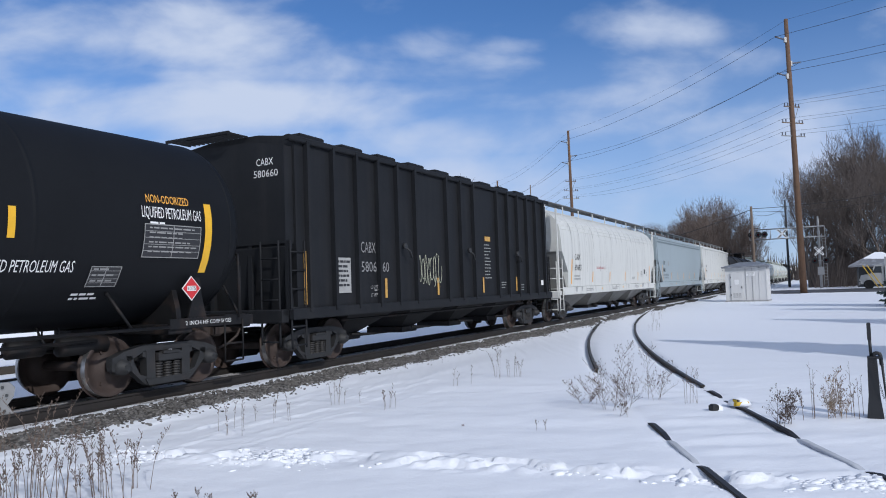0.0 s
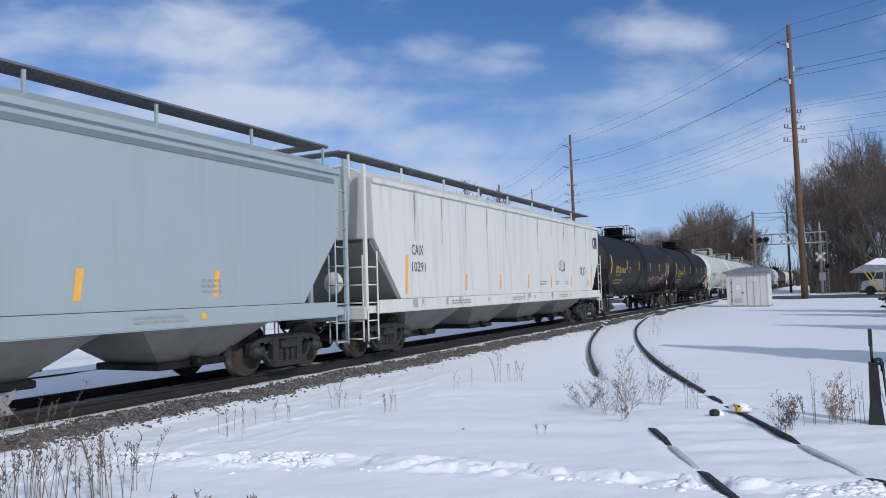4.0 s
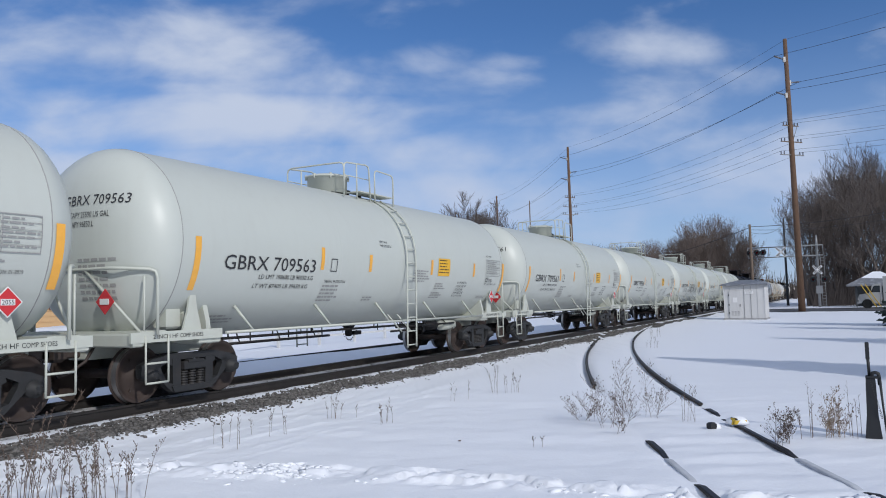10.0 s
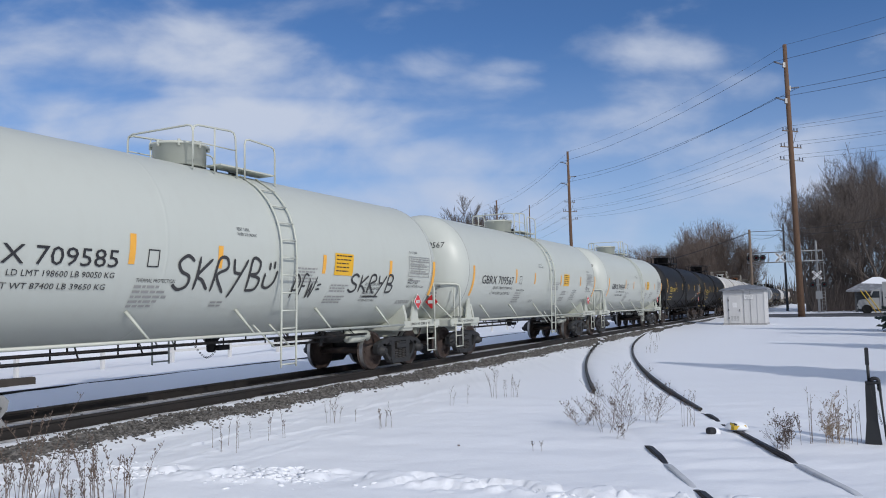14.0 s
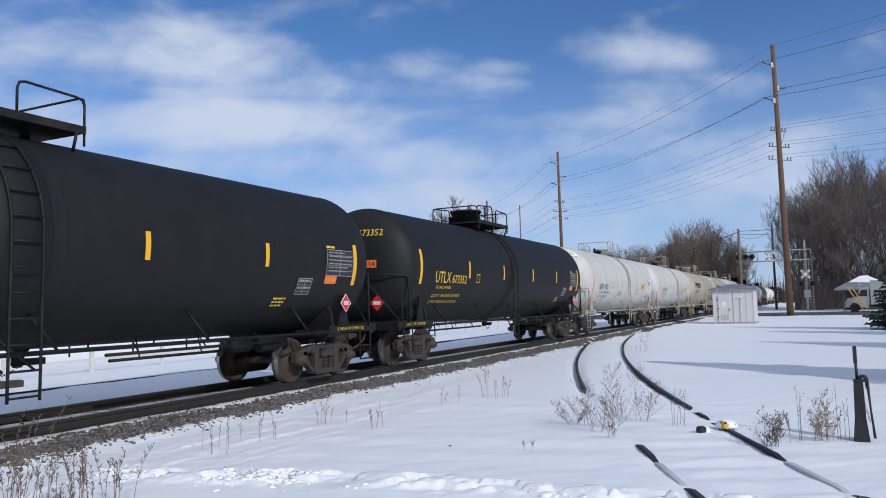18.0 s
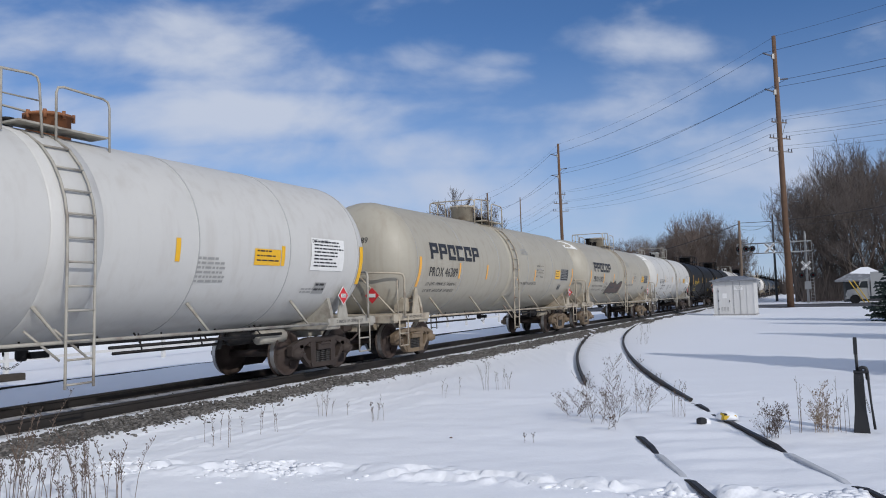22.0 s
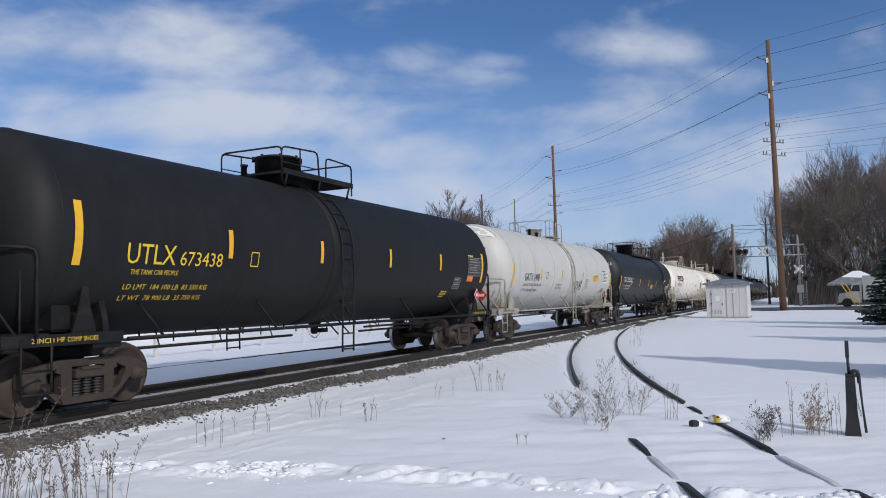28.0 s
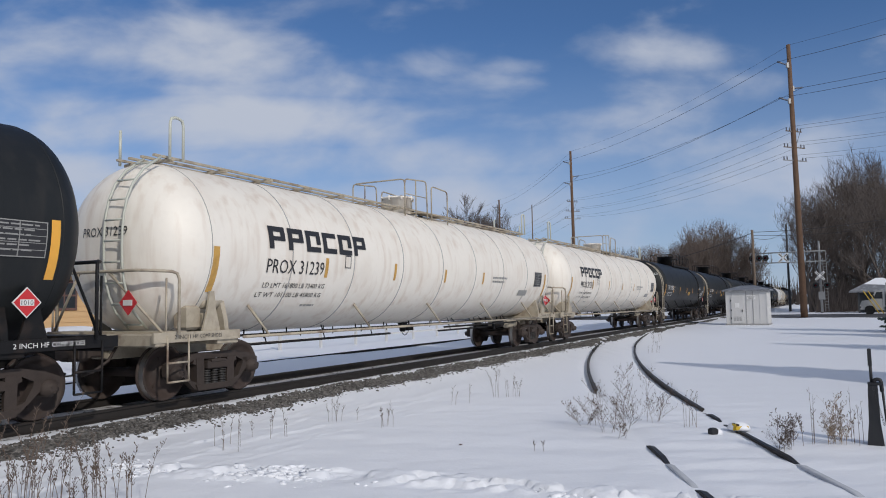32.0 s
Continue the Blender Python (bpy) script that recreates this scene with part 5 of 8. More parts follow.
def covered_hopper(spec):
    """A three-bay covered hopper: bulged sides cut back at the ends, sill, bays, roof walk, corner posts and ladders."""
    L, paint = spec["length"], spec["paint"]
    rng = random.Random(spec.get("seed", 1))
    car = thing("covered_hopper_car", spec["label"], "hopper car", "cars of the freight train")
    xe = L / 2 - 0.75
    cut, cut_hi, cut_lo = spec.get("cut", 1.25), 2.8, 1.95
    levels = [(1.34, 1.50), (1.95, 1.53), (2.35, 1.55), (2.75, 1.56), (3.2, 1.55), (3.5, 1.525), (3.75, 1.47), (3.95, 1.38), (4.12, 1.25), (4.28, 1.07), (4.42, 0.8), (4.5, 0.0)]
    if spec.get("flat"):
        levels = [(1.34, 1.5), (2.75, 1.5), (4.0, 1.50), (4.02, 1.56), (4.12, 1.56), (4.14, 1.42), (4.4, 0.9), (4.5, 0.0)]

    def end_x(z):
        if z <= cut_lo:
            return xe - cut
        if z >= cut_hi:
            return xe
        return xe - cut * (cut_hi - z) / (cut_hi - cut_lo)

    f = Form()
    cols = 18
    ribs = spec.get("ribs", 0)
    verts, faces, ends = [], [], []
    for z, y in levels:
        for sg in (-1, 1):
            for c in range(cols + 1):
                verts.append((-end_x(z) + 2 * end_x(z) * c / cols, sg * y, z))
    row = 2 * (cols + 1)
    for i in range(len(levels) - 1):
        for sd in (0, 1):
            for c in range(cols):
                k = i * row + sd * (cols + 1) + c
                faces.append((k, k + 1, k + row + 1, k + row))
        for c in (0, cols):
            k = i * row + c
            ends.append((k, k + row, k + row + cols + 1, k + cols + 1))
    ends.append(tuple(range(cols + 1)) + tuple(range(2 * cols + 1, cols, -1)))
    f.add(verts, faces, not spec.get("flat"))
    f.add(verts, ends)
    part("body", f, paint, car)
    if ribs:
        for k in range(1, ribs):
            x = -xe + cut * 0.4 + (2 * xe - cut * 0.8) * k / ribs
            bottom = rng.choice((1.36, 1.36, 1.4, 2.2, 2.9))
            rows = [(z, y) for z, y in levels[:9] if abs(x) < end_x(z) and z >= bottom]
            if len(rows) > 2:
                sm = Form()
                w = rng.uniform(0.007, 0.013)
                for (z0, y0), (z1, y1) in zip(rows, rows[1:]):
                    sm.add([(x - w, -y0 - 0.005, z0), (x + w, -y0 - 0.005, z0), (x + w, -y1 - 0.005, z1), (x - w, -y1 - 0.005, z1)], [(0, 1, 2, 3)])
                dw, dz = rng.uniform(0.02, 0.07), rng.uniform(3.2, 3.5)
                for (za, wa), (zb, wb) in (((dz, 0.2), (3.5, 0.8)), ((3.5, 0.8), (3.75, 1.0)), ((3.75, 1.0), (3.95, 0.8))):
                    ya, yb = (float(np.interp(q, [u for u, v in levels], [v for u, v in levels])) + 0.005 for q in (za, zb))
                    sm.add([(x - dw * wa * 0.5, -ya, za), (x + dw * wa, -ya, za), (x + dw * wb, -yb, zb), (x - dw * wb * 0.5, -yb, zb)], [(0, 1, 2, 3)])
                part("side_seam", sm, SEAM_GRIME, car, "dark weld seam with rain drips")
        for z, y in () if spec.get("flat") else ((3.62, 1.5), (3.78, 1.46), (3.94, 1.385)):
            part("side_bead", Form().tube([(-xe + 0.05, -y, z), (xe - 0.05, -y, z)], 0.012, 5), paint, car)
        for k in range(ribs * 2 // 3):
            x, w = rng.uniform(-xe + cut + 0.4, xe - cut - 0.4), rng.uniform(0.06, 0.3)
            ws = Form()
            pts = [(x, 1.325), (x + w, 1.325)]
            for q in range(5):
                pts.append((x + w * (1 - q / 4.0), 1.325 - rng.uniform(0.05, 0.26)))
            ws.add([(a_, -1.545, z_) for a_, z_ in pts], [tuple(range(len(pts)))])
            part("grime_wash", ws, WASH_GRIME, car, "grey grime washed down the sill")
    # slope sheets between the cut-back sides and the end
    for sg in (-1, 1):
        ss_ = Form()
        x1, x0 = sg * (xe - 0.02), sg * (xe - cut - 0.02)
        ss_.add([(x1, -1.42, 2.72), (x1, 1.42, 2.72), (x0, 1.42, 1.36), (x0, -1.42, 1.36), (x1, -1.42, 2.66), (x1, 1.42, 2.66), (x0 + sg * 0.05, 1.42, 1.3), (x0 + sg * 0.05, -1.42, 1.3)],
                [(0, 1, 2, 3), (7, 6, 5, 4), (0, 3, 7, 4), (1, 5, 6, 2)])
        part("slope_sheet", ss_, SLOPE_GREY, car, "dusty sloping end sheet")
        ef = Form()
        ef.box((sg * (L / 2 - 1.05), 0, 1.12), (1.2, 2.9, 0.16), bevel=0.01)
        ef.box((sg * (L / 2 - 0.5), 0, 1.05), (0.18, 2.95, 0.28), bevel=0.02)
        for y in (-0.75, 0.75):
            ef.slab([(sg * (xe - 0.1), 1.2), (sg * (xe + 0.0), 1.2), (sg * (xe + 0.0), 2.7), (sg * (xe - 0.1), 2.7)], y - 0.03, y + 0.03)
        ef.lathe([(sg * (L / 2 - 0.75) - 0.02, 0.02), (sg * (L / 2 - 0.75), 0.26), (sg * (L / 2 - 0.75) + 0.04, 0.26)], "x", (0, -0.4, 1.75), 16)
        part("end_frame", ef, spec.get("sill_paint", paint), car)
        for sy in (-1, 1):
            if sg > 0 and not spec.get("far_post", True):
                part("end_ladder", ladder_form(L / 2 - 0.72, sy * 1.5, 0.42, 2.9, 0.42, 0.016, 0.4), paint, car)
                continue
            part("corner_post", Form().box((sg * (L / 2 - 0.5), sy * 1.47, 2.75), (0.1, 0.06, 3.3)), paint, car)
            part("end_ladder", ladder_form(sg * (L / 2 - 0.72), sy * 1.5, 0.42, 2.45 if sg < 0 else 4.1, 0.42, 0.016, 0.4), paint, car)
            part("end_ladder", ladder_form(sg * (L / 2 - 0.46), sy * 1.2, 0.42, 2.35, 0.42, 0.016, 0.4, "y"), paint, car)
        part("coupler", COUPLER, None, car, at=pose(sg * (L / 2 - 0.1), 0, 0, 0, 0, 0 if sg > 0 else 180))
    for sy in (-1, 1):
        sl_ = Form()
        sl_.box((0, sy * 1.5, 1.18), (L - 1.9, 0.08, 0.3), bevel=0.015)
        sl_.box((0, sy * 1.46, 1.04), (L - 1.9, 0.14, 0.03))
        part("side_sill", sl_, spec.get("sill_paint", paint), car)
    if spec.get("band"):
        for sy in (-1, 1):
            part("top_band", Form().box((0, sy * 1.505, 3.86), (2 * xe - 0.3, 0.016, 0.1)), spec["band"], car, "darker stiffening band under the eaves")
        for body_, y, z, h, w in spec["end_texts"]:
            vs, fs = flat_text(body_, h, w)
            part("lettering", Form().add([(-xe - 0.012, y - a, z + b) for a, b in vs], fs), INK_BLACK, car)
    bays = spec.get("bays", 3)
    span = 2 * xe - 2 * cut - 0.6
    for k in range(bays):
        xm = -span / 2 + span * (k + 0.5) / bays
        w = span / bays * 0.47
        by = Form()
        n4 = [(-w, -1.38, 1.2), (w, -1.38, 1.2), (w, 1.38, 1.2), (-w, 1.38, 1.2), (-w * 0.38, -0.62, 0.42), (w * 0.38, -0.62, 0.42), (w * 0.38, 0.62, 0.42), (-w * 0.38, 0.62, 0.42)]
        by.add([(x + xm, y, z) for x, y, z in n4], [(0, 1, 5, 4), (1, 2, 6, 5), (2, 3, 7, 6), (3, 0, 4, 7), (7, 6, 5, 4), (0, 3, 2, 1)])
        bay = part("hopper_bay", by, BAY_GREY, car, "grimy discharge bay")
        gt = Form()
        gt.box((xm, 0, 0.37), (w * 0.9, 1.5, 0.12), bevel=0.02)
        gt.lathe([(-0.95, 0.05), (-0.9, 0.09), (-0.7, 0.09)], "y", (xm, 0, 0.4), 10)
        part("discharge_gate", gt, BLACK_PARTS, bay)
    # roof walk on brackets
    wk = Form()
    wz = 4.73
    for k in range(11):
        for sy in (-1, 1):
            wk.box((0, sy * (0.5 + 0.052 * k), wz), (L - 0.9, 0.03, 0.035))
    n = int(L / 0.3)
    for k in range(n):
        for y in (-0.78, 0.78):
            wk.box((-L / 2 + 0.5 + (L - 1.0) * k / (n - 1), y, wz - 0.01), (0.03, 0.42, 0.02))
    for sg in (-1, 1):
        wk.box((sg * (L / 2 - 0.55), 0, wz), (0.45, 1.9, 0.03))
    part("roof_walk", wk, spec.get("walk_paint", WALK_STEEL_SHADED), car, "steel grating roof walk")
    for k in range(9):
        x = -L / 2 + 0.6 + (L - 1.2) * k / 8
        for sy in (-1, 1):
            part("walk_bracket", Form().box((x, sy * 1.0, 4.4), (0.05, 0.04, 0.56)), paint, car)
    ht = Form()
    ht.box((0, 0, 4.56), (L - 2.6, 0.5, 0.12), bevel=0.03)
    part("trough_hatch", ht, paint, car)
    add_trucks(car, L / 2 - 2.0, "dark")
    side = Side(0, 0, -1.57, levels)
    sill = Side(0, 0, -1.545)
    for x, w in ((-5.6, 1.4), (-1.2, 1.2), (3.6, 1.2)):
        tagged(part("stencil_block", sill.bars(x, 1.24, w, 2, 0.07, rng, 0.5, 0.004), INK_GREY, car), kind="stuff")
    for x in (-3.1, 0.9, 5.0):
        part("warning_dot", ring((x, -1.549, 1.2), 0.06, 0.058), YELLOW, car)
    for x, z0, z1, w, lean in spec["stripes"]:
        part("reflector_stripe", side.strip(Form(), x - w / 2, x + w / 2, z0, z1, 0.004, 1, lean), ORANGE, car)
    for body_, x, z, h, w, mat in spec["texts"]:
        add_letters(car, side.letters(body_, x, z, h, w, 0.008), mat)
    for x, z, w, rows, pitch in spec.get("bars", ()):
        tagged(part("stencil_block", side.bars(x, z, w, rows, pitch, rng, 0.5, 0.006), INK_GREY, car), kind="stuff")
    for x, z, w, h, mat, rows in spec.get("panels", ()):
        part("data_panel", side.strip(Form(), x, x + w, z, z + h, 0.006, 1), mat, car)
    if spec.get("logo"):
        x, z, w, h = spec["logo"]
        f = Form()
        k = w / 3
        side.stroke(f, [(x + k * 0.8, z + h), (x + 0.12, z + h), (x, z + h * 0.8), (x, z + h * 0.2), (x + 0.12, z), (x + k * 0.8, z)], h * 0.2)
        side.stroke(f, [(x + k * 0.95, z), (x + k * 1.5, z + h), (x + k * 1.85, z + h), (x + k * 2.0, z)], h * 0.2)
        side.stroke(f, [(x + k * 1.2, z + h * 0.3), (x + k * 1.9, z + h * 0.3)], h * 0.18)
        side.stroke(f, [(x + k * 2.4, z), (x + k * 2.4, z + h)], h * 0.24)
        part("owner_mark", f, INK_BLACK, car)
    for args in spec.get("scrawl", ()):
        for f in scrawl(side, *args[1:]):
            part("graffiti_stroke", f, args[0], car, "spray-painted stroke")
    return car


def ribbed_hopper(spec):
    """A tall straight-sided black hopper with side posts, roof hatches and four outlets."""
    L, paint = spec["length"], HOPPER_BLACK
    rng = random.Random(3)
    car = thing("ribbed_hopper_car", spec["label"], "hopper car", "cars of the freight train")
    xe = L / 2 - 0.6
    xc = xe - 0.25
    f = Form()
    prof = [(-1.48, 1.02), (1.48, 1.02), (1.48, 4.5), (1.2, 4.6), (0.6, 4.68), (-0.6, 4.68), (-1.2, 4.6), (-1.48, 4.5)]
    f.slab([(y, z) for y, z in prof], -xc, xc, "yz")
    for sg in (-1, 1):
        f.slab([(-1.42, 2.45), (1.42, 2.45), (1.42, 4.36), (0.6, 4.5), (-0.6, 4.5), (-1.42, 4.36)], sg * xc, sg * xe, "yz")
    part("body", f, paint, car)
    for sy in (-1, 1):
        for k in range(17):
            x = -7.03 + 0.876 * k
            if k in (6, 10):
                continue
            part("side_post", Form().box((x, sy * 1.53, 2.8), (0.09, 0.12, 3.4), bevel=0.01), paint, car)
        part("top_chord", Form().box((0, sy * 1.51, 4.5), (2 * xe, 0.12, 0.12), bevel=0.02), paint, car)
        part("side_sill", Form().box((0, sy * 1.52, 1.08), (2 * xe, 0.1, 0.22), bevel=0.02), paint, car)
    for k in range(10):
        x = -xc + 2 * xc * (k + 0.5) / 10
        for y in (-0.98, 0.98):
            part("roof_hatch", Form().box((x, y, 4.63), (0.8, 0.8, 0.14), bevel=0.06), paint, car)
    for body_, y, z, h, w in (("CABX", -0.75, 4.0, 0.14, 0.42), ("580660", -0.68, 3.77, 0.14, 0.6)):
        vs, fs = flat_text(body_, h, w)
        part("lettering", Form().add([(-xe - 0.012, y - a, z + b) for a, b in vs], fs), INK_WHITE, car)
    for sg in (-1, 1):
        rw = Form()
        for y in np.arange(-0.3, 1.31, 0.13):
            rw.box((sg * (L / 2 - 0.55), float(y), 4.68), (0.62, 0.03, 0.04))
        rw.box((sg * (L / 2 - 0.28), 0.5, 4.68), (0.05, 1.7, 0.06))
        part("end_walk", rw, paint, car)
        ef = Form()
        ef.box((sg * (L / 2 - 0.5), 0, 1.05), (0.2, 2.9, 0.26), bevel=0.02)
        ef.box((sg * (L / 2 - 1.1), 0, 1.12), (1.3, 2.9, 0.1))
        for y in (-1.42, -0.5, 0.5, 1.42):
            ef.box((sg * (xe - 0.06), y, 1.8), (0.09, 0.09, 1.4))
        ef.box((sg * (xe - 0.1), 0, 2.4), (0.12, 2.9, 0.14))
        ef.slab([(sg * (xe - 0.1), 2.45), (sg * xc, 1.1), (sg * (xc + 0.06), 1.05), (sg * xe, 2.38)], -1.4, 1.4)
        part("end_frame", ef, paint, car)
        for sy in (-1, 1):
            part("end_ladder", ladder_form(sg * (L / 2 - 0.85), sy * 1.5, 0.42, 2.5, 0.44, 0.018, 0.36), paint, car)
            part("end_ladder", ladder_form(sg * (L / 2 - 0.5), sy * 1.1, 0.5, 4.5 if sy > 0 else 2.5, 0.44, 0.018, 0.4, "y"), paint, car)
        part("coupler", COUPLER, None, car, at=pose(sg * (L / 2 - 0.1), 0, 0, 0, 0, 0 if sg > 0 else 180))
    for k in range(4):
        xm = -4.2 + 2.8 * k
        by = Form()
        n4 = [(-1.1, -1.3, 1.05), (1.1, -1.3, 1.05), (1.1, 1.3, 1.05), (-1.1, 1.3, 1.05), (-0.35, -0.5, 0.5), (0.35, -0.5, 0.5), (0.35, 0.5, 0.5), (-0.35, 0.5, 0.5)]
        by.add([(x + xm, y, z) for x, y, z in n4], [(0, 1, 5, 4), (1, 2, 6, 5), (2, 3, 7, 6), (3, 0, 4, 7), (7, 6, 5, 4), (0, 3, 2, 1)])
        bay = part("hopper_bay", by, paint, car)
        gt = Form().box((xm, 0, 0.42), (0.8, 1.1, 0.16), bevel=0.02)
        gt.tube([(xm - 0.5, -0.9, 0.5), (xm + 0.5, -0.9, 0.45)], 0.03, 6)
        part("discharge_gate", gt, BLACK_PARTS, bay)
    pp = Form()
    pp.tube([(-5.5, -1.2, 0.86), (5.5, -1.2, 0.86)], 0.03, 6)
    part("brake_piping", pp, BLACK_PARTS, car)
    for x in (-3.35, 0.35, 4.08):
        lv = Form().tube([(x, -1.62, 2.5), (x + 0.1, -1.7, 2.4), (x + 0.25, -1.66, 2.25)], 0.025, 6)
        lv.lathe([(-1.66, 0.07), (-1.58, 0.07)], "y", (x, 0, 2.52), 10)
        part("vibrator_bracket", lv, TRUCK_DARK, car)
    add_trucks(car, L / 2 - 2.0, "dark")
    side = Side(0, 0, -1.495)
    for x, z0, z1, w in spec["stripes"]:
        part("reflector_stripe", side.strip(Form(), x - w / 2, x + w / 2, z0, z1, 0.006, 1), FADED_ORANGE, car)
    for body_, x, z, h, w, mat in spec["texts"]:
        add_letters(car, side.letters(body_, x, z, h, w, 0.01), mat)
    for x, z, w, rows, pitch in spec["bars"]:
        tagged(part("stencil_block", side.bars(x, z, w, rows, pitch, rng, 0.32, 0.008), INK_GREY, car), kind="stuff")
    for x, z, w, h, mat, rows in spec["panels"]:
        pn = part("data_panel", side.strip(Form(), x, x + w, z, z + h, 0.008, 1), mat, car)
        if rows:
            part("panel_writing", side.bars(x + w * 0.08, z + h * 0.92, w * 0.9, rows, h * 0.8 / rows, rng, 0.5, 0.012), INK_BLACK, pn)
    for f in scrawl(side, -2.65, 1.95, 1.4, 0.85, 9, 0.022, 5):
        part("graffiti_stroke", f, SPRAY_PALE, car, "pale yellow spray-painted stroke")
    return car


# ---- the cars' looks ----
def shifted(spec, d):
    """Moves the painted marks and the top fittings d metres along the car."""
    for key, at_ in (("stripes", 0), ("texts", 1), ("bars", 0), ("panels", 0), ("hand", 2), ("scrawl", 1)):
        if key in spec:
            spec[key] = [row[:at_] + (row[at_] + d,) + row[at_ + 1:] for row in map(tuple, spec[key])]
    if "logo" in spec:
        spec["logo"] = (spec["logo"][0] + d,) + spec["logo"][1:]
    if "valves" in spec:
        spec["valves"] = [(row[0] + d,) + row[1:] for row in spec["valves"]]
    for key in ("plate_x", "dome_x", "ladder_x", "band"):
        if spec.get(key) is not None:
            spec[key] += d
    spec["platform"] = (spec["platform"][0] + d, spec["platform"][1] + d)
    return spec


def gbrx(number, seed, scrawls=(), turned=False, marks=()):
    k = -1 if turned else 1
    st = [(-6.45, 1.75, 2.65, 0.13), (-3.05, 2.2, 2.65, 0.11), (-1.25, 2.2, 2.58, 0.11), (1.7, 2.2, 2.58, 0.11), (4.32, 2.2, 2.58, 0.11), (6.5, 1.75, 2.65, 0.13)]
    return tank_car(shifted(dict(length=15.46, head=1.15, dep=0.8, round=0.78, truck_in=1.9, radius=1.62, zc=2.58, paint=PALE, fittings=PALE_PARTS, trucks="dark", ink=INK_BLACK, small_ink=INK_GREY, stripe_paint=ORANGE,
                         label="pale grey insulated tank car with orange reflectors", stripes=st, seams=2, seam_step=0.003,
                         texts=[("GBRX " + number, -5.83, 2.14, 0.25, 2.55), ("LD LMT 198600 LB 90050 KG", -4.9, 1.98, 0.085, 1.6), ("LT WT 87400 LB 39650 KG", -5.0, 1.8, 0.085, 1.6), ("THERMAL PROTECTION", -2.9, 1.93, 0.06, 0.75), ("VENT TANK", -0.85 if k > 0 else 0.81, 2.88, 0.055, 0.33), ("WHEN UNLOADING", -0.85 if k > 0 else 0.81, 2.79, 0.055, 0.5),
                                ("DO NOT STEAM TANK", 3.34, 1.98, 0.06, 0.62), ("OR CLEAN TANK WITH", 3.32, 1.88, 0.06, 0.65), ("BOILING WATER", 3.34, 1.78, 0.06, 0.48), ("SHARP OBJECTS MUST", 3.3, 1.68, 0.06, 0.66), ("NOT CONTACT LINING", 3.3, 1.58, 0.06, 0.64), ("DOT 117J100W", 5.2, 2.8, 0.055, 0.42), ("LINING:", 5.2, 2.14, 0.055, 0.24), ("APPLIED BY: GRBW", 5.2, 2.05, 0.055, 0.52), ("DATE OF APPLICATION: 01-2019", 5.2, 1.96, 0.055, 0.85)],
                         end_texts=[("GBRX " + number, 0.15, 3.15, 0.16, 1.25), ("CAPY 25590 US GAL", 0.0, 2.95, 0.09, 0.8), ("CAPY 96850 L", 0.0, 2.8, 0.09, 0.52)], end_bars=[(-0.2, 2.3, 0.7, 7, 0.1)],
                         bars=[(5.48, 2.14, 0.34, 1, 0.06), (-2.9, 1.88, 0.7, 5, 0.085), (-6.3, 1.2, 1.3, 3, 0.09), (-1.2, 1.6, 0.4, 2, 0.07), (0.78, 2.3, 0.85, 5, 0.065), (2.05, 1.98, 0.68, 3, 0.065), (1.98, 1.72, 0.75, 3, 0.07), (5.2, 2.15, 0.8, 1, 0.06), (5.0, 1.6, 0.9, 2, 0.06)],
                         panels=[(2.06, 2.18, 0.68, 0.46, YELLOW, 5), (5.18, 2.24, 1.05, 0.48, None, 7)],
                         plate_x=-2.75, plate_z=2.1, platform=(-1.1, 1.12), dome_x=-0.62 * k, dome_r=0.48, dome_h=0.4, ladder_x=0.48 * k, brake_x=None if k > 0 else 15.46 / 2 - 1.8, rail_h=0.6, placard="2055", placard_x=6.1,
                         rail_z=1.06, seed=seed, scrawl=scrawls, hand=marks, end_rail=2.1), 0.2))


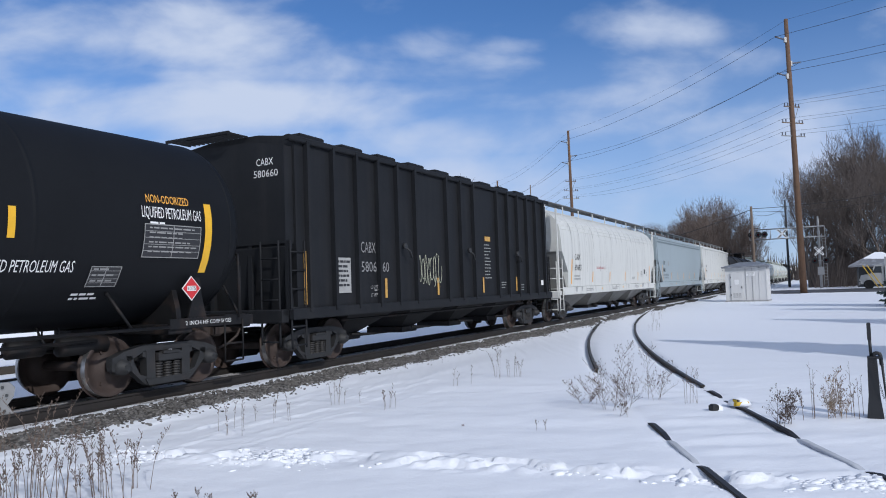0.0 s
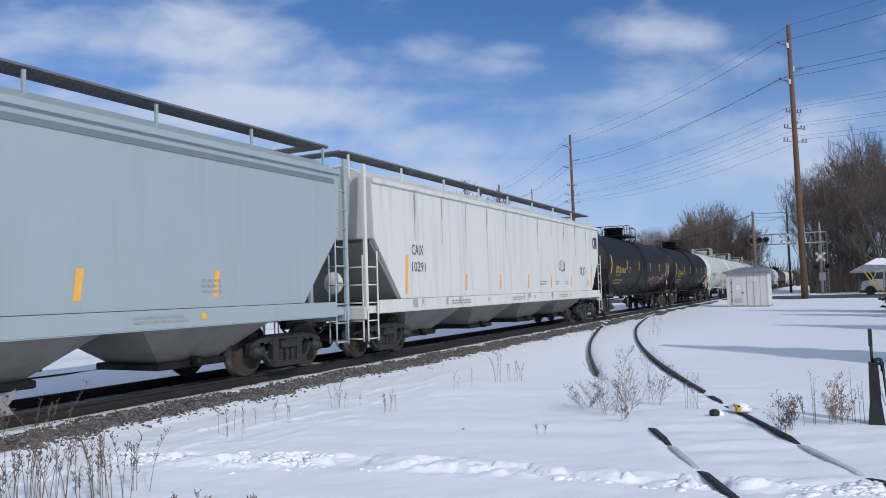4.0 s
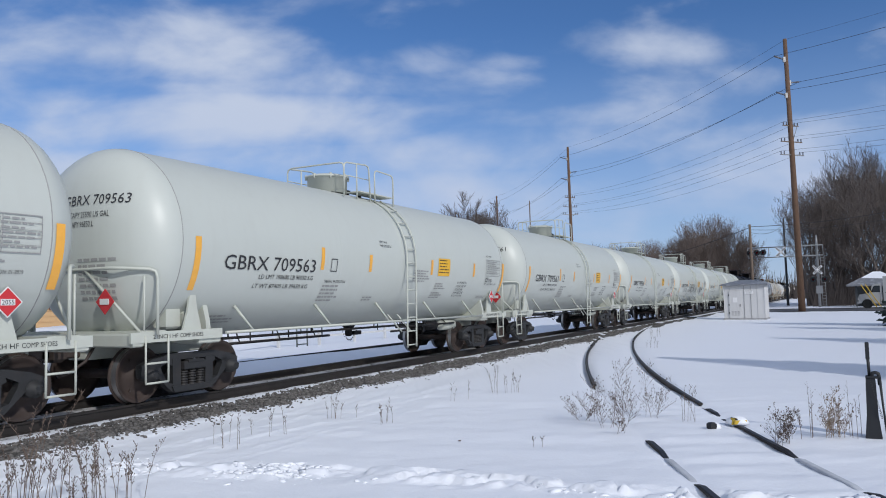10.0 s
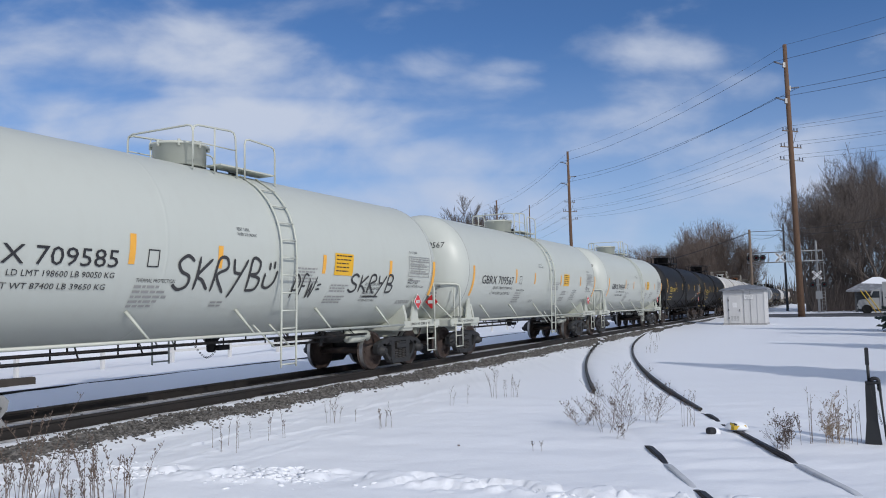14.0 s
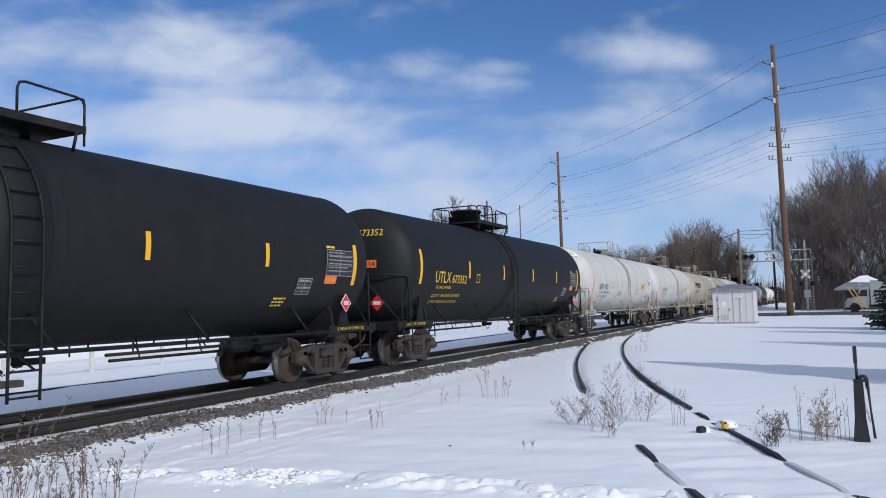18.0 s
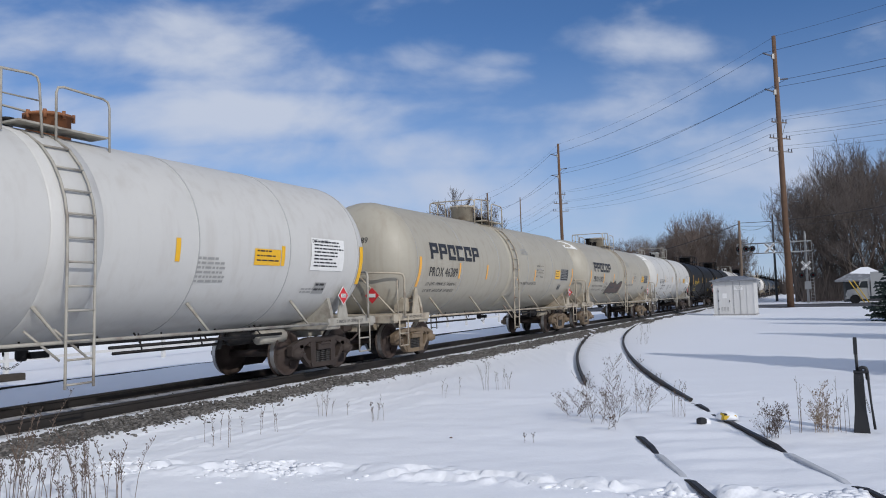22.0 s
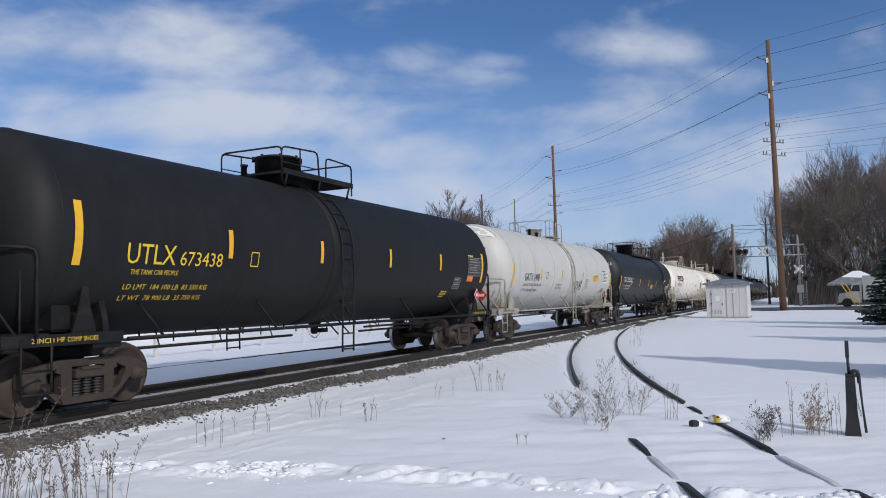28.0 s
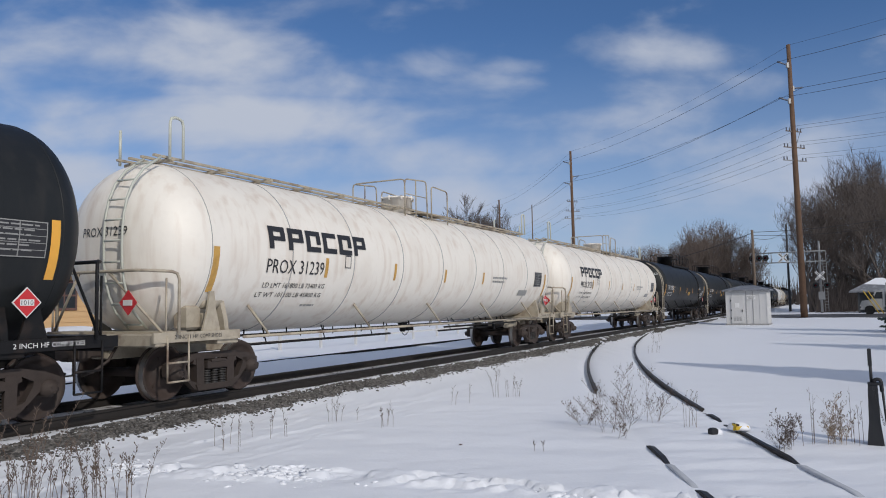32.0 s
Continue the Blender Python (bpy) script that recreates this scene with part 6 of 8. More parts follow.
def utlx(number, seed, scrawls=(), s=0.0, marks=()):
    d = 0.25
    st = [(x + d, z0, z1, w) for x, z0, z1, w in ((-7.57, 2.08, 3.0, 0.13), (-4.5, 2.3, 2.8, 0.11), (-1.73, 2.31, 2.77, 0.1), (1.15, 2.31, 2.75, 0.1), (3.95, 2.31, 2.75, 0.1), (6.93, 2.0, 2.9, 0.13))]
    s += d
    return tank_car(dict(length=17.3, radius=1.57, zc=2.58, head=1.1, truck_in=1.9, paint=BLACK_PAINT, fittings=BLACK_PARTS, trucks="rust", ink=INK_YELLOW, small_ink=INK_YELLOW, stripe_paint=YELLOW,
                         label="black tank car with yellow stencils and caged top platform", stripes=st, seams=3, seam_step=0.004, band=-0.85 + d,
                         texts=[("1114", 5.9 + d, 2.06, 0.1, 0.3), ("UTLX", -6.72 + d, 2.14, 0.31, 0.96), (number, -5.66 + d, 2.14, 0.23, 0.97), ("LD LMT  184 100 LB  83 550 KG", -6.65 + d, 1.72, 0.09, 1.75), ("LT WT  78 900 LB  35 750 KG", -6.65 + d, 1.52, 0.09, 1.7),
                                ("THE TANK CAR PEOPLE", -6.6 + d, 1.97, 0.08, 0.95)],
                         end_texts=[("UTLX " + number, 0.45, 3.35, 0.17, 1.3)], end_bars=[(0.3, 3.2, 0.7, 5, 0.1)], end_tag="1114",
                         bars=[(4.4 + d, 1.7, 0.5, 3, 0.08), (5.85 + d, 2.82, 0.4, 1, 0.09)],
                         panels=[(5.85 + d, 2.2, 1.0, 0.54, INK_BLACK, 6), (5.85 + d, 2.02, 0.42, 0.17, PANEL_ORANGE, 0), (4.97 + d, 1.78, 0.45, 0.34, INK_BLACK, 2)],
                         plate_x=-3.95 + d, plate_z=2.1, platform=(-2.1 + s, 0.6 + s), dome_x=-1.2 + s, dome_r=0.5, dome_h=0.46, box_platform=True, rail_h=0.66, ladder_x=-0.85 + s, placard="1114",
                         placard_x=6.72 + d, rail_z=1.02, seed=seed, scrawl=scrawls, hand=marks, end_rail=2.3, valves=((0.2 + d, 0.0, 0.08, 0.2), (-2.2 + d, 0.1, 0.06, 0.15))))


def white_tank(number, seed, scrawls=(), dome=None, extra=(), manway=0.62, marks=()):
    st = [(-7.3, 1.85, 2.7, 0.13), (-4.23, 2.2, 2.65, 0.1), (-1.53, 2.2, 2.6, 0.1), (1.75, 2.2, 2.58, 0.1), (4.4, 2.2, 2.58, 0.1), (7.15, 1.85, 2.7, 0.13)]
    return tank_car(shifted(dict(length=17.1, head=1.32, dep=0.86, round=0.78, radius=1.58, zc=2.58, paint=WHITE_TANK, fittings=GRIMY_PARTS, trucks="rust", ink=INK_BLACK, small_ink=INK_GREY, stripe_paint=YELLOW,
                         label="weathered white tank car with yellow reflectors", stripes=st, seams=0, dark_seams=5, ring_paint=WASH_GRIME, end_panel=number == "1492", band=-0.07, frost=number in ("1453", "1498", "1520"),
                         texts=[("GATX " + number, -6.15 if number == "1498" else -6.28, 2.12, 0.28, 1.66), ("LD LMT 190200 LBS 86300 KGS", -6.1, 1.92, 0.1, 2.0), ("LT WT 72800 LBS 33000 KGS", -6.15, 1.7, 0.1, 1.9), ("NO VACUUM", -2.1, 1.95, 0.085, 0.6), ("RELIEF DEVICE", -2.15, 1.82, 0.085, 0.75), ("DOT 111A100W1", 5.33, 2.7, 0.075, 0.6)],
                         end_texts=[("GATX " + number, 0.3, 3.1, 0.17, 1.15)],
                         bars=[(2.2, 2.3, 0.7, 6, 0.08), (5.2, 1.75, 0.8, 2, 0.07)],
                         panels=[(3.58, 2.2, 0.74, 0.3, YELLOW, 3), (5.29, 2.14, 1.17, 0.66, PANEL_WHITE, 8), (5.6, 1.62, 0.4, 0.26, INK_GREY, 2)] + list(extra),
                         plate_x=-4.0 + 0.35, plate_z=2.15, platform=(-1.25, 1.07), dome_x=manway, dome_r=0.32, dome_h=0.38, ladder_x=-0.07, rail_h=0.62, placard="2055", placard_x=6.8,
                         rail_z=1.04, seed=seed, scrawl=scrawls, hand=marks, end_rail=2.15, dome_paint=dome or WHITE_TANK, valves=((-0.3, 0.0, 0.1, 0.2), (-0.65, -0.2, 0.07, 0.15), (0.05, 0.15, 0.07, 0.22), (-1.0, 0.0, 0.06, 0.28))), 0.2))


def cream_tank(number, seed, scrawls=(), dome=0.3, mural=None):
    st = [(-6.95, 1.8, 2.6, 0.13), (-4.5, 2.05, 2.5, 0.1), (-2.47, 2.05, 2.5, 0.1), (0.3, 2.05, 2.45, 0.1), (2.08, 2.05, 2.45, 0.1), (6.8, 1.85, 2.6, 0.13)]
    words = [("IF YOU", -4.15, 1.95, 0.11, 0.55), ("CANT", -4.15, 1.78, 0.11, 0.45), ("RIDE...", -4.2, 1.6, 0.1, 0.5), ("PAINT!", -0.2, 1.98, 0.12, 0.7)] if mural else []
    return tank_car(shifted(dict(length=16.8, head=1.38, dep=0.95, round=0.8, mural=mural, radius=1.55, zc=2.56, paint=CREAM, fittings=CREAM_PARTS, trucks="cream", ink=INK_BLACK, small_ink=INK_GREY, stripe_paint=ORANGE,
                         label="grimy cream tank car with heavy dark owner's mark", stripes=st, seams=0, dark_seams=4, band=-0.13, frost=number == "43021",
                         texts=[("PROX " + number, -6.4, 2.1, 0.25, 1.75), ("LD LMT 198900 LB  90200 KG", -6.45, 1.84, 0.09, 1.9), ("LT WT  64100 LB  29100 KG", -6.45, 1.64, 0.09, 1.85), ("NO VACUUM RELIEF DEVICE", 0.45, 1.9, 0.1, 1.9), ("INTERIOR  COATING", 2.2, 2.58, 0.05, 0.76), ("PRD          02-2018", 2.2, 2.42, 0.05, 0.76), ("EXTERIOR  COATING", 2.2, 2.34, 0.05, 0.76), ("PRC          02-2018", 2.2, 2.18, 0.05, 0.76)] + words,
                         end_texts=[("PROX " + number, 0.45, 2.95, 0.15, 1.05)], logo=(-6.36, 2.57, 3.32, 0.44),
                         bars=[(0.78, 3.2, 0.75, 4, 0.06), (2.2, 2.5, 0.76, 1, 0.06), (2.2, 2.26, 0.76, 1, 0.06)],
                         panels=[(4.48, 2.15, 0.6, 0.34, YELLOW, 3), (5.23, 2.1, 0.95, 0.45, INK_BLACK, 6), (5.1, 1.7, 0.35, 0.22, INK_BLACK, 1)],
                         platform=(-1.7, 0.72), dome_x=dome, dome_r=0.38, dome_h=0.52, ladder_x=-0.13, placard="2055", placard_x=6.7, rail_z=1.04, seed=seed, scrawl=scrawls, end_rail=2.15,
                         rail_h=0.62, valves=((-1.6, 0.0, 0.11, 0.36), (-0.9, -0.2, 0.07, 0.2), (-0.6, 0.15, 0.07, 0.25), (-0.35, 0.0, 0.09, 0.2)) if dome > 0 else ((0.0, -0.2, 0.06, 0.2), (0.25, 0.15, 0.07, 0.22), (0.55, 0.0, 0.13, 0.24), (-0.2, 0.1, 0.06, 0.14))), 0.1))


def charcoal_tank(number, seed, letters="TILX "):
    st = [(-8.75, 1.8, 2.6, 0.13), (-5.95, 2.1, 2.5, 0.12), (-3.4, 2.08, 2.48, 0.12), (-0.5, 2.08, 2.46, 0.12), (2.12, 2.08, 2.46, 0.12), (5.0, 2.08, 2.46, 0.12), (8.28, 1.9, 2.7, 0.13)]
    return tank_car(dict(length=19.6, head=1.4, radius=1.6, zc=2.6, truck_in=2.1, paint=CHARCOAL, fittings=BLACK_PARTS, trucks="rust", ink=INK_WHITE, small_ink=INK_WHITE, stripe_paint=ORANGE,
                         label="long charcoal tank car with white stencils", stripes=st, seams=6, seam_step=0.006,
                         texts=[(letters + number, -8.0, 2.28, 0.26, 1.9), ("LD LMT 189200 LB 85800 KG", -8.1, 2.02, 0.085, 1.9), ("LT WT 97000 LB 44000 KG", -7.8, 1.85, 0.085, 1.6)],
                         end_texts=[(letters + number, 0.1, 3.2, 0.15, 1.2)],
                         bars=[(5.15, 2.55, 0.9, 2, 0.09), (6.0, 2.1, 1.2, 3, 0.09), (7.0, 2.3, 0.5, 4, 0.09), (6.8, 1.75, 0.7, 2, 0.08)],
                         panels=[(0.3, 1.92, 0.72, 0.26, YELLOW, 3), (7.4, 2.2, 0.75, 0.45, INK_BLACK, 6)],
                         plate_x=-5.75, plate_z=2.2, platform=(-1.4, 5.44), dome_x=-0.18, dome_r=0.52, dome_h=0.5, box_platform=True, deck_drop=-0.22, rail_h=0.74, ladder_x=4.55, placard="1010",
                         placard_x=8.0, rail_z=1.02, seed=seed, end_rail=2.2, rail_gap=0.8))


def long_white_tank(number, seed):
    st = [(-8.6, 1.75, 2.55, 0.14), (-5.45, 2.1, 2.5, 0.1), (-2.69, 2.1, 2.5, 0.1), (-0.03, 2.1, 2.45, 0.1), (2.49, 2.1, 2.45, 0.1), (8.0, 1.75, 2.55, 0.13)]
    car = tank_car(shifted(dict(length=19.9, head=1.45, dep=1.0, round=0.8, radius=1.52, zc=2.56, paint=OLD_WHITE, fittings=CREAM_PARTS, trucks="rust", ink=INK_BLACK, small_ink=INK_GREY, stripe_paint=FADED_ORANGE,
                        label="long white tank car with rust streaks and dark owner's mark", stripes=st, seams=0, dark_seams=7,
                        texts=[("PROX " + number, -7.3, 2.15, 0.26, 1.75), ("LD LMT 161800 LB 73400 KG", -7.3, 1.86, 0.1, 1.9), ("LT WT 101100 LB 45800 KG", -7.4, 1.66, 0.1, 2.0)],
                        end_texts=[("PROX " + number, 0.4, 2.72, 0.15, 1.0)], logo=(-7.26, 2.6, 3.35, 0.43),
                        bars=[(3.2, 2.35, 1.4, 2, 0.12), (-5.9, 1.48, 0.5, 1, 0.1)],
                        panels=[(6.9, 2.1, 0.7, 0.5, INK_BLACK, 6), (5.6, 1.75, 0.8, 0.2, INK_GREY, 0)],
                        plate_x=-4.8, plate_z=2.25, platform=(-1.0, 1.5), dome_x=0.0, dome_r=0.42, dome_h=0.46, dome_paint=OLD_WHITE, rail_h=0.78, ladder_x=30.0, placard="1010", placard_x=8.3, rail_z=1.0, seed=seed, end_rail=2.1), 0.2))
    # a walk along the crown and a ladder up the near end
    wk = Form()
    for y in (-0.45, -0.15, 0.15, 0.45):
        wk.box((0, y, 4.16), (17.6, 0.06, 0.04))
    for k in range(14):
        wk.box((-8.5 + 17.0 * k / 13, 0, 4.11), (0.06, 1.2, 0.05))
    part("crown_walk", wk, CREAM_PARTS, car, "plank walk along the tank's crown")
    for sg in (-1, 1):
        part("walk_hoop", bent([(sg * 8.6, -0.62, 4.1), (sg * 8.6, -0.62, 4.85), (sg * 8.6 - sg * 0.3, -0.62, 4.85), (sg * 8.6 - sg * 0.3, -0.62, 4.1)], 0.028), PALE_PARTS, car)
        part("walk_hoop", bent([(sg * 8.6, 0.62, 4.1), (sg * 8.6, 0.62, 4.75)], 0.028), PALE_PARTS, car)

        def head_x(z):
            rr = min(abs(z - 2.56) / 1.52, 0.98)
            return -(19.9 / 2 - 1.45) - 1.0 * math.sin(math.acos(rr ** (1 / 0.8))) - 0.1
        part("end_ladder", ladder_form(0, 0.45 * sg, 1.2, 4.1, 0.42, 0.018, 0.34, "y", lambda z, s_=sg: -s_ * head_x(z)), PALE_PARTS, car)
    return car


def lpg(seed, label="black liquefied gas tank car with white stencils"):
    st = [(-8.4, 1.9, 2.7, 0.13), (-5.0, 2.3, 2.7, 0.1), (-1.6, 2.3, 2.7, 0.1), (1.8, 2.3, 2.7, 0.1), (5.0, 2.3, 2.7, 0.1), (8.35, 1.85, 3.0, 0.15)]
    return tank_car(dict(length=19.9, radius=1.6, zc=2.64, paint=DEEP_BLACK if seed == 1 else BLACK_PAINT, fittings=BLACK_PARTS, trucks="dark", ink=INK_WHITE, small_ink=INK_WHITE, stripe_paint=YELLOW,
                         label=label, stripes=st, seams=4, texts=[("LIQUIFIED PETROLEUM GAS", 7.0, 2.7, 0.17, 1.18), ("LIQUIFIED PETROLEUM GAS", 4.5, 1.85, 0.17, 1.47)],
                         bars=[(7.15, 2.64, 0.4, 1, 0.06), (6.1, 1.5, 0.5, 2, 0.08)],
                         panels=[(7.05, 2.1, 1.12, 0.5, INK_BLACK, 6), (6.25, 1.62, 0.5, 0.32, INK_BLACK, 3)], plaque=("NON-ODORIZED", 7.1, 2.93, 0.13, 0.84), platform=(-1.4, 1.4), dome_x=0, dome_r=0.5, dome_h=0.5, box_platform=True, rail_h=0.7,
                         ladder_x=1.2, placard="1075", placard_x=8.1, rail_z=1.02, seed=seed, end_rail=2.2))


def hopper_stripes(x_list):
    return [(x, 1.5, 1.95, 0.12, 0.06) for x in x_list]


# the train runs at SPEED, but for a slower stretch in between
SPEED = 13.0
SLOW = ((0.0, 0.0), (4.0, 0.0), (6.0, 0.27), (11.0, 0.27), (18.0, 0.15), (23.0, 0.0), (60.0, 0.0))


def lag(t):
    """Metres by which the train has fallen behind an even run after t seconds."""
    total = 0.0
    for (t0, v0), (t1, v1) in zip(SLOW, SLOW[1:]):
        if t <= t0:
            break
        u = min(t, t1)
        vu = v0 + (v1 - v0) * (u - t0) / (t1 - t0)
        total += (v0 + vu) / 2 * (u - t0)
    return total


TRAIN = []


def couple(car, c0, length):
    """Adds a car; c0 is where its near coupler would have stood at the start of an even run at SPEED."""
    c = c0 + length / 2
    TRAIN.append((car, c - lag(c0 / SPEED - 0.35)))


couple(lpg(1), 10.8 - 19.9, 19.9)
couple(ribbed_hopper(dict(length=16.4, label="black ribbed carbon-powder hopper car, dusty",
                          stripes=[(-7.1, 1.25, 2.3, 0.12), (-4.08, 1.3, 1.75, 0.1), (-1.44, 1.3, 1.75, 0.1), (1.51, 1.3, 1.75, 0.1), (4.21, 1.3, 1.75, 0.1), (7.2, 1.3, 2.1, 0.1)],
                          texts=[("CABX", -5.11, 2.33, 0.24, 0.6, FADED_WHITE), ("5806", -5.11, 1.9, 0.23, 0.62, FADED_WHITE), ("60", -4.22, 1.9, 0.23, 0.28, FADED_WHITE), ("LD LMT", -4.75, 1.52, 0.08, 0.3, FADED_WHITE), ("LT WT", -4.75, 1.34, 0.08, 0.25, FADED_WHITE)],
                          bars=[(-4.6, 1.5, 0.4, 2, 0.09), (1.65, 2.75, 0.5, 11, 0.1), (2.9, 1.6, 0.4, 3, 0.08), (4.6, 1.5, 0.4, 3, 0.08)],
                          panels=[(-6.05, 1.45, 0.52, 0.75, PANEL_GREY, 6), (6.1, 1.6, 0.3, 0.2, YELLOW, 0), (6.6, 1.45, 0.25, 0.18, PANEL_WHITE, 0), (1.7, 2.85, 0.42, 0.14, FADED_ORANGE, 0)])), 10.8, 16.4)
couple(covered_hopper(dict(length=19.2, paint=HOPPER_WHITE, ribs=16, bays=4, label="white curved-side covered hopper car, streaked with grime",
                           cut=0.8, stripes=[(-7.6, 1.45, 2.45, 0.12, 0.08)] + hopper_stripes((-4.5, -1.55, 1.5, 4.45)) + [(7.5, 1.45, 2.3, 0.12, -0.05)],
                           texts=[("CAIX", -7.15, 2.42, 0.25, 0.75, INK_BLACK), ("69693", -7.15, 2.0, 0.24, 0.92, INK_BLACK), ("DO NOT HAMMER ON SIDE OF CAR", -3.85, 2.08, 0.1, 1.45, INK_RED)],
                           bars=[(-7.2, 1.8, 1.1, 2, 0.12), (3.1, 1.7, 0.8, 2, 0.08), (5.2, 2.0, 0.4, 4, 0.08), (6.6, 1.95, 0.3, 3, 0.08)], panels=[(5.95, 1.85, 0.32, 0.26, INK_BLACK, 0)])), 27.2, 19.2)
couple(covered_hopper(dict(length=19.4, paint=HOPPER_GREY, ribs=0, bays=4, flat=True, label="blue-grey covered hopper car with smooth sides", walk_paint=WALK_STEEL_SHADED, band=BAND_GREY, end_texts=[("CAIX", -0.5, 3.95, 0.16, 0.42), ("10482", -0.5, 3.65, 0.16, 0.5)],
                           stripes=[(-7.6, 1.45, 2.45, 0.1, 0.08)] + hopper_stripes((-4.55, -2.17, 0.26, 2.7, 5.3)),
                           texts=[("CAIX", -7.3, 2.45, 0.25, 0.55, INK_BLACK), ("10482", -7.32, 2.0, 0.24, 0.65, INK_BLACK), ("LD LMT  203 700 LBS  92 400 KGS", -7.4, 1.75, 0.08, 1.8, INK_BLACK), ("LT WT  64 300 LBS  29 100 KGS", -7.4, 1.57, 0.08, 1.8, INK_BLACK)],
                           bars=[(5.0, 1.8, 0.5, 3, 0.09)], panels=[(-5.65, 2.4, 0.26, 0.28, INK_GREY, 0)])), 46.4, 19.4)
couple(covered_hopper(dict(length=20.5, cut=1.25, far_post=False, flat=True, paint=HOPPER_WHITE, ribs=12, bays=4, label="white covered hopper car with a dark owner's mark",
                           stripes=[(-8.0, 1.45, 2.4, 0.12, 0.08)] + hopper_stripes((-4.6, -2.1, 0.4, 2.84, 5.3)) + [(8.2, 1.45, 2.4, 0.12, 0.1)],
                           texts=[("CAIX", -7.7, 2.42, 0.25, 0.6, INK_BLACK), ("10291", -7.7, 2.0, 0.24, 0.7, INK_BLACK)], bars=[(1.6, 1.75, 0.8, 2, 0.09), (3.3, 1.75, 0.5, 2, 0.09), (4.5, 1.75, 0.4, 2, 0.09), (7.5, 1.8, 0.3, 3, 0.09)],
                           logo=(8.62, 3.2, 0.66, 0.42), scrawl=((SPRAY_BLACK, 3.75, 2.3, 0.75, 0.5, 3, 0.035, 4), (SPRAY_BLACK, 6.5, 2.15, 0.8, 0.4, 3, 0.035, 6)))), 65.6, 20.5)
couple(utlx("673433", 11, (), 0.45, [(SPRAY_PINK, w_, x_ + 0.25, z_, l_, h_, 0.03) for w_, x_, z_, l_, h_ in (("h", 1.35, 1.58, 0.4, 0.36), ("zz", 1.6, 1.62, 0.5, 0.3), ("mzii", 2.15, 1.6, 0.95, 0.46), ("h", 3.2, 1.66, 0.5, 0.36), ("i", 3.75, 1.86, 0.16, 0.2), ("iizzz", 3.95, 1.62, 1.3, 0.42), ("2020", 2.7, 1.3, 1.0, 0.26))]), 86.42, 17.3)
couple(utlx("673375", 12), 104.25, 17.3)
TAGS = [(SPRAY_BLACK, "SKRYBU", -2.2, 1.82, 2.5, 0.56, 0.055), (SPRAY_BLACK, "DFW=", 0.8, 1.68, 0.95, 0.46, 0.04), (SPRAY_BLACK, "SKRYB", 2.7, 1.82, 1.9, 0.4, 0.05), (SPRAY_BLACK, "-", 3.4, 1.7, 0.7, 0.1, 0.04)]
for i, num in enumerate(("709564", "709563", "709561", "709586", "709585", "709567", "709569")):
    couple(gbrx(num, 20 + i, (), num == "709586", TAGS if num == "709585" else ()), 121.9 + 15.74 * i - 0.07, 15.46)
couple(utlx("673392", 13), 232.1, 17.3)
couple(utlx("673352", 14), 249.97, 17.3)
couple(white_tank("1453", 31, extra=((6.76, 2.88, 0.34, 0.3, PANEL_WHITE, 0),)), 267.3, 17.1)
DOME_RUST = material("rusty_dome", (0.3, 0.12, 0.05), 0.75, vary=0.4, scale=5, stain=(0.1, 0.05, 0.03), stain_amount=0.5)
couple(white_tank("1492", 32, dome=DOME_RUST), 284.3, 17.1)
couple(cream_tank("46389", 41, dome=-0.88), 301.6, 16.8)
couple(cream_tank("43021", 42, mural=(-3.5, 1.45, 3.0, 0.72)), 318.42, 16.8)
couple(white_tank("1520", 33, extra=((-3.0, 1.72, 0.55, 0.3, PANEL_GREY, 0),)), 335.0, 17.1)
couple(utlx("673339", 15), 352.1, 17.3)
couple(utlx("673438", 16), 369.8, 17.3)
couple(white_tank("1498", 34, manway=-0.4, marks=((SPRAY_BLACK, "SKRYB", -0.05, 1.78, 1.75, 0.38, 0.05), (SPRAY_BLACK, "-", 0.5, 1.66, 0.7, 0.1, 0.04))), 387.1, 17.0)
couple(charcoal_tank("302553", 51), 404.35, 19.6)
couple(long_white_tank("31239", 61), 423.9, 19.9)
couple(long_white_tank("31231", 62), 443.8, 19.9)
c_next = 463.9
for i, kind in enumerate("TTTUULUGPULTU"):
    far_car = {"T": lambda: charcoal_tank("30255" + str(i), 70 + i), "U": lambda: utlx("67344" + str(i), 70 + i), "L": lambda: lpg(70 + i), "G": lambda: white_tank("151" + str(i), 70 + i), "P": lambda: cream_tank("4302" + str(i), 70 + i)}[kind]()
    ln = {"T": 19.9, "U": 17.8, "L": 19.9, "G": 17.1, "P": 17.0}[kind]
    couple(far_car, c_next, ln)
    c_next += ln


# ---- surroundings: materials ----
POLE_WOOD = material("creosoted_pole_wood", (0.13, 0.075, 0.045), 0.85, vary=0.35, scale=3, streak=0.5, stain=(0.06, 0.04, 0.03), bump=0.5, bump_scale=25)
GREY_WOOD = material("weathered_pole_wood", (0.16, 0.12, 0.09), 0.85, vary=0.35, scale=3, streak=0.5, bump=0.5, bump_scale=25)
DARK_METAL = material("dark_galvanised_metal", (0.06, 0.065, 0.07), 0.5, 0.4, vary=0.2)
GALV = material("galvanised_steel", (0.27, 0.275, 0.28), 0.45, 0.6, vary=0.15, scale=6)
INSULATOR = material("grey_insulator", (0.1, 0.11, 0.14), 0.35, vary=0.1)
WIRE = material("black_line_wire", (0.03, 0.03, 0.033), 0.5, vary=0.1)
SHED_PAINT = material("white_sheet_metal", (0.56, 0.56, 0.56), 0.5, vary=0.08, scale=2, dark=0.8, streak=0.15, stain=(0.35, 0.34, 0.32))
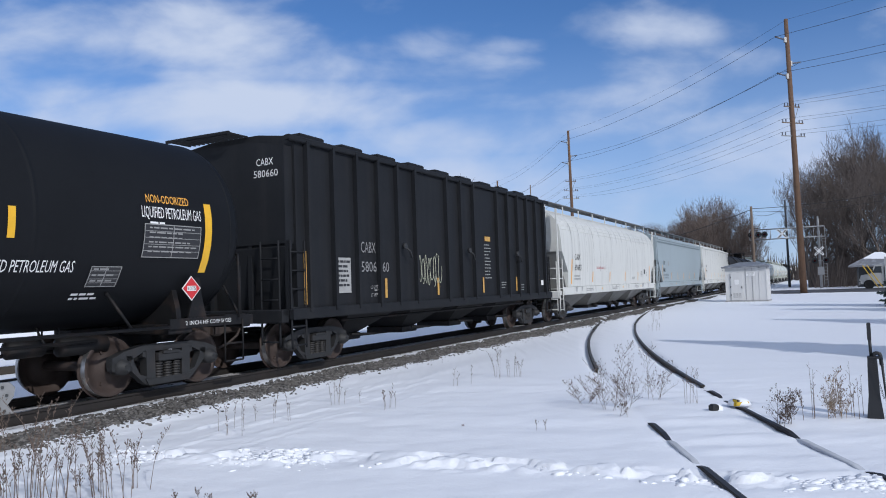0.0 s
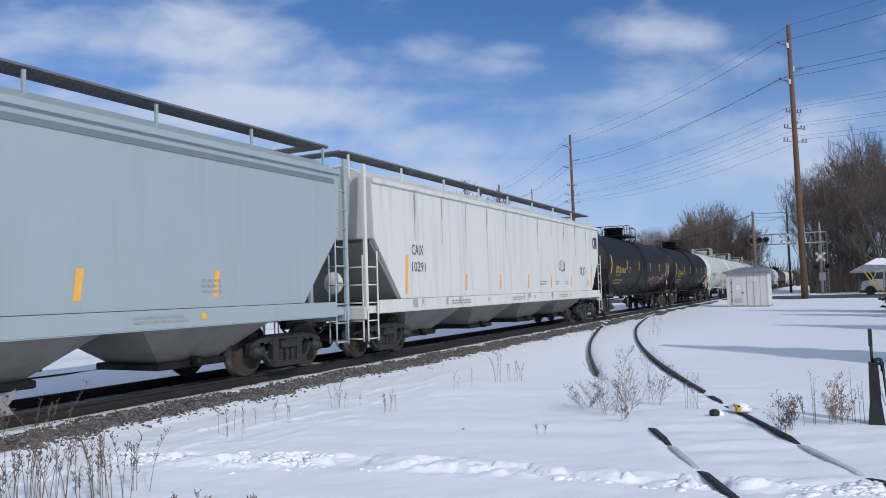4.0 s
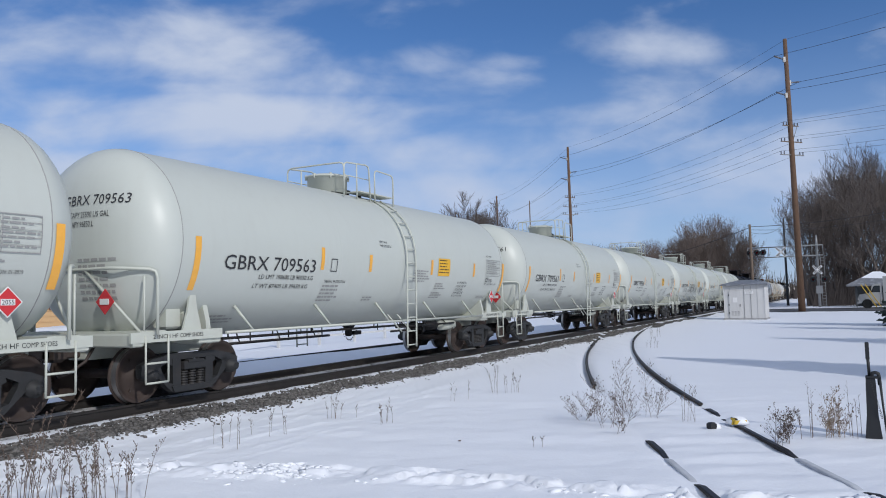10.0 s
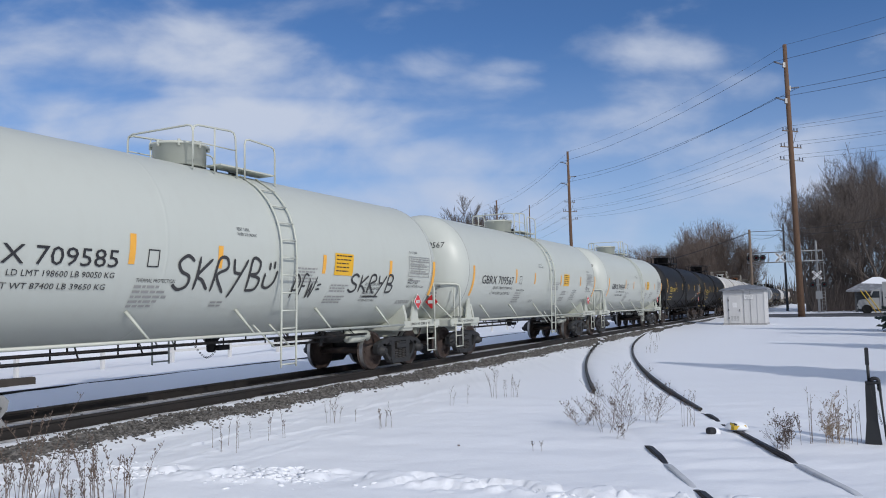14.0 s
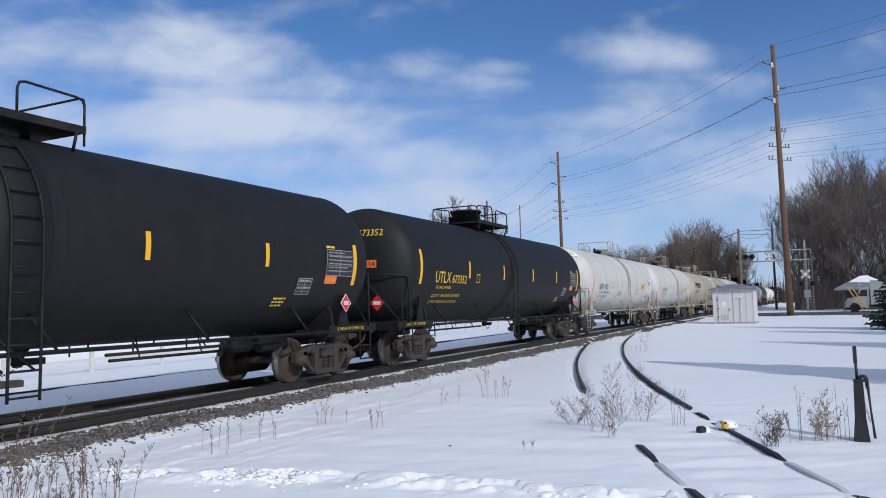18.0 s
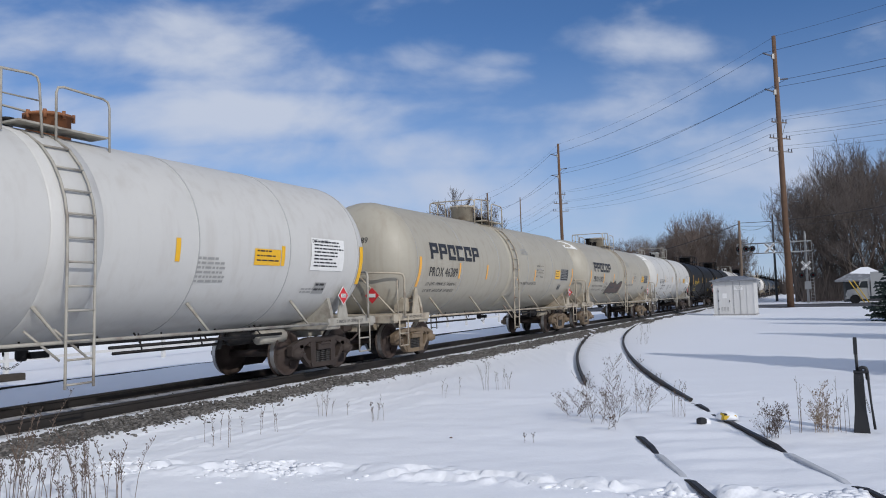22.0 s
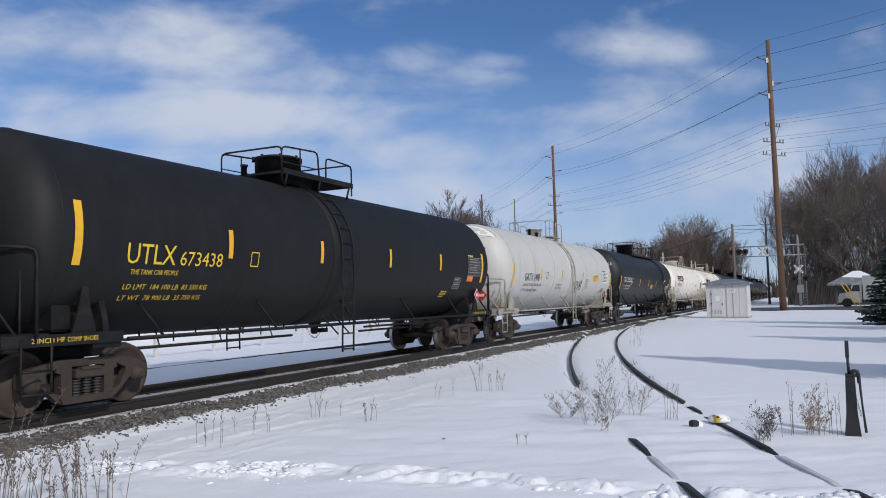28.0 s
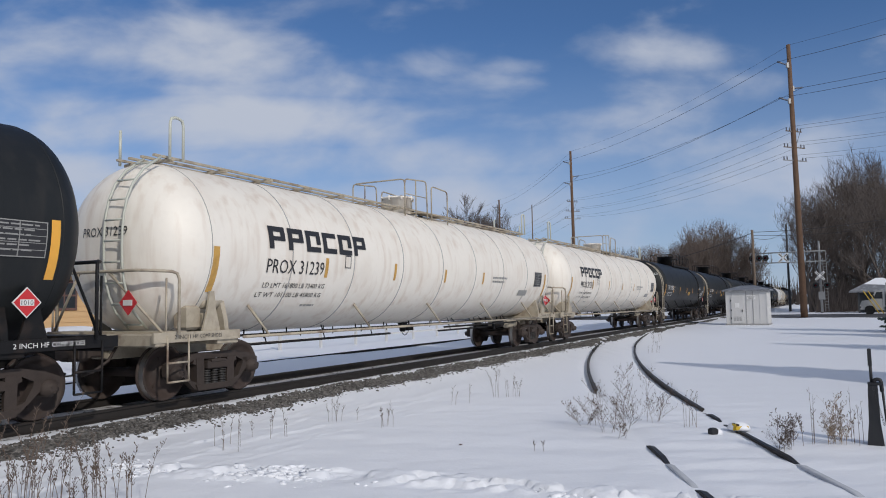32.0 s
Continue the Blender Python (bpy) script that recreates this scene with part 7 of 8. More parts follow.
# darker copy of the sheet metal: shadow at seams and louvres put into the colour
SHED_SHADED_TRIM = material("shadowed_seam_metal", (0.30, 0.30, 0.30), 0.5, vary=0.1)
SHED_ROOF = material("grey_roof_metal", (0.17, 0.18, 0.2), 0.55, vary=0.25, scale=3, stain=(0.6, 0.62, 0.66), stain_amount=0.35, stain_scale=2)
ASPHALT = material("wet_asphalt", (0.05, 0.05, 0.053), 0.7, vary=0.35, scale=0.5, stain=(0.35, 0.36, 0.38), stain_amount=0.3, stain_scale=0.3, bump=0.4)
SIGN_WHITE = material("white_sign_sheeting", (0.72, 0.72, 0.72), 0.5, vary=0.08)
LAMP_BLACK = material("black_signal_hood", (0.015, 0.015, 0.017), 0.5, vary=0.1)
LENS_RED = material("dark_red_signal_lens", (0.12, 0.01, 0.012), 0.25, vary=0.1)
GATE_RED = material("red_gate_sheeting", (0.5, 0.05, 0.05), 0.5, vary=0.1)
BARK = material("grey_brown_bark", (0.11, 0.09, 0.078), 0.9, vary=0.4, scale=4, bump=0.5)
TWIG = material("bare_twigs", (0.12, 0.098, 0.086), 0.9, vary=0.4, scale=2)
TWIG_RED = material("reddish_bare_twigs", (0.145, 0.112, 0.094), 0.9, vary=0.4, scale=1.5)
NEEDLES = material("dark_spruce_needles", (0.028, 0.045, 0.036), 0.7, vary=0.45, scale=3, dark=0.4)
STALK = material("dry_weed_stalks", (0.15, 0.108, 0.08), 0.85, vary=0.4, scale=9)
SEED = material("dark_seed_heads", (0.095, 0.07, 0.058), 0.9, vary=0.4, scale=9)
TAN_STALK = material("tan_grass_stalks", (0.30, 0.22, 0.14), 0.85, vary=0.3, scale=9)
SWITCH_BLACK = material("black_switch_iron", (0.012, 0.013, 0.016), 0.55, vary=0.3, scale=6, bump=0.2)
CLAMP_YELLOW = material("yellow_painted_iron", (0.62, 0.42, 0.03), 0.55, vary=0.3, scale=12, stain=(0.1, 0.07, 0.04), stain_amount=0.3)
TAN_SIDING = material("tan_house_siding", (0.52, 0.34, 0.17), 0.7, vary=0.1, scale=1.0, dark=0.8)
BROWN_ROOF = material("brown_shingles", (0.09, 0.06, 0.05), 0.85, vary=0.35, scale=5, bump=0.5)
BROWN_TRIM = material("brown_window_trim", (0.10, 0.045, 0.035), 0.6, vary=0.2)
DARK_GLASS = material("dark_window_glass", (0.02, 0.025, 0.03), 0.08, vary=0.05)
FENCE_WHITE = material("white_fence_paint", (0.6, 0.6, 0.6), 0.6, vary=0.2, scale=4, dark=0.7)
# the truck's white, set to a mid grey value
VAN_WHITE = material("dull_white_vehicle_paint", (0.36, 0.37, 0.38), 0.35, vary=0.12, scale=2)
TYRE = material("black_tyre_rubber", (0.015, 0.015, 0.016), 0.85, vary=0.2)
RIM = material("dull_wheel_rim", (0.3, 0.3, 0.31), 0.45, 0.5, vary=0.2)


def ground_at(x, y):
    return float(ground_height(np.array(x), np.array(y), False))


# ---- signal shed by the track ----
def signal_shed():
    w, d, h = 2.85, 2.3, 2.5
    car = thing("signal_shed", "white sheet-metal signal shed with a low hipped roof", "shed", at=pose(22.2, 55.06, -0.33, 0, 0, -29))
    # local x runs along the front, the front faces -y
    body = Form()
    body.box((0, d / 2, h / 2), (w, d, h))
    part("wall", body, SHED_PAINT, car)
    for k in range(7):
        part("panel_seam", Form().box((-w / 2 + 0.03 + (w - 0.06) * k / 6, -0.012, h / 2), (0.035, 0.03, h - 0.04)), SHED_SHADED_TRIM if k in (3, 4) else SHED_PAINT, car)
    for k in range(4):
        part("panel_seam", Form().box((w / 2 + 0.012, 0.1 + (d - 0.2) * k / 3, h / 2), (0.03, 0.035, h - 0.04)), SHED_PAINT, car)
    rf = Form()
    o = 0.22
    rf.add([(-w / 2 - o, -o, h), (w / 2 + o, -o, h), (w / 2 + o, d + o, h), (-w / 2 - o, d + o, h), (-w / 2 - o, -o, h + 0.09), (w / 2 + o, -o, h + 0.09), (w / 2 + o, d + o, h + 0.09), (-w / 2 - o, d + o, h + 0.09),
            (-0.5, d / 2, h + 0.42), (0.5, d / 2, h + 0.42)],
           [(3, 2, 1, 0), (0, 1, 5, 4), (1, 2, 6, 5), (2, 3, 7, 6), (3, 0, 4, 7), (4, 5, 9, 8), (5, 6, 9), (6, 7, 8, 9), (7, 4, 8)])
    part("roof", rf, SHED_ROOF, car, "grey metal hipped roof dusted with snow")
    door = part("door", Form().box((-0.62, -0.035, 1.12), (0.82, 0.05, 2.0), bevel=0.01), SHED_PAINT, car)
    for z in (0.5, 1.1, 1.8):
        part("hinge", Form().box((-1.05, -0.06, z), (0.06, 0.03, 0.14)), DARK_METAL, door)
    part("door_handle", Form().box((-0.28, -0.08, 1.05), (0.05, 0.05, 0.16)), DARK_METAL, door)
    for r in range(4):
        for c in range(3):
            part("louvre", Form().box((-0.82 + c * 0.2, -0.066, 0.34 + r * 0.085), (0.14, 0.02, 0.035)), SHED_SHADED_TRIM, door)
    part("notice", Form().box((-0.62, -0.066, 1.45), (0.3, 0.01, 0.36)), SIGN_WHITE, door, "white notice sheet")
    nt = part("notice", Form().box((0.35, -0.032, 2.02), (0.6, 0.02, 0.3)), SIGN_WHITE, car, "white notice sheet")
    for k in range(3):
        part("notice_line", Form().box((0.35, -0.045, 2.1 - k * 0.08), (0.5 - 0.08 * k, 0.006, 0.03)), INK_GREY, nt)
    part("footing", Form().box((0, d / 2, 0.03), (w + 0.12, d + 0.12, 0.14)), SHED_SHADED_TRIM, car)


signal_shed()


# ---- pole line and wires ----
def taper_pole(name, label, x, y, z_top, r0, r1, mat, lean=(0.0, 0.0)):
    zb = ground_at(x, y) - 0.15 if math.hypot(x, y) < 140 else GROUND_Z - 0.1
    ob = thing(name, label, "utility pole", "poles of the line", pose(x, y, zb))
    hgt = z_top - zb
    f = Form()
    f.tube([(0, 0, 0), (lean[0] * 0.5, lean[1] * 0.5, hgt * 0.5), (lean[0], lean[1], hgt)], [r0, (r0 + r1) / 2, r1], 12)
    part("shaft", f, mat, ob)
    return ob, hgt


WAY = Vector((-0.36, 0.93, 0)).normalized()  # along the wires
ACROSS = Vector((WAY.y, -WAY.x, 0))
WIRE_ENDS = {}


def big_pole(key, x, y, z_top):
    ob, hgt = taper_pole("utility_pole", "tall brown timber power pole with side-arm insulators", x, y, z_top, 0.33, 0.19, POLE_WOOD, (-0.15, 0.0))
    ends = []
    base = Vector((x, y, z_top - hgt))
    for sg, dz in ((-1, -2.1), (1, -4.4), (-1, -5.7)):
        z = hgt + dz
        a = Vector((-0.13, 0, z)) + ACROSS * sg * 0.15
        b = a + ACROSS * sg * 1.35 + Vector((0, 0, 0.22))
        part("insulator_arm", Form().tube([a, b], [0.07, 0.09], 8), INSULATOR, ob)
        part("arm_bracket", Form().box(a + ACROSS * sg * 0.12, (0.22, 0.22, 0.5)), GALV, ob)
        ends.append(base + b)
    for dz, w in ((-8.7, 1.0), (-10.3, 1.35), (-11.6, 1.5)):
        z = hgt + dz
        f = Form()
        f.tube([ACROSS * -w + Vector((-0.08, 0, z)), ACROSS * w + Vector((-0.08, 0, z))], 0.06, 4)
        arm = part("crossarm", f, GREY_WOOD if dz > -11 else GALV, ob)
        for k in (-w + 0.1, -w + 0.5, w - 0.5, w - 0.1):
            p = ACROSS * k + Vector((-0.08, 0, z))
            part("insulator", Form().tube([p, p + Vector((0, 0, 0.34))], [0.05, 0.06], 6), INSULATOR, arm)
        for k in (-w + 0.1, w - 0.1):
            ends.append(base + ACROSS * k + Vector((-0.08, 0, z + 0.34)))
    part("brace", Form().tube([ACROSS * 0.15 + Vector((-0.08, 0, hgt - 10.3)), ACROSS * 0.8 + Vector((-0.08, 0, hgt - 8.8))], 0.03, 4), DARK_METAL, ob)
    ends.append(base + Vector((0, 0, hgt)))
    WIRE_ENDS[key] = ends
    return ob


big_pole("near", 34.65, 72.2, 26.6)
big_pole("second", 22.2, 126.0, 27.4)
big_pole("third", 14.3, 184.4, 27.5)
big_pole("right", 62.0, 14.0, 26.0)
WIRE_ENDS["far"] = [p + WAY * 70 for p in WIRE_ENDS["third"]]
taper_pole("utility_pole", "short weathered timber pole", 40.3, 96.9, 10.6, 0.2, 0.15, GREY_WOOD)
taper_pole("utility_pole", "dark slender steel pole", 52.4, 113.5, 13.0, 0.2, 0.13, DARK_METAL)
taper_pole("utility_pole", "thin distant timber pole", 18.0, 148.9, 21.4, 0.16, 0.1, GREY_WOOD)


def sagging(a, b, sag, r, name="overhead_wire"):
    pts = [a.lerp(b, k / 14) - Vector((0, 0, sag * 4 * (k / 14) * (1 - k / 14))) for k in range(15)]
    thing(name, "thin black overhead wire between poles", "cable", "wires of the line", data=Form().tube(pts, r, 4, False).mesh(name, WIRE))


for a, b, sag in (("right", "near", 1.6), ("near", "second", 1.1), ("second", "third", 1.2), ("third", "far", 1.0)):
    for k, (p, q) in enumerate(zip(WIRE_ENDS[a], WIRE_ENDS[b])):
        sagging(p, q, sag * (1 + 0.1 * (k % 3)), 0.02 if k < 3 else 0.012)
# service drops between the small poles and the woods
sagging(Vector((40.3, 96.9, 10.3)), Vector((62, 92, 12.5)), 0.6, 0.045)
sagging(Vector((40.3, 96.9, 9.9)), Vector((62, 92, 11.6)), 0.8, 0.03)
sagging(Vector((40.3, 96.9, 10.2)), Vector((14, 118, 5.5)), 1.6, 0.05)
sagging(Vector((52.4, 113.5, 12.0)), Vector((40.3, 96.9, 9.6)), 0.7, 0.03)

# ---- road and level crossing ----
rd = Form()
pts = [on_track(79.5, -70, -0.25), on_track(79.5, 160, -0.25), on_track(96.5, 160, -0.25), on_track(96.5, -70, -0.25)]
rd.add([tuple(p) for p in pts] + [tuple(p - Vector((0, 0, 0.3))) for p in pts], [(0, 1, 2, 3), (4, 5, 1, 0), (6, 7, 3, 2)])
thing("road", "wide wet asphalt road crossing the track, edged with snow", "road", kind="structure", data=rd.mesh("road", ASPHALT))
bank = Form()
rngb = random.Random(9)
for s_edge in (78.9, 97.4):
    prev = None
    for k in range(60):
        la = 3.2 + k * 1.6
        w, hb = rngb.uniform(0.7, 1.2), rngb.uniform(0.05, 0.22)
        ring_ = [tuple(on_track(s_edge + w * math.cos(t) * 1.0, la, -0.36 + hb * 0.75 * math.sin(t))) for t in [math.pi * j / 6 for j in range(7)]]
        k0 = len(bank.v)
        bank.v += ring_
        if prev is not None:
            for j in range(6):
                bank.f.append((prev + j, prev + j + 1, k0 + j + 1, k0 + j))
                bank.s.append(True), bank.m.append(0)
        prev = k0
thing("ploughed_snow_banks", "low ploughed snow along the road edges", "snow", kind="structure", data=bank.mesh("ploughed_snow_banks", SNOW))


def facing(x, y, z, target=(0, 0)):
    """A pose whose -y side looks at the target."""
    return pose(x, y, z, 0, 0, math.degrees(math.atan2(target[1] - y, target[0] - x)) + 90)


def crossbuck(parent, x, y, z, size):
    for a in (45, -45):
        b = part("crossbuck_blade", Form().box((0, 0, 0), (size * 2, 0.03, size * 0.36)), SIGN_WHITE, parent, "white crossing sign blade", pose(x, y - (0.02 if a > 0 else 0.0), z, 0, a, 0))
        for k in (-0.55, 0.5):
            part("sign_bar", Form().box((k * size, -0.02, 0), (size * 0.7, 0.006, size * 0.14)), INK_BLACK, b)


def flasher(parent, x, y, z, r=0.34):
    f = Form().lathe([(0.0, r), (0.02, r), (0.03, r * 0.5), (0.1, r * 0.45), (0.12, 0.02)], "y", (x, y, z), 18)
    p = part("flasher", f, LAMP_BLACK, parent, "black round warning light")
    part("lens", Form().lathe([(-0.02, 0.001), (-0.02, r * 0.45)], "y", (x, y, z), 14), LENS_RED, p)
    part("visor", Form().lathe([(-0.28, r * 0.5), (0.0, r * 0.5)], "y", (x, y, z), 14, 0, True, True), LAMP_BLACK, p)


def crossing_signal():
    ob = thing("crossing_signal", "galvanised level crossing signal with an overhead arm", "crossing signal", at=facing(47.6, 94.4, -0.3))
    part("mast", Form().tube([(0, 0, 0), (0, 0, 8.2), (0, 0, 9.1)], [0.17, 0.14, 0.1], 12), GALV, ob)
    arm = Form()
    x0, x1 = -8.1, 0.7
    for y in (-0.3, 0.3):
        for z in (6.55, 7.85):
            arm.tube([(x0, y, z), (x1, y, z)], 0.06, 6)
    n = 7
    for k in range(n + 1):
        x = x0 + (x1 - x0) * k / n
        for y in (-0.3, 0.3):
            arm.tube([(x, y, 6.55), (x, y, 7.85)], 0.035, 5)
        arm.tube([(x, -0.3, 6.55), (x, 0.3, 6.55)], 0.03, 5)
    part("overhead_arm", arm, GALV, ob, "pale lattice arm over the road")
    for x in (-7.85, -7.0, -6.25):
        flasher(ob, x, -0.5, 7.2, 0.38)
    crossbuck(ob, -4.15, -0.45, 7.15, 0.8)
    crossbuck(ob, -0.05, -0.35, 4.7, 0.7)
    part("flasher_bar", Form().tube([(-0.8, -0.2, 3.5), (0.8, -0.2, 3.5)], 0.05, 6), GALV, ob)
    for x in (-0.6, 0.7):
        flasher(ob, x, -0.3, 3.5, 0.36)
    part("control_box", Form().box((0.05, -0.3, 2.2), (0.75, 0.4, 1.0), bevel=0.03), GALV, ob)
    part("ladder", ladder_form(0.55, 0.1, 0.2, 6.4, 0.4, 0.025, 0.4), GALV, ob)


crossing_signal()


# ---- parked truck and the small roofed stand behind it ----
def wheel_at(parent, x, y, z, r):
    tyre = part("wheel", Form().lathe([(y - 0.14, r * 0.6), (y - 0.15, r * 0.92), (y - 0.1, r), (y + 0.1, r), (y + 0.15, r * 0.92), (y + 0.14, r * 0.6)], "y", (x, 0, z), 22), TYRE, parent)
    part("rim", Form().lathe([(y - 0.12, r * 0.6), (y - 0.08, r * 0.5), (y - 0.1, r * 0.2), (y - 0.13, 0.001)], "y", (x, 0, z), 18), RIM, tyre)


def parked_truck():
    # local x: towards the truck's front; its flank faces the camera
    ob = thing("parked_truck", "white box truck with yellow striped bars, parked by the road", "truck", at=facing(47.2, 80.4, -0.3))
    cab = Form()
    prof = [(-2.1, 0.55), (-2.2, 1.15), (-2.05, 1.5), (-1.15, 1.65), (-0.75, 2.55), (0.1, 2.65), (0.1, 0.5)]
    cab.slab(prof, -1.0, 1.0)
    part("cab", cab, VAN_WHITE, ob)
    part("side_window", Form().slab([(-0.98, 1.72), (-0.66, 2.4), (-0.1, 2.42), (-0.1, 1.7)], -1.012, -1.0), DARK_GLASS, ob)
    part("windscreen", Form().add([(-1.16, -0.85, 1.68), (-1.16, 0.85, 1.68), (-0.79, 0.85, 2.48), (-0.79, -0.85, 2.48)], [(0, 1, 2, 3)]), DARK_GLASS, ob)
    part("box_body", Form().box((3.0, 0, 2.05), (5.6, 2.2, 2.7), bevel=0.04), VAN_WHITE, ob)
    part("chassis", Form().box((1.8, 0, 0.62), (7.2, 0.9, 0.22)), TYRE, ob)
    part("bumper", Form().box((-2.22, 0, 0.62), (0.14, 2.0, 0.24), bevel=0.03), RIM, ob)
    part("headlamp", Form().box((-2.2, -0.75, 1.0), (0.06, 0.28, 0.18)), PANEL_WHITE, ob)
    part("mirror", Form().box((-0.95, -1.2, 1.95), (0.08, 0.14, 0.36)), TYRE, ob)
    part("door_line", Form().box((-0.12, -1.008, 1.3), (0.02, 0.012, 1.4)), TYRE, ob)
    for x, y in ((-1.35, -0.95), (-1.35, 0.95), (3.9, -0.95), (3.9, 0.95)):
        wheel_at(ob, x, y, 0.5, 0.5)
    for k in range(2):
        part("yellow_bar", Form().tube([(-1.85 + 0.42 * k, -1.35, 2.55), (-0.5 + 0.42 * k, -1.35, 0.15)], 0.05, 6), CLAMP_YELLOW, ob, "slanting yellow bar")


parked_truck()


def roofed_stand():
    ob = thing("roofed_stand", "small open stand with a snow-covered pyramid roof", "shelter", at=facing(53.5, 92.0, -0.3))
    for x, y in ((-2.2, -1.9), (2.2, -1.9), (2.2, 1.9), (-2.2, 1.9)):
        part("post", Form().box((x, y, 1.3), (0.2, 0.2, 2.6)), DARK_METAL, ob)
    rf = Form()
    rf.add([(-3.2, -2.6, 2.5), (3.2, -2.6, 2.5), (3.2, 2.6, 2.5), (-3.2, 2.6, 2.5), (-3.2, -2.6, 2.68), (3.2, -2.6, 2.68), (3.2, 2.6, 2.68), (-3.2, 2.6, 2.68), (-0.4, 0, 4.2), (0.6, 0, 4.2)],
           [(3, 2, 1, 0), (0, 1, 5, 4), (1, 2, 6, 5), (2, 3, 7, 6), (3, 0, 4, 7), (4, 5, 9, 8), (5, 6, 9), (6, 7, 8, 9), (7, 4, 8)])
    part("roof", rf, SHED_ROOF, ob)
    sn = Form()
    sn.add([(-1.6, -1.25, 3.5), (2.3, -1.7, 3.25), (2.3, 1.7, 3.25), (-1.6, 1.25, 3.5), (-0.3, 0, 4.25), (0.5, 0, 4.25)], [(0, 1, 5, 4), (1, 2, 5), (2, 3, 4, 5), (3, 0, 4)])
    part("roof_snow", sn, SNOW, ob, "snow lying on the roof")
    part("back_wall", Form().box((0, 1.85, 1.2), (4.2, 0.12, 2.4)), DARK_METAL, ob)


roofed_stand()


# ---- trees ----
def bare_tree(seed, height, spread, twig_r=0.012, density=1.0, lean=0.0):
    """A tapered trunk with limbs, and a crown of fine twigs. Two meshes."""
    rng = random.Random(seed)
    wood, fine = Form(), Form()

    def grow(p, d, length, r, level):
        n = 3
        pts, rs = [p], [r]
        q, dd = p, d
        for k in range(n):
            dd = (dd + Vector((rng.uniform(-1, 1), rng.uniform(-1, 1), rng.uniform(-0.3, 0.8))) * (0.13 + 0.05 * level)).normalized()
            q = q + dd * length / n
            pts.append(q)
            rs.append(r * (1 - 0.5 * (k + 1) / n))
        (wood if level < 3 else fine).tube(pts, rs, 6 if level == 0 else (4 if level < 3 else 3), level == 0, 0, level < 2)
        if level >= 5 or r < twig_r * 0.8:
            return
        kids = (rng.randint(5, 7), rng.randint(4, 5), rng.randint(4, 5), rng.randint(3, 5), rng.randint(2, 4))[level]
        kids = max(2, round(kids * density))
        for c in range(kids):
            t = 0.35 + 0.65 * (c + rng.random()) / kids if level else 0.3 + 0.7 * (c + rng.random()) / kids
            i = min(int(t * n), n - 1)
            base = pts[i].lerp(pts[i + 1], t * n - i)
            a = rng.uniform(0, 6.28)
            side = Vector((math.cos(a), math.sin(a), rng.uniform(0.1, 0.9)))
            nd = (dd * rng.uniform(0.45, 0.9) + side.normalized() * spread).normalized()
            grow(base, nd, length * rng.uniform(0.5, 0.75), max(rs[i] * rng.uniform(0.42, 0.6), twig_r), level + 1)
        grow(q, dd, length * 0.6, max(rs[-1] * 0.9, twig_r), level + 1)

    grow(Vector((0, 0, -0.2)), Vector((lean, 0, 1)).normalized(), height * 0.42, height * 0.017, 0)
    top = max(v[2] for v in fine.v) if fine.v else height
    k = height / top
    for f in (wood, fine):
        f.v = [(x * k, y * k, z * k) for x, y, z in f.v]
    return wood, fine


TREES = [bare_tree(s, 10.0, sp, 0.008, dn) for s, sp, dn in ((1, 0.7, 0.85), (5, 0.6, 0.85), (9, 0.75, 0.85), (13, 0.65, 0.8))]
TREES += [bare_tree(21, 10.0, 0.6, 0.012, 1.0)]
TREE_MESH = [(w.mesh("trunk", BARK), f.mesh("crown", TWIG), f.mesh("crown", TWIG_RED)) for w, f in TREES]


def plant_tree(kind, x, y, height, turn, reddish=False, name="bare_tree", label="leafless deciduous tree with fine grey-brown twigs"):
    z = ground_at(x, y)
    ob = thing(name, label, "tree", "trees at the edge", pose(x, y, z, 0, 0, turn))
    k = height / 10.0
    for nm, me in (("trunk", TREE_MESH[kind][0]), ("crown", TREE_MESH[kind][2 if reddish else 1])):
        p = part(nm, me, None, ob)
        p.scale = (k, k, k)
    return ob


rngt = random.Random(77)
# woods behind the crossing
for i in range(24):
    bx = 0.482 + 0.21 * (i % 12) / 11 + rngt.uniform(-0.012, 0.012)
    dist = (118, 140)[i // 12] + rngt.uniform(-8, 10)
    y = dist / math.sqrt(1 + bx * bx)
    h = (17.5 + 6 * min(1.0, max(0.0, bx - 0.48) / 0.06)) * rngt.uniform(0.85, 1.08)
    plant_tree(i % 4, bx * y, y, h * dist / 130, rngt.uniform(0, 360))
# brown thicket beyond the track
for i in range(36):
    bx = 0.19 + 0.215 * (i % 12) / 11 + rngt.uniform(-0.008, 0.008)
    dist = (162, 176, 190)[i // 12] + rngt.uniform(-7, 7)
    y = dist / math.sqrt(1 + bx * bx)
    peak = 0.78 + 0.27 * math.exp(-((bx - 0.36) / 0.05) ** 2)
    plant_tree((i * 3) % 4, bx * y, y, 18.8 * peak * rngt.uniform(0.85, 1.05) * dist / 175, rngt.uniform(0, 360), True, "thicket_tree", "dense reddish-brown leafless thicket tree")
br = Form()
for i in range(7000):
    bx = 0.16 + 0.25 * rngt.random()
    dist = rngt.uniform(158, 196)
    y = dist / math.sqrt(1 + bx * bx)
    h = (8.0 + 4.5 * math.exp(-((bx - 0.345) / 0.055) ** 2)) * rngt.uniform(0.4, 1.1)
    x0 = bx * y
    br.tube([(x0, y, -0.4), (x0 + rngt.uniform(-1.2, 1.2), y, h * 0.55), (x0 + rngt.uniform(-3.2, 3.2), y, h)], [0.07, 0.04, 0.015], 3, False)
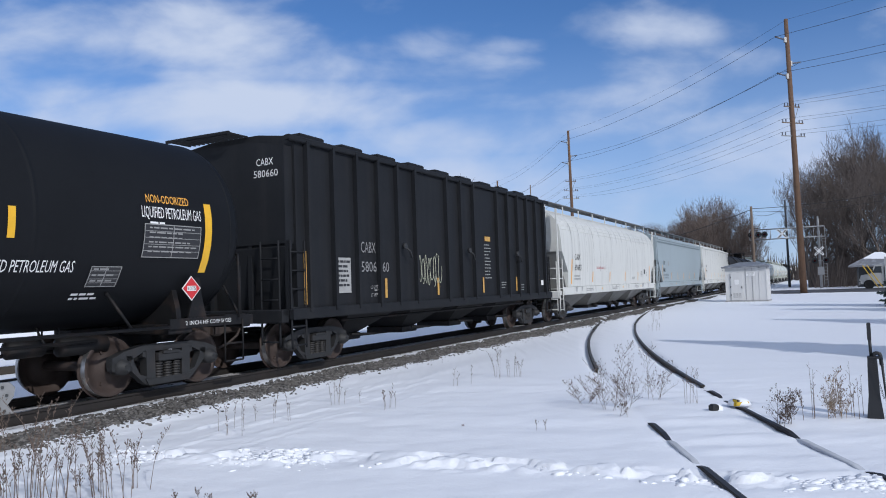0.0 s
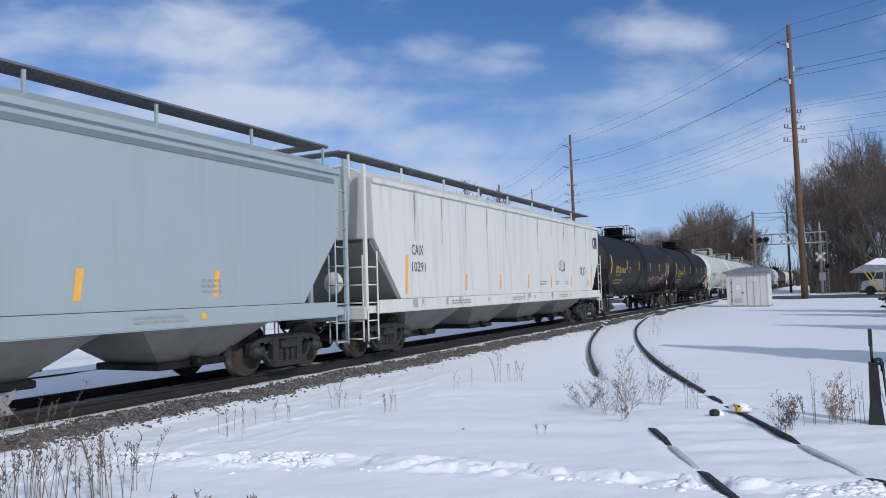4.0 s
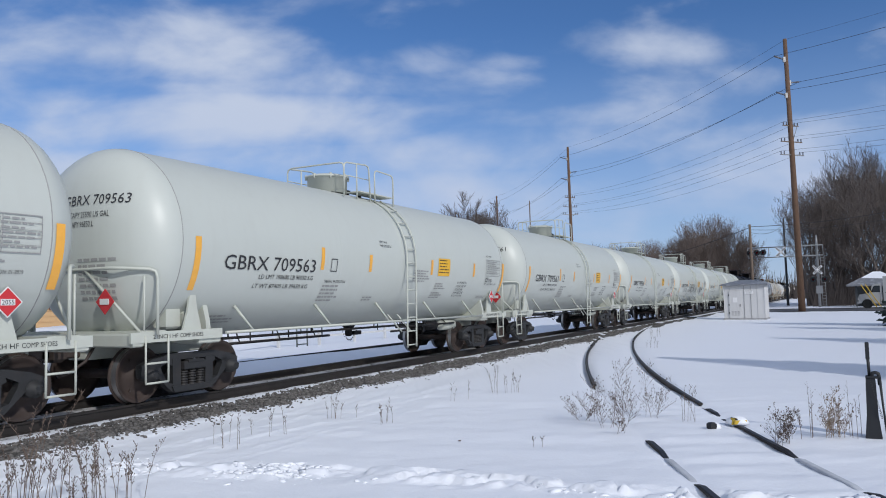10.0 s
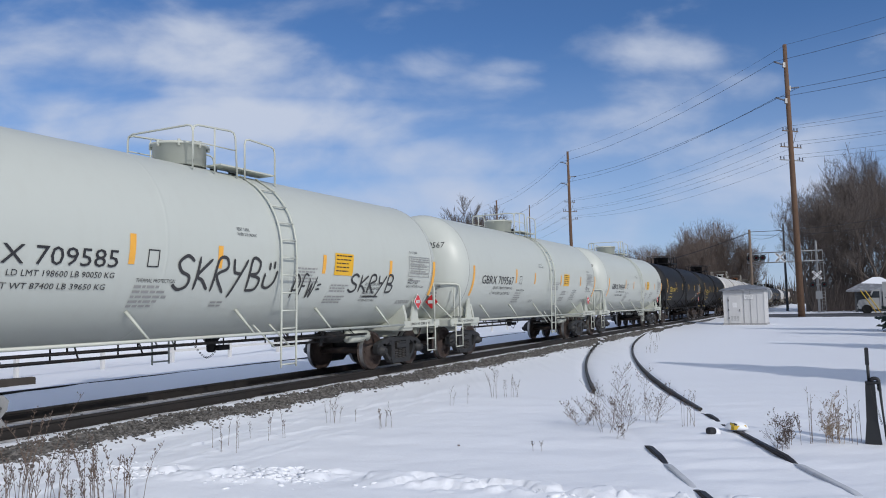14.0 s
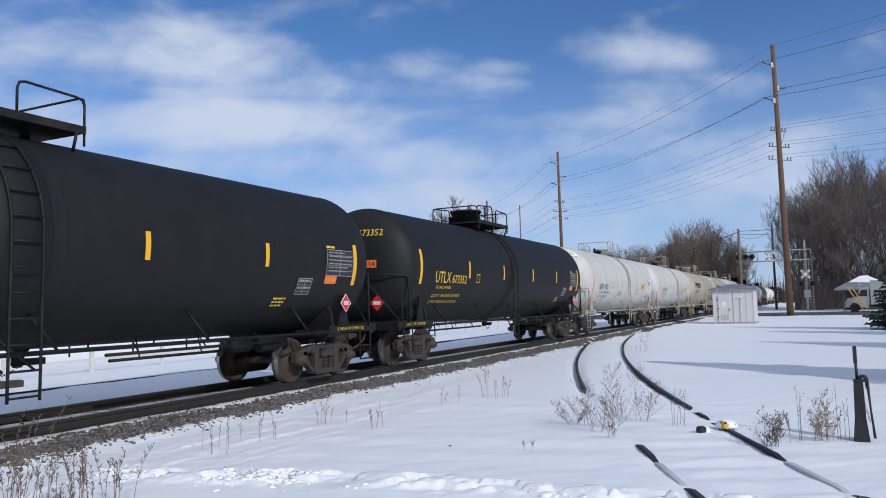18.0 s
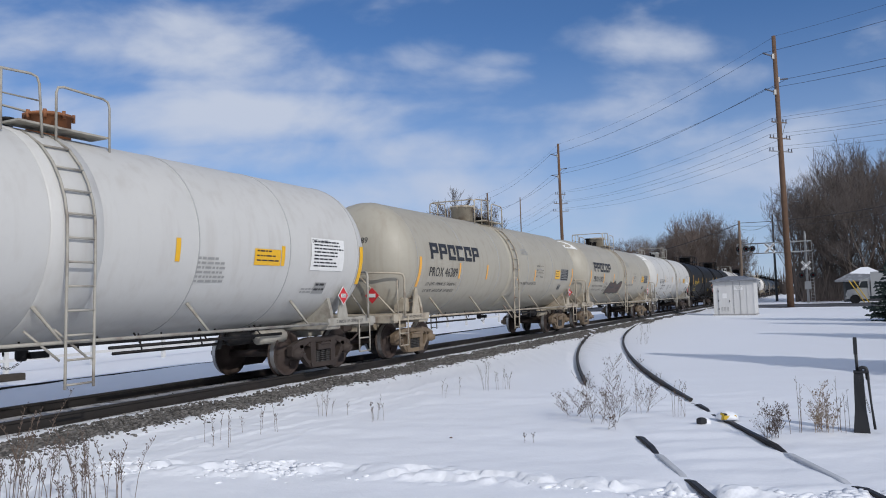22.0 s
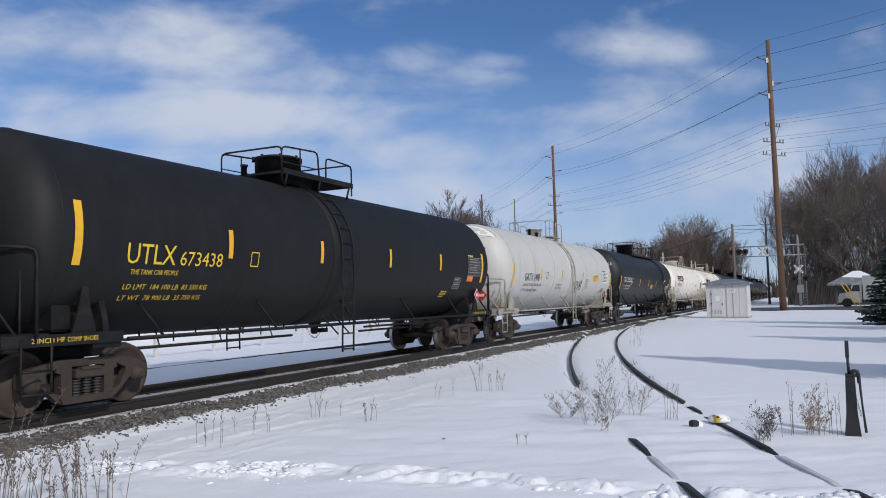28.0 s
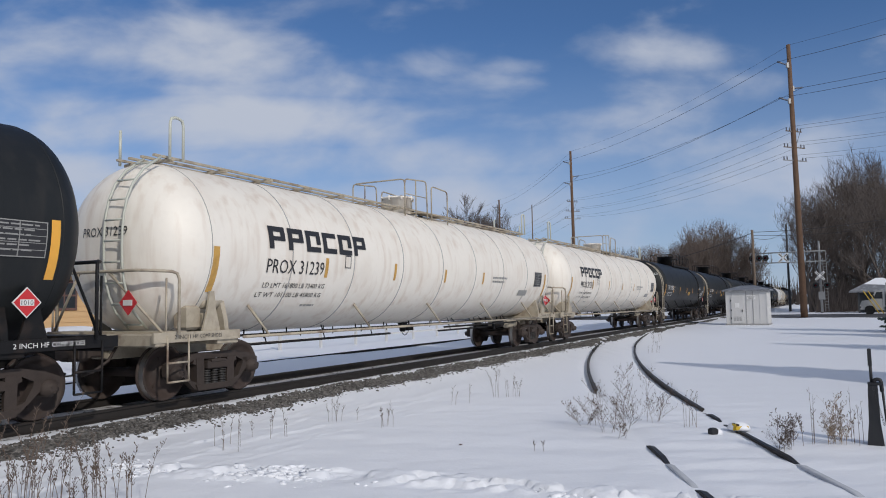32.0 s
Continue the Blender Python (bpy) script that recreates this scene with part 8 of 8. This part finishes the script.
thing("thicket_brush", "dense reddish-brown brush below the thicket", "brush", kind="stuff", data=br.mesh("thicket_brush", TWIG_RED))
# lone trees behind the train
plant_tree(4, 4.2, 110.0, 18.6, 20)
plant_tree(4, 8.4, 117.7, 18.0, 140)
plant_tree(4, 5.9, 114.0, 16.0, 250)
# far woods along the horizon
far = Form()
for i in range(420):
    bx = 0.1 + 0.75 * i / 420
    dist = 300 + rngt.uniform(-40, 60)
    y = dist / math.sqrt(1 + bx * bx)
    h = rngt.uniform(5, 10)
    for k in range(7):
        a = rngt.uniform(-1, 1)
        far.tube([(bx * y, y, -0.4), (bx * y + a * 2.4, y + rngt.uniform(-1, 1), h * rngt.uniform(0.6, 1.0))], [0.22, 0.04], 3, False)
thing("distant_woods", "grey leafless woods on the horizon", "woods", kind="stuff", data=far.mesh("distant_woods", TWIG))
# low brush under the woods
br = Form()
for i in range(5000):
    bx = rngt.uniform(0.495, 0.74)
    dist = rngt.uniform(112, 150)
    y = dist / math.sqrt(1 + bx * bx)
    h = rngt.uniform(0.8, 4.5) if dist < 128 else rngt.uniform(3.0, 11.0)
    br.tube([(bx * y, y, -0.4), (bx * y + rngt.uniform(-0.5, 0.5) * h, y + rngt.uniform(-1, 1), h)], [0.035, 0.012], 3, False)
thing("undergrowth", "tangled leafless undergrowth below the trees", "brush", kind="stuff", data=br.mesh("undergrowth", TWIG))


def spruce_meshes(seed, height, radius):
    rng = random.Random(seed)
    trunk = Form().tube([(0, 0, -0.2), (0, 0, height * 0.6), (0, 0, height * 0.97)], [height * 0.022, height * 0.012, 0.01], 8)
    crown = Form()
    tiers = int(height * 6.5)
    for i in range(tiers):
        t = i / (tiers - 1)
        z = 0.15 + (height - 0.2) * t
        r = radius * (1 - t) ** 0.85 + 0.08
        n = max(5, int(13 * (1 - t) + 5))
        for k in range(n):
            a = 6.283 * (k + rng.random()) / n + i * 1.3
            ln = r * rng.uniform(0.72, 1.1)
            d = Vector((math.cos(a), math.sin(a), 0))
            s_ = Vector((-d.y, d.x, 0))
            m = max(3, int(ln * 6))
            for j in range(m):
                u = (j + 1) / m
                p = d * ln * u + Vector((0, 0, z - 0.28 * ln * u + 0.16 * ln * u * u))
                w = 0.24 + 0.3 * (1 - u) * min(1, ln)
                for sg in (-1, 1):
                    q = p + s_ * sg * w * rng.uniform(0.6, 1.1) + d * 0.14 + Vector((0, 0, -rng.uniform(0.02, 0.14)))
                    o = d * 0.1 + Vector((0, 0, rng.uniform(0.02, 0.06)))
                    crown.add([tuple(p - d * 0.1), tuple(p + o), tuple(q), tuple(p - Vector((0, 0, 0.07)))], [(0, 1, 2), (0, 2, 3), (1, 3, 2)])
    return trunk.mesh("trunk", BARK), crown.mesh("crown", NEEDLES)


SPRUCES = [spruce_meshes(3, 6.2, 2.5), spruce_meshes(8, 6.2, 2.0)]
for kind, x, y, k in ((0, 25.45, 38.2, 1.15), (1, 11.8, 14.2, 0.95), (0, 20.0, 22.0, 1.1), (1, 25.3, 28.8, 1.3), (0, 28.9, 33.7, 1.2)):
    ob = thing("spruce", "dark green spruce standing in the snow", "tree", "spruces", pose(x, y, ground_at(x, y), 0, 0, 40 * x))
    for nm, me in zip(("trunk", "crown"), SPRUCES[kind]):
        p = part(nm, me, None, ob)
        p.scale = (k, k, k)


# ---- weeds ----
def seed_knob(f, c, r):
    f.add([tuple(c + Vector(o) * r) for o in ((1, 0, 0), (-0.5, 0.9, 0), (-0.5, -0.9, 0), (0, 0, 1.4), (0, 0, -1.2))],
          [(0, 1, 3), (1, 2, 3), (2, 0, 3), (1, 0, 4), (2, 1, 4), (0, 2, 4)])


def aster_stalk(rng, height, lean, limbs, spread):
    """A stem that forks again and again, each fine end with a small dark seed head."""
    st, sd = Form(), Form()

    def shoot(p, d, ln, r, level):
        bend = Vector((rng.gauss(0, 0.1), rng.gauss(0, 0.1), 0.12))
        m, q = p + d * ln * 0.5, p + (d + bend).normalized() * ln
        st.tube([p, m, q], [r, r * 0.85, r * 0.65], 4 if level == 0 else 3, False)
        if level == 2:
            seed_knob(sd, q, rng.uniform(0.004, 0.0095))
            return
        for k in range(limbs if level == 0 else rng.randint(3, 5)):
            t = rng.uniform(0.12, 1.0)
            b = p.lerp(m, t * 2) if t < 0.5 else m.lerp(q, t * 2 - 1)
            a = rng.uniform(0, 6.28)
            nd = (d * 0.9 + Vector((math.cos(a), math.sin(a), rng.uniform(0.0, 0.4))) * spread * 1.35).normalized()
            shoot(b, nd, ln * (1 - 0.5 * t) * rng.uniform(0.35, 0.6), r * 0.6, level + 1)

    shoot(Vector((0, 0, -0.04)), Vector((rng.gauss(0, lean), rng.gauss(0, lean), 1)).normalized(), height * 0.85, 0.0027, 0)
    return st, sd


def wand_stalk(rng, height, lean, tufts):
    """An upright wand with short fuzzy side twigs towards its tip."""
    st, sd = Form(), Form()
    dx, dy = rng.gauss(0, lean) * height, rng.gauss(0, lean) * height
    pts = [Vector((0, 0, -0.05)), Vector((dx * 0.25, dy * 0.25, height * 0.4)), Vector((dx * 0.6, dy * 0.6, height * 0.75)), Vector((dx * 1.1, dy * 1.1, height))]
    st.tube(pts, [0.0032, 0.0027, 0.002, 0.0011], 4, False)
    for k in range(tufts):
        t = 1.2 + 1.8 * rng.random()
        i = min(int(t), 2)
        p = pts[i].lerp(pts[i + 1], t - i)
        a = rng.uniform(0, 6.28)
        ln = rng.uniform(0.015, 0.06)
        q = p + Vector((math.cos(a) * 0.6, math.sin(a) * 0.6, 0.9)) * ln
        st.tube([p, q], [0.0014, 0.001], 3, False)
        for m in range(2):
            seed_knob(sd, p.lerp(q, rng.uniform(0.5, 1.05)), rng.uniform(0.003, 0.0065))
    return st, sd


def plant_weed(label, x, y, mats, seed, count, height, spread, kind, detail, lean=0.12):
    rng = random.Random(seed)
    ob = thing("dry_weed", label, "weed", "dry weeds in the snow", pose(x, y, ground_at(x, y)))
    for i in range(count):
        h = height * rng.uniform(0.45, 1.1)
        st, sd = aster_stalk(rng, h, lean, detail, 0.75) if kind == "aster" else wand_stalk(rng, h, lean, detail)
        at_ = pose(rng.gauss(0, spread), rng.gauss(0, spread * 0.7), 0)
        stalk = part("stalk", st, mats[0], ob, at=at_)
        if sd.v:
            tagged(part("seed_head", sd, mats[1], stalk), kind="stuff")


BROWN = (STALK, SEED)
TAN = (TAN_STALK, STALK)
plant_weed("bushy low dry aster with dark seed heads", 2.0, 11.3, BROWN, 1, 5, 0.55, 0.09, "aster", 12, 0.45)
plant_weed("tall branching dry aster with dark seed heads", 2.3, 10.6, BROWN, 2, 4, 0.95, 0.07, "aster", 15, 0.3)
plant_weed("tall branching dry aster with dark seed heads", 2.6, 10.9, BROWN, 3, 4, 0.92, 0.07, "aster", 14, 0.32)
plant_weed("branching dry aster beside the siding rail", 3.12, 11.4, BROWN, 4, 4, 0.85, 0.08, "aster", 13, 0.32)
plant_weed("small dry aster before the siding rail", 2.3, 10.1, BROWN, 17, 2, 0.4, 0.05, "aster", 9, 0.25)
plant_weed("few dry stalks beside the siding rail", 3.5, 11.0, BROWN, 5, 6, 0.5, 0.08, "wand", 8, 0.1)
plant_weed("dense dark dry shrub beyond the siding", 4.1, 9.25, (SEED, SEED), 6, 9, 0.5, 0.055, "aster", 11, 0.12)
plant_weed("thin dry weed beyond the siding", 4.42, 9.4, BROWN, 16, 2, 0.45, 0.05, "wand", 40, 0.1)
plant_weed("pale feathery dry grass clump", 4.85, 9.5, TAN, 7, 9, 0.66, 0.07, "aster", 12, 0.08)
plant_weed("straight dry stalks beyond the siding", 4.6, 9.5, BROWN, 8, 3, 0.75, 0.05, "wand", 5, 0.03)
plant_weed("straight dry stalks beside the switch stand", 5.15, 9.5, BROWN, 9, 7, 0.68, 0.11, "wand", 6, 0.04)
for i, (x, y, n, h) in enumerate(((-2.78, 9.85, 6, 0.42), (-2.44, 10.6, 5, 0.38), (-1.75, 12.0, 7, 0.35), (-1.05, 11.4, 6, 0.32), (1.04, 14.75, 7, 0.55), (1.3, 14.9, 5, 0.5), (0.17, 13.7, 3, 0.35), (1.1, 9.3, 2, 0.1), (7.4, 26.5, 6, 0.4), (9.5, 34.0, 6, 0.4))):
    plant_weed("sparse dry weeds poking from the snow", x, y, BROWN, 20 + i, n, h, 0.16, "wand", 9, 0.1)
for i in range(18):
    x = -4.5 + 0.098 * i + rngt.uniform(-0.05, 0.05)
    y = rngt.uniform(6.3, 7.15)
    plant_weed("tall dry weed stalks with withered seed heads", x, y, BROWN, 50 + i, 4, rngt.uniform(0.6, 1.02) * (1.0 if i < 13 else 0.75), 0.12, "wand", 24, 0.14)
for i, (x, y) in enumerate(((-2.28, 6.55), (-2.02, 6.4), (-1.66, 6.45))):
    plant_weed("short dry weeds at the snow's edge", x, y, BROWN, 80 + i, 2, 0.14, 0.05, "wand", 14, 0.12)


# ---- switch stand, rail clamp and odd pieces by the siding ----
def switch_stand():
    x, y = 5.34, 9.45
    ob = thing("switch_stand", "black cast-iron switch stand with hand lever", "switch stand", at=facing(x, y, ground_at(x, y) - 0.03))
    f = Form()
    lo, mid, hi = 0.095, 0.056, 0.052
    zs = [(0, lo), (0.3, mid + 0.008), (0.7, mid), (0.76, hi)]
    for (z0, a), (z1, b) in zip(zs, zs[1:]):
        f.add([(-a, -a, z0), (a, -a, z0), (a, a, z0), (-a, a, z0), (-b, -b, z1), (b, -b, z1), (b, b, z1), (-b, b, z1)],
              [(0, 1, 5, 4), (1, 2, 6, 5), (2, 3, 7, 6), (3, 0, 4, 7), (4, 5, 6, 7), (3, 2, 1, 0)])
    part("pedestal", f, SWITCH_BLACK, ob)
    part("cap_plate", Form().box((0.03, 0, 0.775), (0.17, 0.13, 0.03), bevel=0.008), SWITCH_BLACK, ob)
    part("spindle", Form().tube([(-0.01, 0, 0.78), (-0.015, 0, 1.02)], 0.018, 8), SWITCH_BLACK, ob)
    part("spindle_head", Form().box((-0.017, 0, 1.1), (0.045, 0.04, 0.22), bevel=0.012), SWITCH_BLACK, ob)
    part("lever_yoke", bent([(0.02, -0.02, 0.78), (0.02, -0.02, 0.83), (0.09, -0.02, 0.83), (0.1, -0.02, 0.68)], 0.024, 8, 0.03), SWITCH_BLACK, ob)
    part("hand_lever", Form().tube([(0.1, -0.05, 0.76), (0.12, -0.08, 0.4), (0.145, -0.1, 0.08)], [0.016, 0.012, 0.016], 8), SWITCH_BLACK, ob)
    ch = Form()
    for k in range(16):
        t = k / 15
        c = Vector((0.0 + 0.1 * t, -0.09, 0.74 - 0.45 * t))
        ch.tube([c + Vector((0, 0, 0.016)), c + Vector((0.009, 0, 0)), c - Vector((0, 0, 0.016)), c - Vector((0.009, 0, 0))], 0.004, 4)
    part("chain", ch, SWITCH_BLACK, ob)


switch_stand()


def rail_clamp():
    x, y = float(siding_x(10.5)), 10.5
    ob = thing("rail_clamp", "yellow iron derail block capped with snow", "derail block", at=pose(x, y, -0.3, 0, 0, 12))
    f = Form()
    f.slab([(-0.1, 0.0), (0.11, 0.0), (0.1, 0.03), (0.01, 0.05), (-0.03, 0.085), (-0.07, 0.08), (-0.09, 0.03)], -0.04, 0.04)
    part("block", f, CLAMP_YELLOW, ob)
    part("side_plate", Form().box((0.012, -0.06, 0.03), (0.19, 0.02, 0.055), bevel=0.008), CLAMP_YELLOW, ob)
    part("pin", Form().lathe([(-0.075, 0.013), (0.06, 0.013)], "y", (-0.05, 0, 0.075), 8), SWITCH_BLACK, ob)
    sn = Form().lathe([(0.0, 0.16), (0.05, 0.14), (0.085, 0.09), (0.105, 0.02)], "z", (0.04, 0.06, 0), 14)
    part("snow_cap", sn, SNOW, ob, "small snow cap")


rail_clamp()


def snowy_block():
    x, y = 3.62, 10.3
    ob = thing("iron_block", "dark iron block half covered with snow", "debris", at=pose(x, y, ground_at(x, y), 0, 0, 20))
    part("lump", Form().box((0, 0, 0.03), (0.1, 0.09, 0.1), bevel=0.03), SWITCH_BLACK, ob)
    part("snow_cap", Form().lathe([(-0.02, 0.08), (0.03, 0.07), (0.055, 0.045), (0.07, 0.01)], "z", (0.08, 0.02, 0), 12), SNOW, ob, "small snow cap")


snowy_block()
x, y = 0.18, 9.8
thing("red_scrap", "tiny red scrap on the snow", "debris", at=pose(x, y, ground_at(x, y) + 0.012, 8, 5, 30), data=Form().box((0, 0, 0), (0.035, 0.016, 0.012), bevel=0.004).mesh("red_scrap", BROWN_TRIM))


def rail_bracket():
    """A pale iron plate with waisted outline and bolt heads beside the near rail."""
    ob = thing("trackside_bracket", "grey iron trackside plate with bolts", "bracket", at=facing(-6.0, 10.15, -0.2))
    f = Form().slab([(-0.16, 0.0), (0.1, 0.0), (0.15, 0.08), (0.13, 0.2), (0.06, 0.32), (0.13, 0.42), (0.15, 0.54), (0.08, 0.62), (-0.16, 0.62)], -0.04, 0.04)
    part("plate", f, GALV, ob)
    for x_, z_ in ((0.06, 0.08), (0.02, 0.24), (0.05, 0.45), (0.0, 0.56)):
        part("bolt", Form().lathe([(-0.07, 0.022), (-0.03, 0.022)], "y", (x_, 0, z_), 6), DARK_METAL, ob)


rail_bracket()

# ---- beyond the track: buried rail, fence, timber and house ----
thing("buried_rail", "old rail just showing through the snow", "rail", data=rail_mesh([on_track(s, -6.4) for s in (4, 20, 45)], "buried_rail", -0.27))


def white_fence():
    ob = thing("white_fence", "low white post-and-board fence in snow", "fence")
    for k in range(16):
        s = 8.0 + 2.9 * k
        p = on_track(s, -10.2)
        z = ground_at(p.x, p.y)
        part("post", Form().box((0, 0, 0.3), (0.11, 0.11, 0.7), bevel=0.012), FENCE_WHITE, ob, at=Matrix.Translation((p.x, p.y, z)) @ pose(0, 0, 0, 0, 0, math.degrees(HEADING)))
        if k < 15:
            for h in (0.4,):
                part("board", Form().box((1.45, 0, h), (2.9, 0.04, 0.09)), FENCE_WHITE, ob, at=Matrix.Translation((p.x, p.y, z)) @ pose(0, 0, 0, 0, 0, math.degrees(HEADING)))


white_fence()
p = Vector((-11.6, 18.9, 0))
thing("old_sleeper", "dark old sleeper lying on the snow", "timber", at=pose(p.x, p.y, ground_at(p.x, p.y), 0, 0, 52), data=Form().box((0, 0, 0.1), (2.6, 0.24, 0.2), bevel=0.02).mesh("old_sleeper", SLEEPER))


def house():
    # local x along the front wall, which faces the track
    ob = thing("house", "small tan-sided house with a brown shingle roof", "house", at=pose(-18.0, 33.4, -0.35, 0, 0, 27.5))
    w, d, h = 9.0, 6.5, 3.55
    part("wall", Form().box((0, d / 2, h / 2), (w, d, h)), TAN_SIDING, ob)
    for k in range(14):
        part("siding_board", Form().box((0, -0.012, 0.2 + k * 0.24), (w, 0.03, 0.02)), TAN_SIDING, ob)
    rf = Form()
    rf.add([(-w / 2 - 0.3, -0.5, h - 0.05), (w / 2 + 0.3, -0.5, h - 0.05), (w / 2 + 0.3, d / 2, h + 2.0), (-w / 2 - 0.3, d / 2, h + 2.0), (w / 2 + 0.3, d + 0.5, h - 0.05), (-w / 2 - 0.3, d + 0.5, h - 0.05),
            (-w / 2 - 0.3, -0.5, h + 0.1), (w / 2 + 0.3, -0.5, h + 0.1), (w / 2 + 0.3, d / 2, h + 2.15), (-w / 2 - 0.3, d / 2, h + 2.15), (w / 2 + 0.3, d + 0.5, h + 0.1), (-w / 2 - 0.3, d + 0.5, h + 0.1)],
           [(0, 1, 2, 3), (3, 2, 4, 5), (7, 6, 9, 8), (8, 9, 11, 10), (0, 6, 7, 1), (5, 4, 10, 11), (1, 7, 8, 2), (2, 8, 10, 4), (3, 9, 6, 0), (5, 11, 9, 3)])
    part("roof", rf, BROWN_ROOF, ob)
    for x in (-3.0, 0.95, 3.3):
        wn_ = part("window", Form().box((x, -0.03, 2.6), (1.05, 0.08, 1.35), bevel=0.02), BROWN_TRIM, ob)
        for sx in (-0.24, 0.24):
            for sz in (-0.3, 0.3):
                part("pane", Form().box((x + sx, -0.075, 2.6 + sz), (0.42, 0.01, 0.52)), DARK_GLASS, wn_)
    part("gutter", Form().box((0, -0.53, h + 0.0), (w + 0.6, 0.1, 0.12)), BROWN_TRIM, ob)


house()


# ---- what moves: the train rolls towards the camera's left, its wheels turning ----
def motions():
    for car, c in TRAIN:
        walk(car, [(t / 2, track_pose(c - SPEED * t / 2 + lag(t / 2))) for t in range(65)])
        t0, t1 = (c - 42.0) / SPEED, (c + 4.0) / SPEED
        lo, hi = max(0, math.ceil(t0 * FPS)), min(32 * FPS, math.floor(t1 * FPS))
        if lo >= hi:
            continue
        for ws in [o for o in car.children_recursive if o.name.startswith("wheelset")]:
            x = ws.location.x
            rows = []
            for f in range(lo, hi + 1):
                rows.append((f / FPS, pose(x, 0, WHEEL_R, 0, 0, 0) @ Matrix.Rotation(-(SPEED * f / FPS - lag(f / FPS)) / WHEEL_R, 4, "Y")))
            if lo > 0:
                rows.insert(0, (0.0, rows[0][1]))
            if hi < 32 * FPS:
                rows.append((32.0, rows[-1][1]))
            walk(ws, rows)


motions()
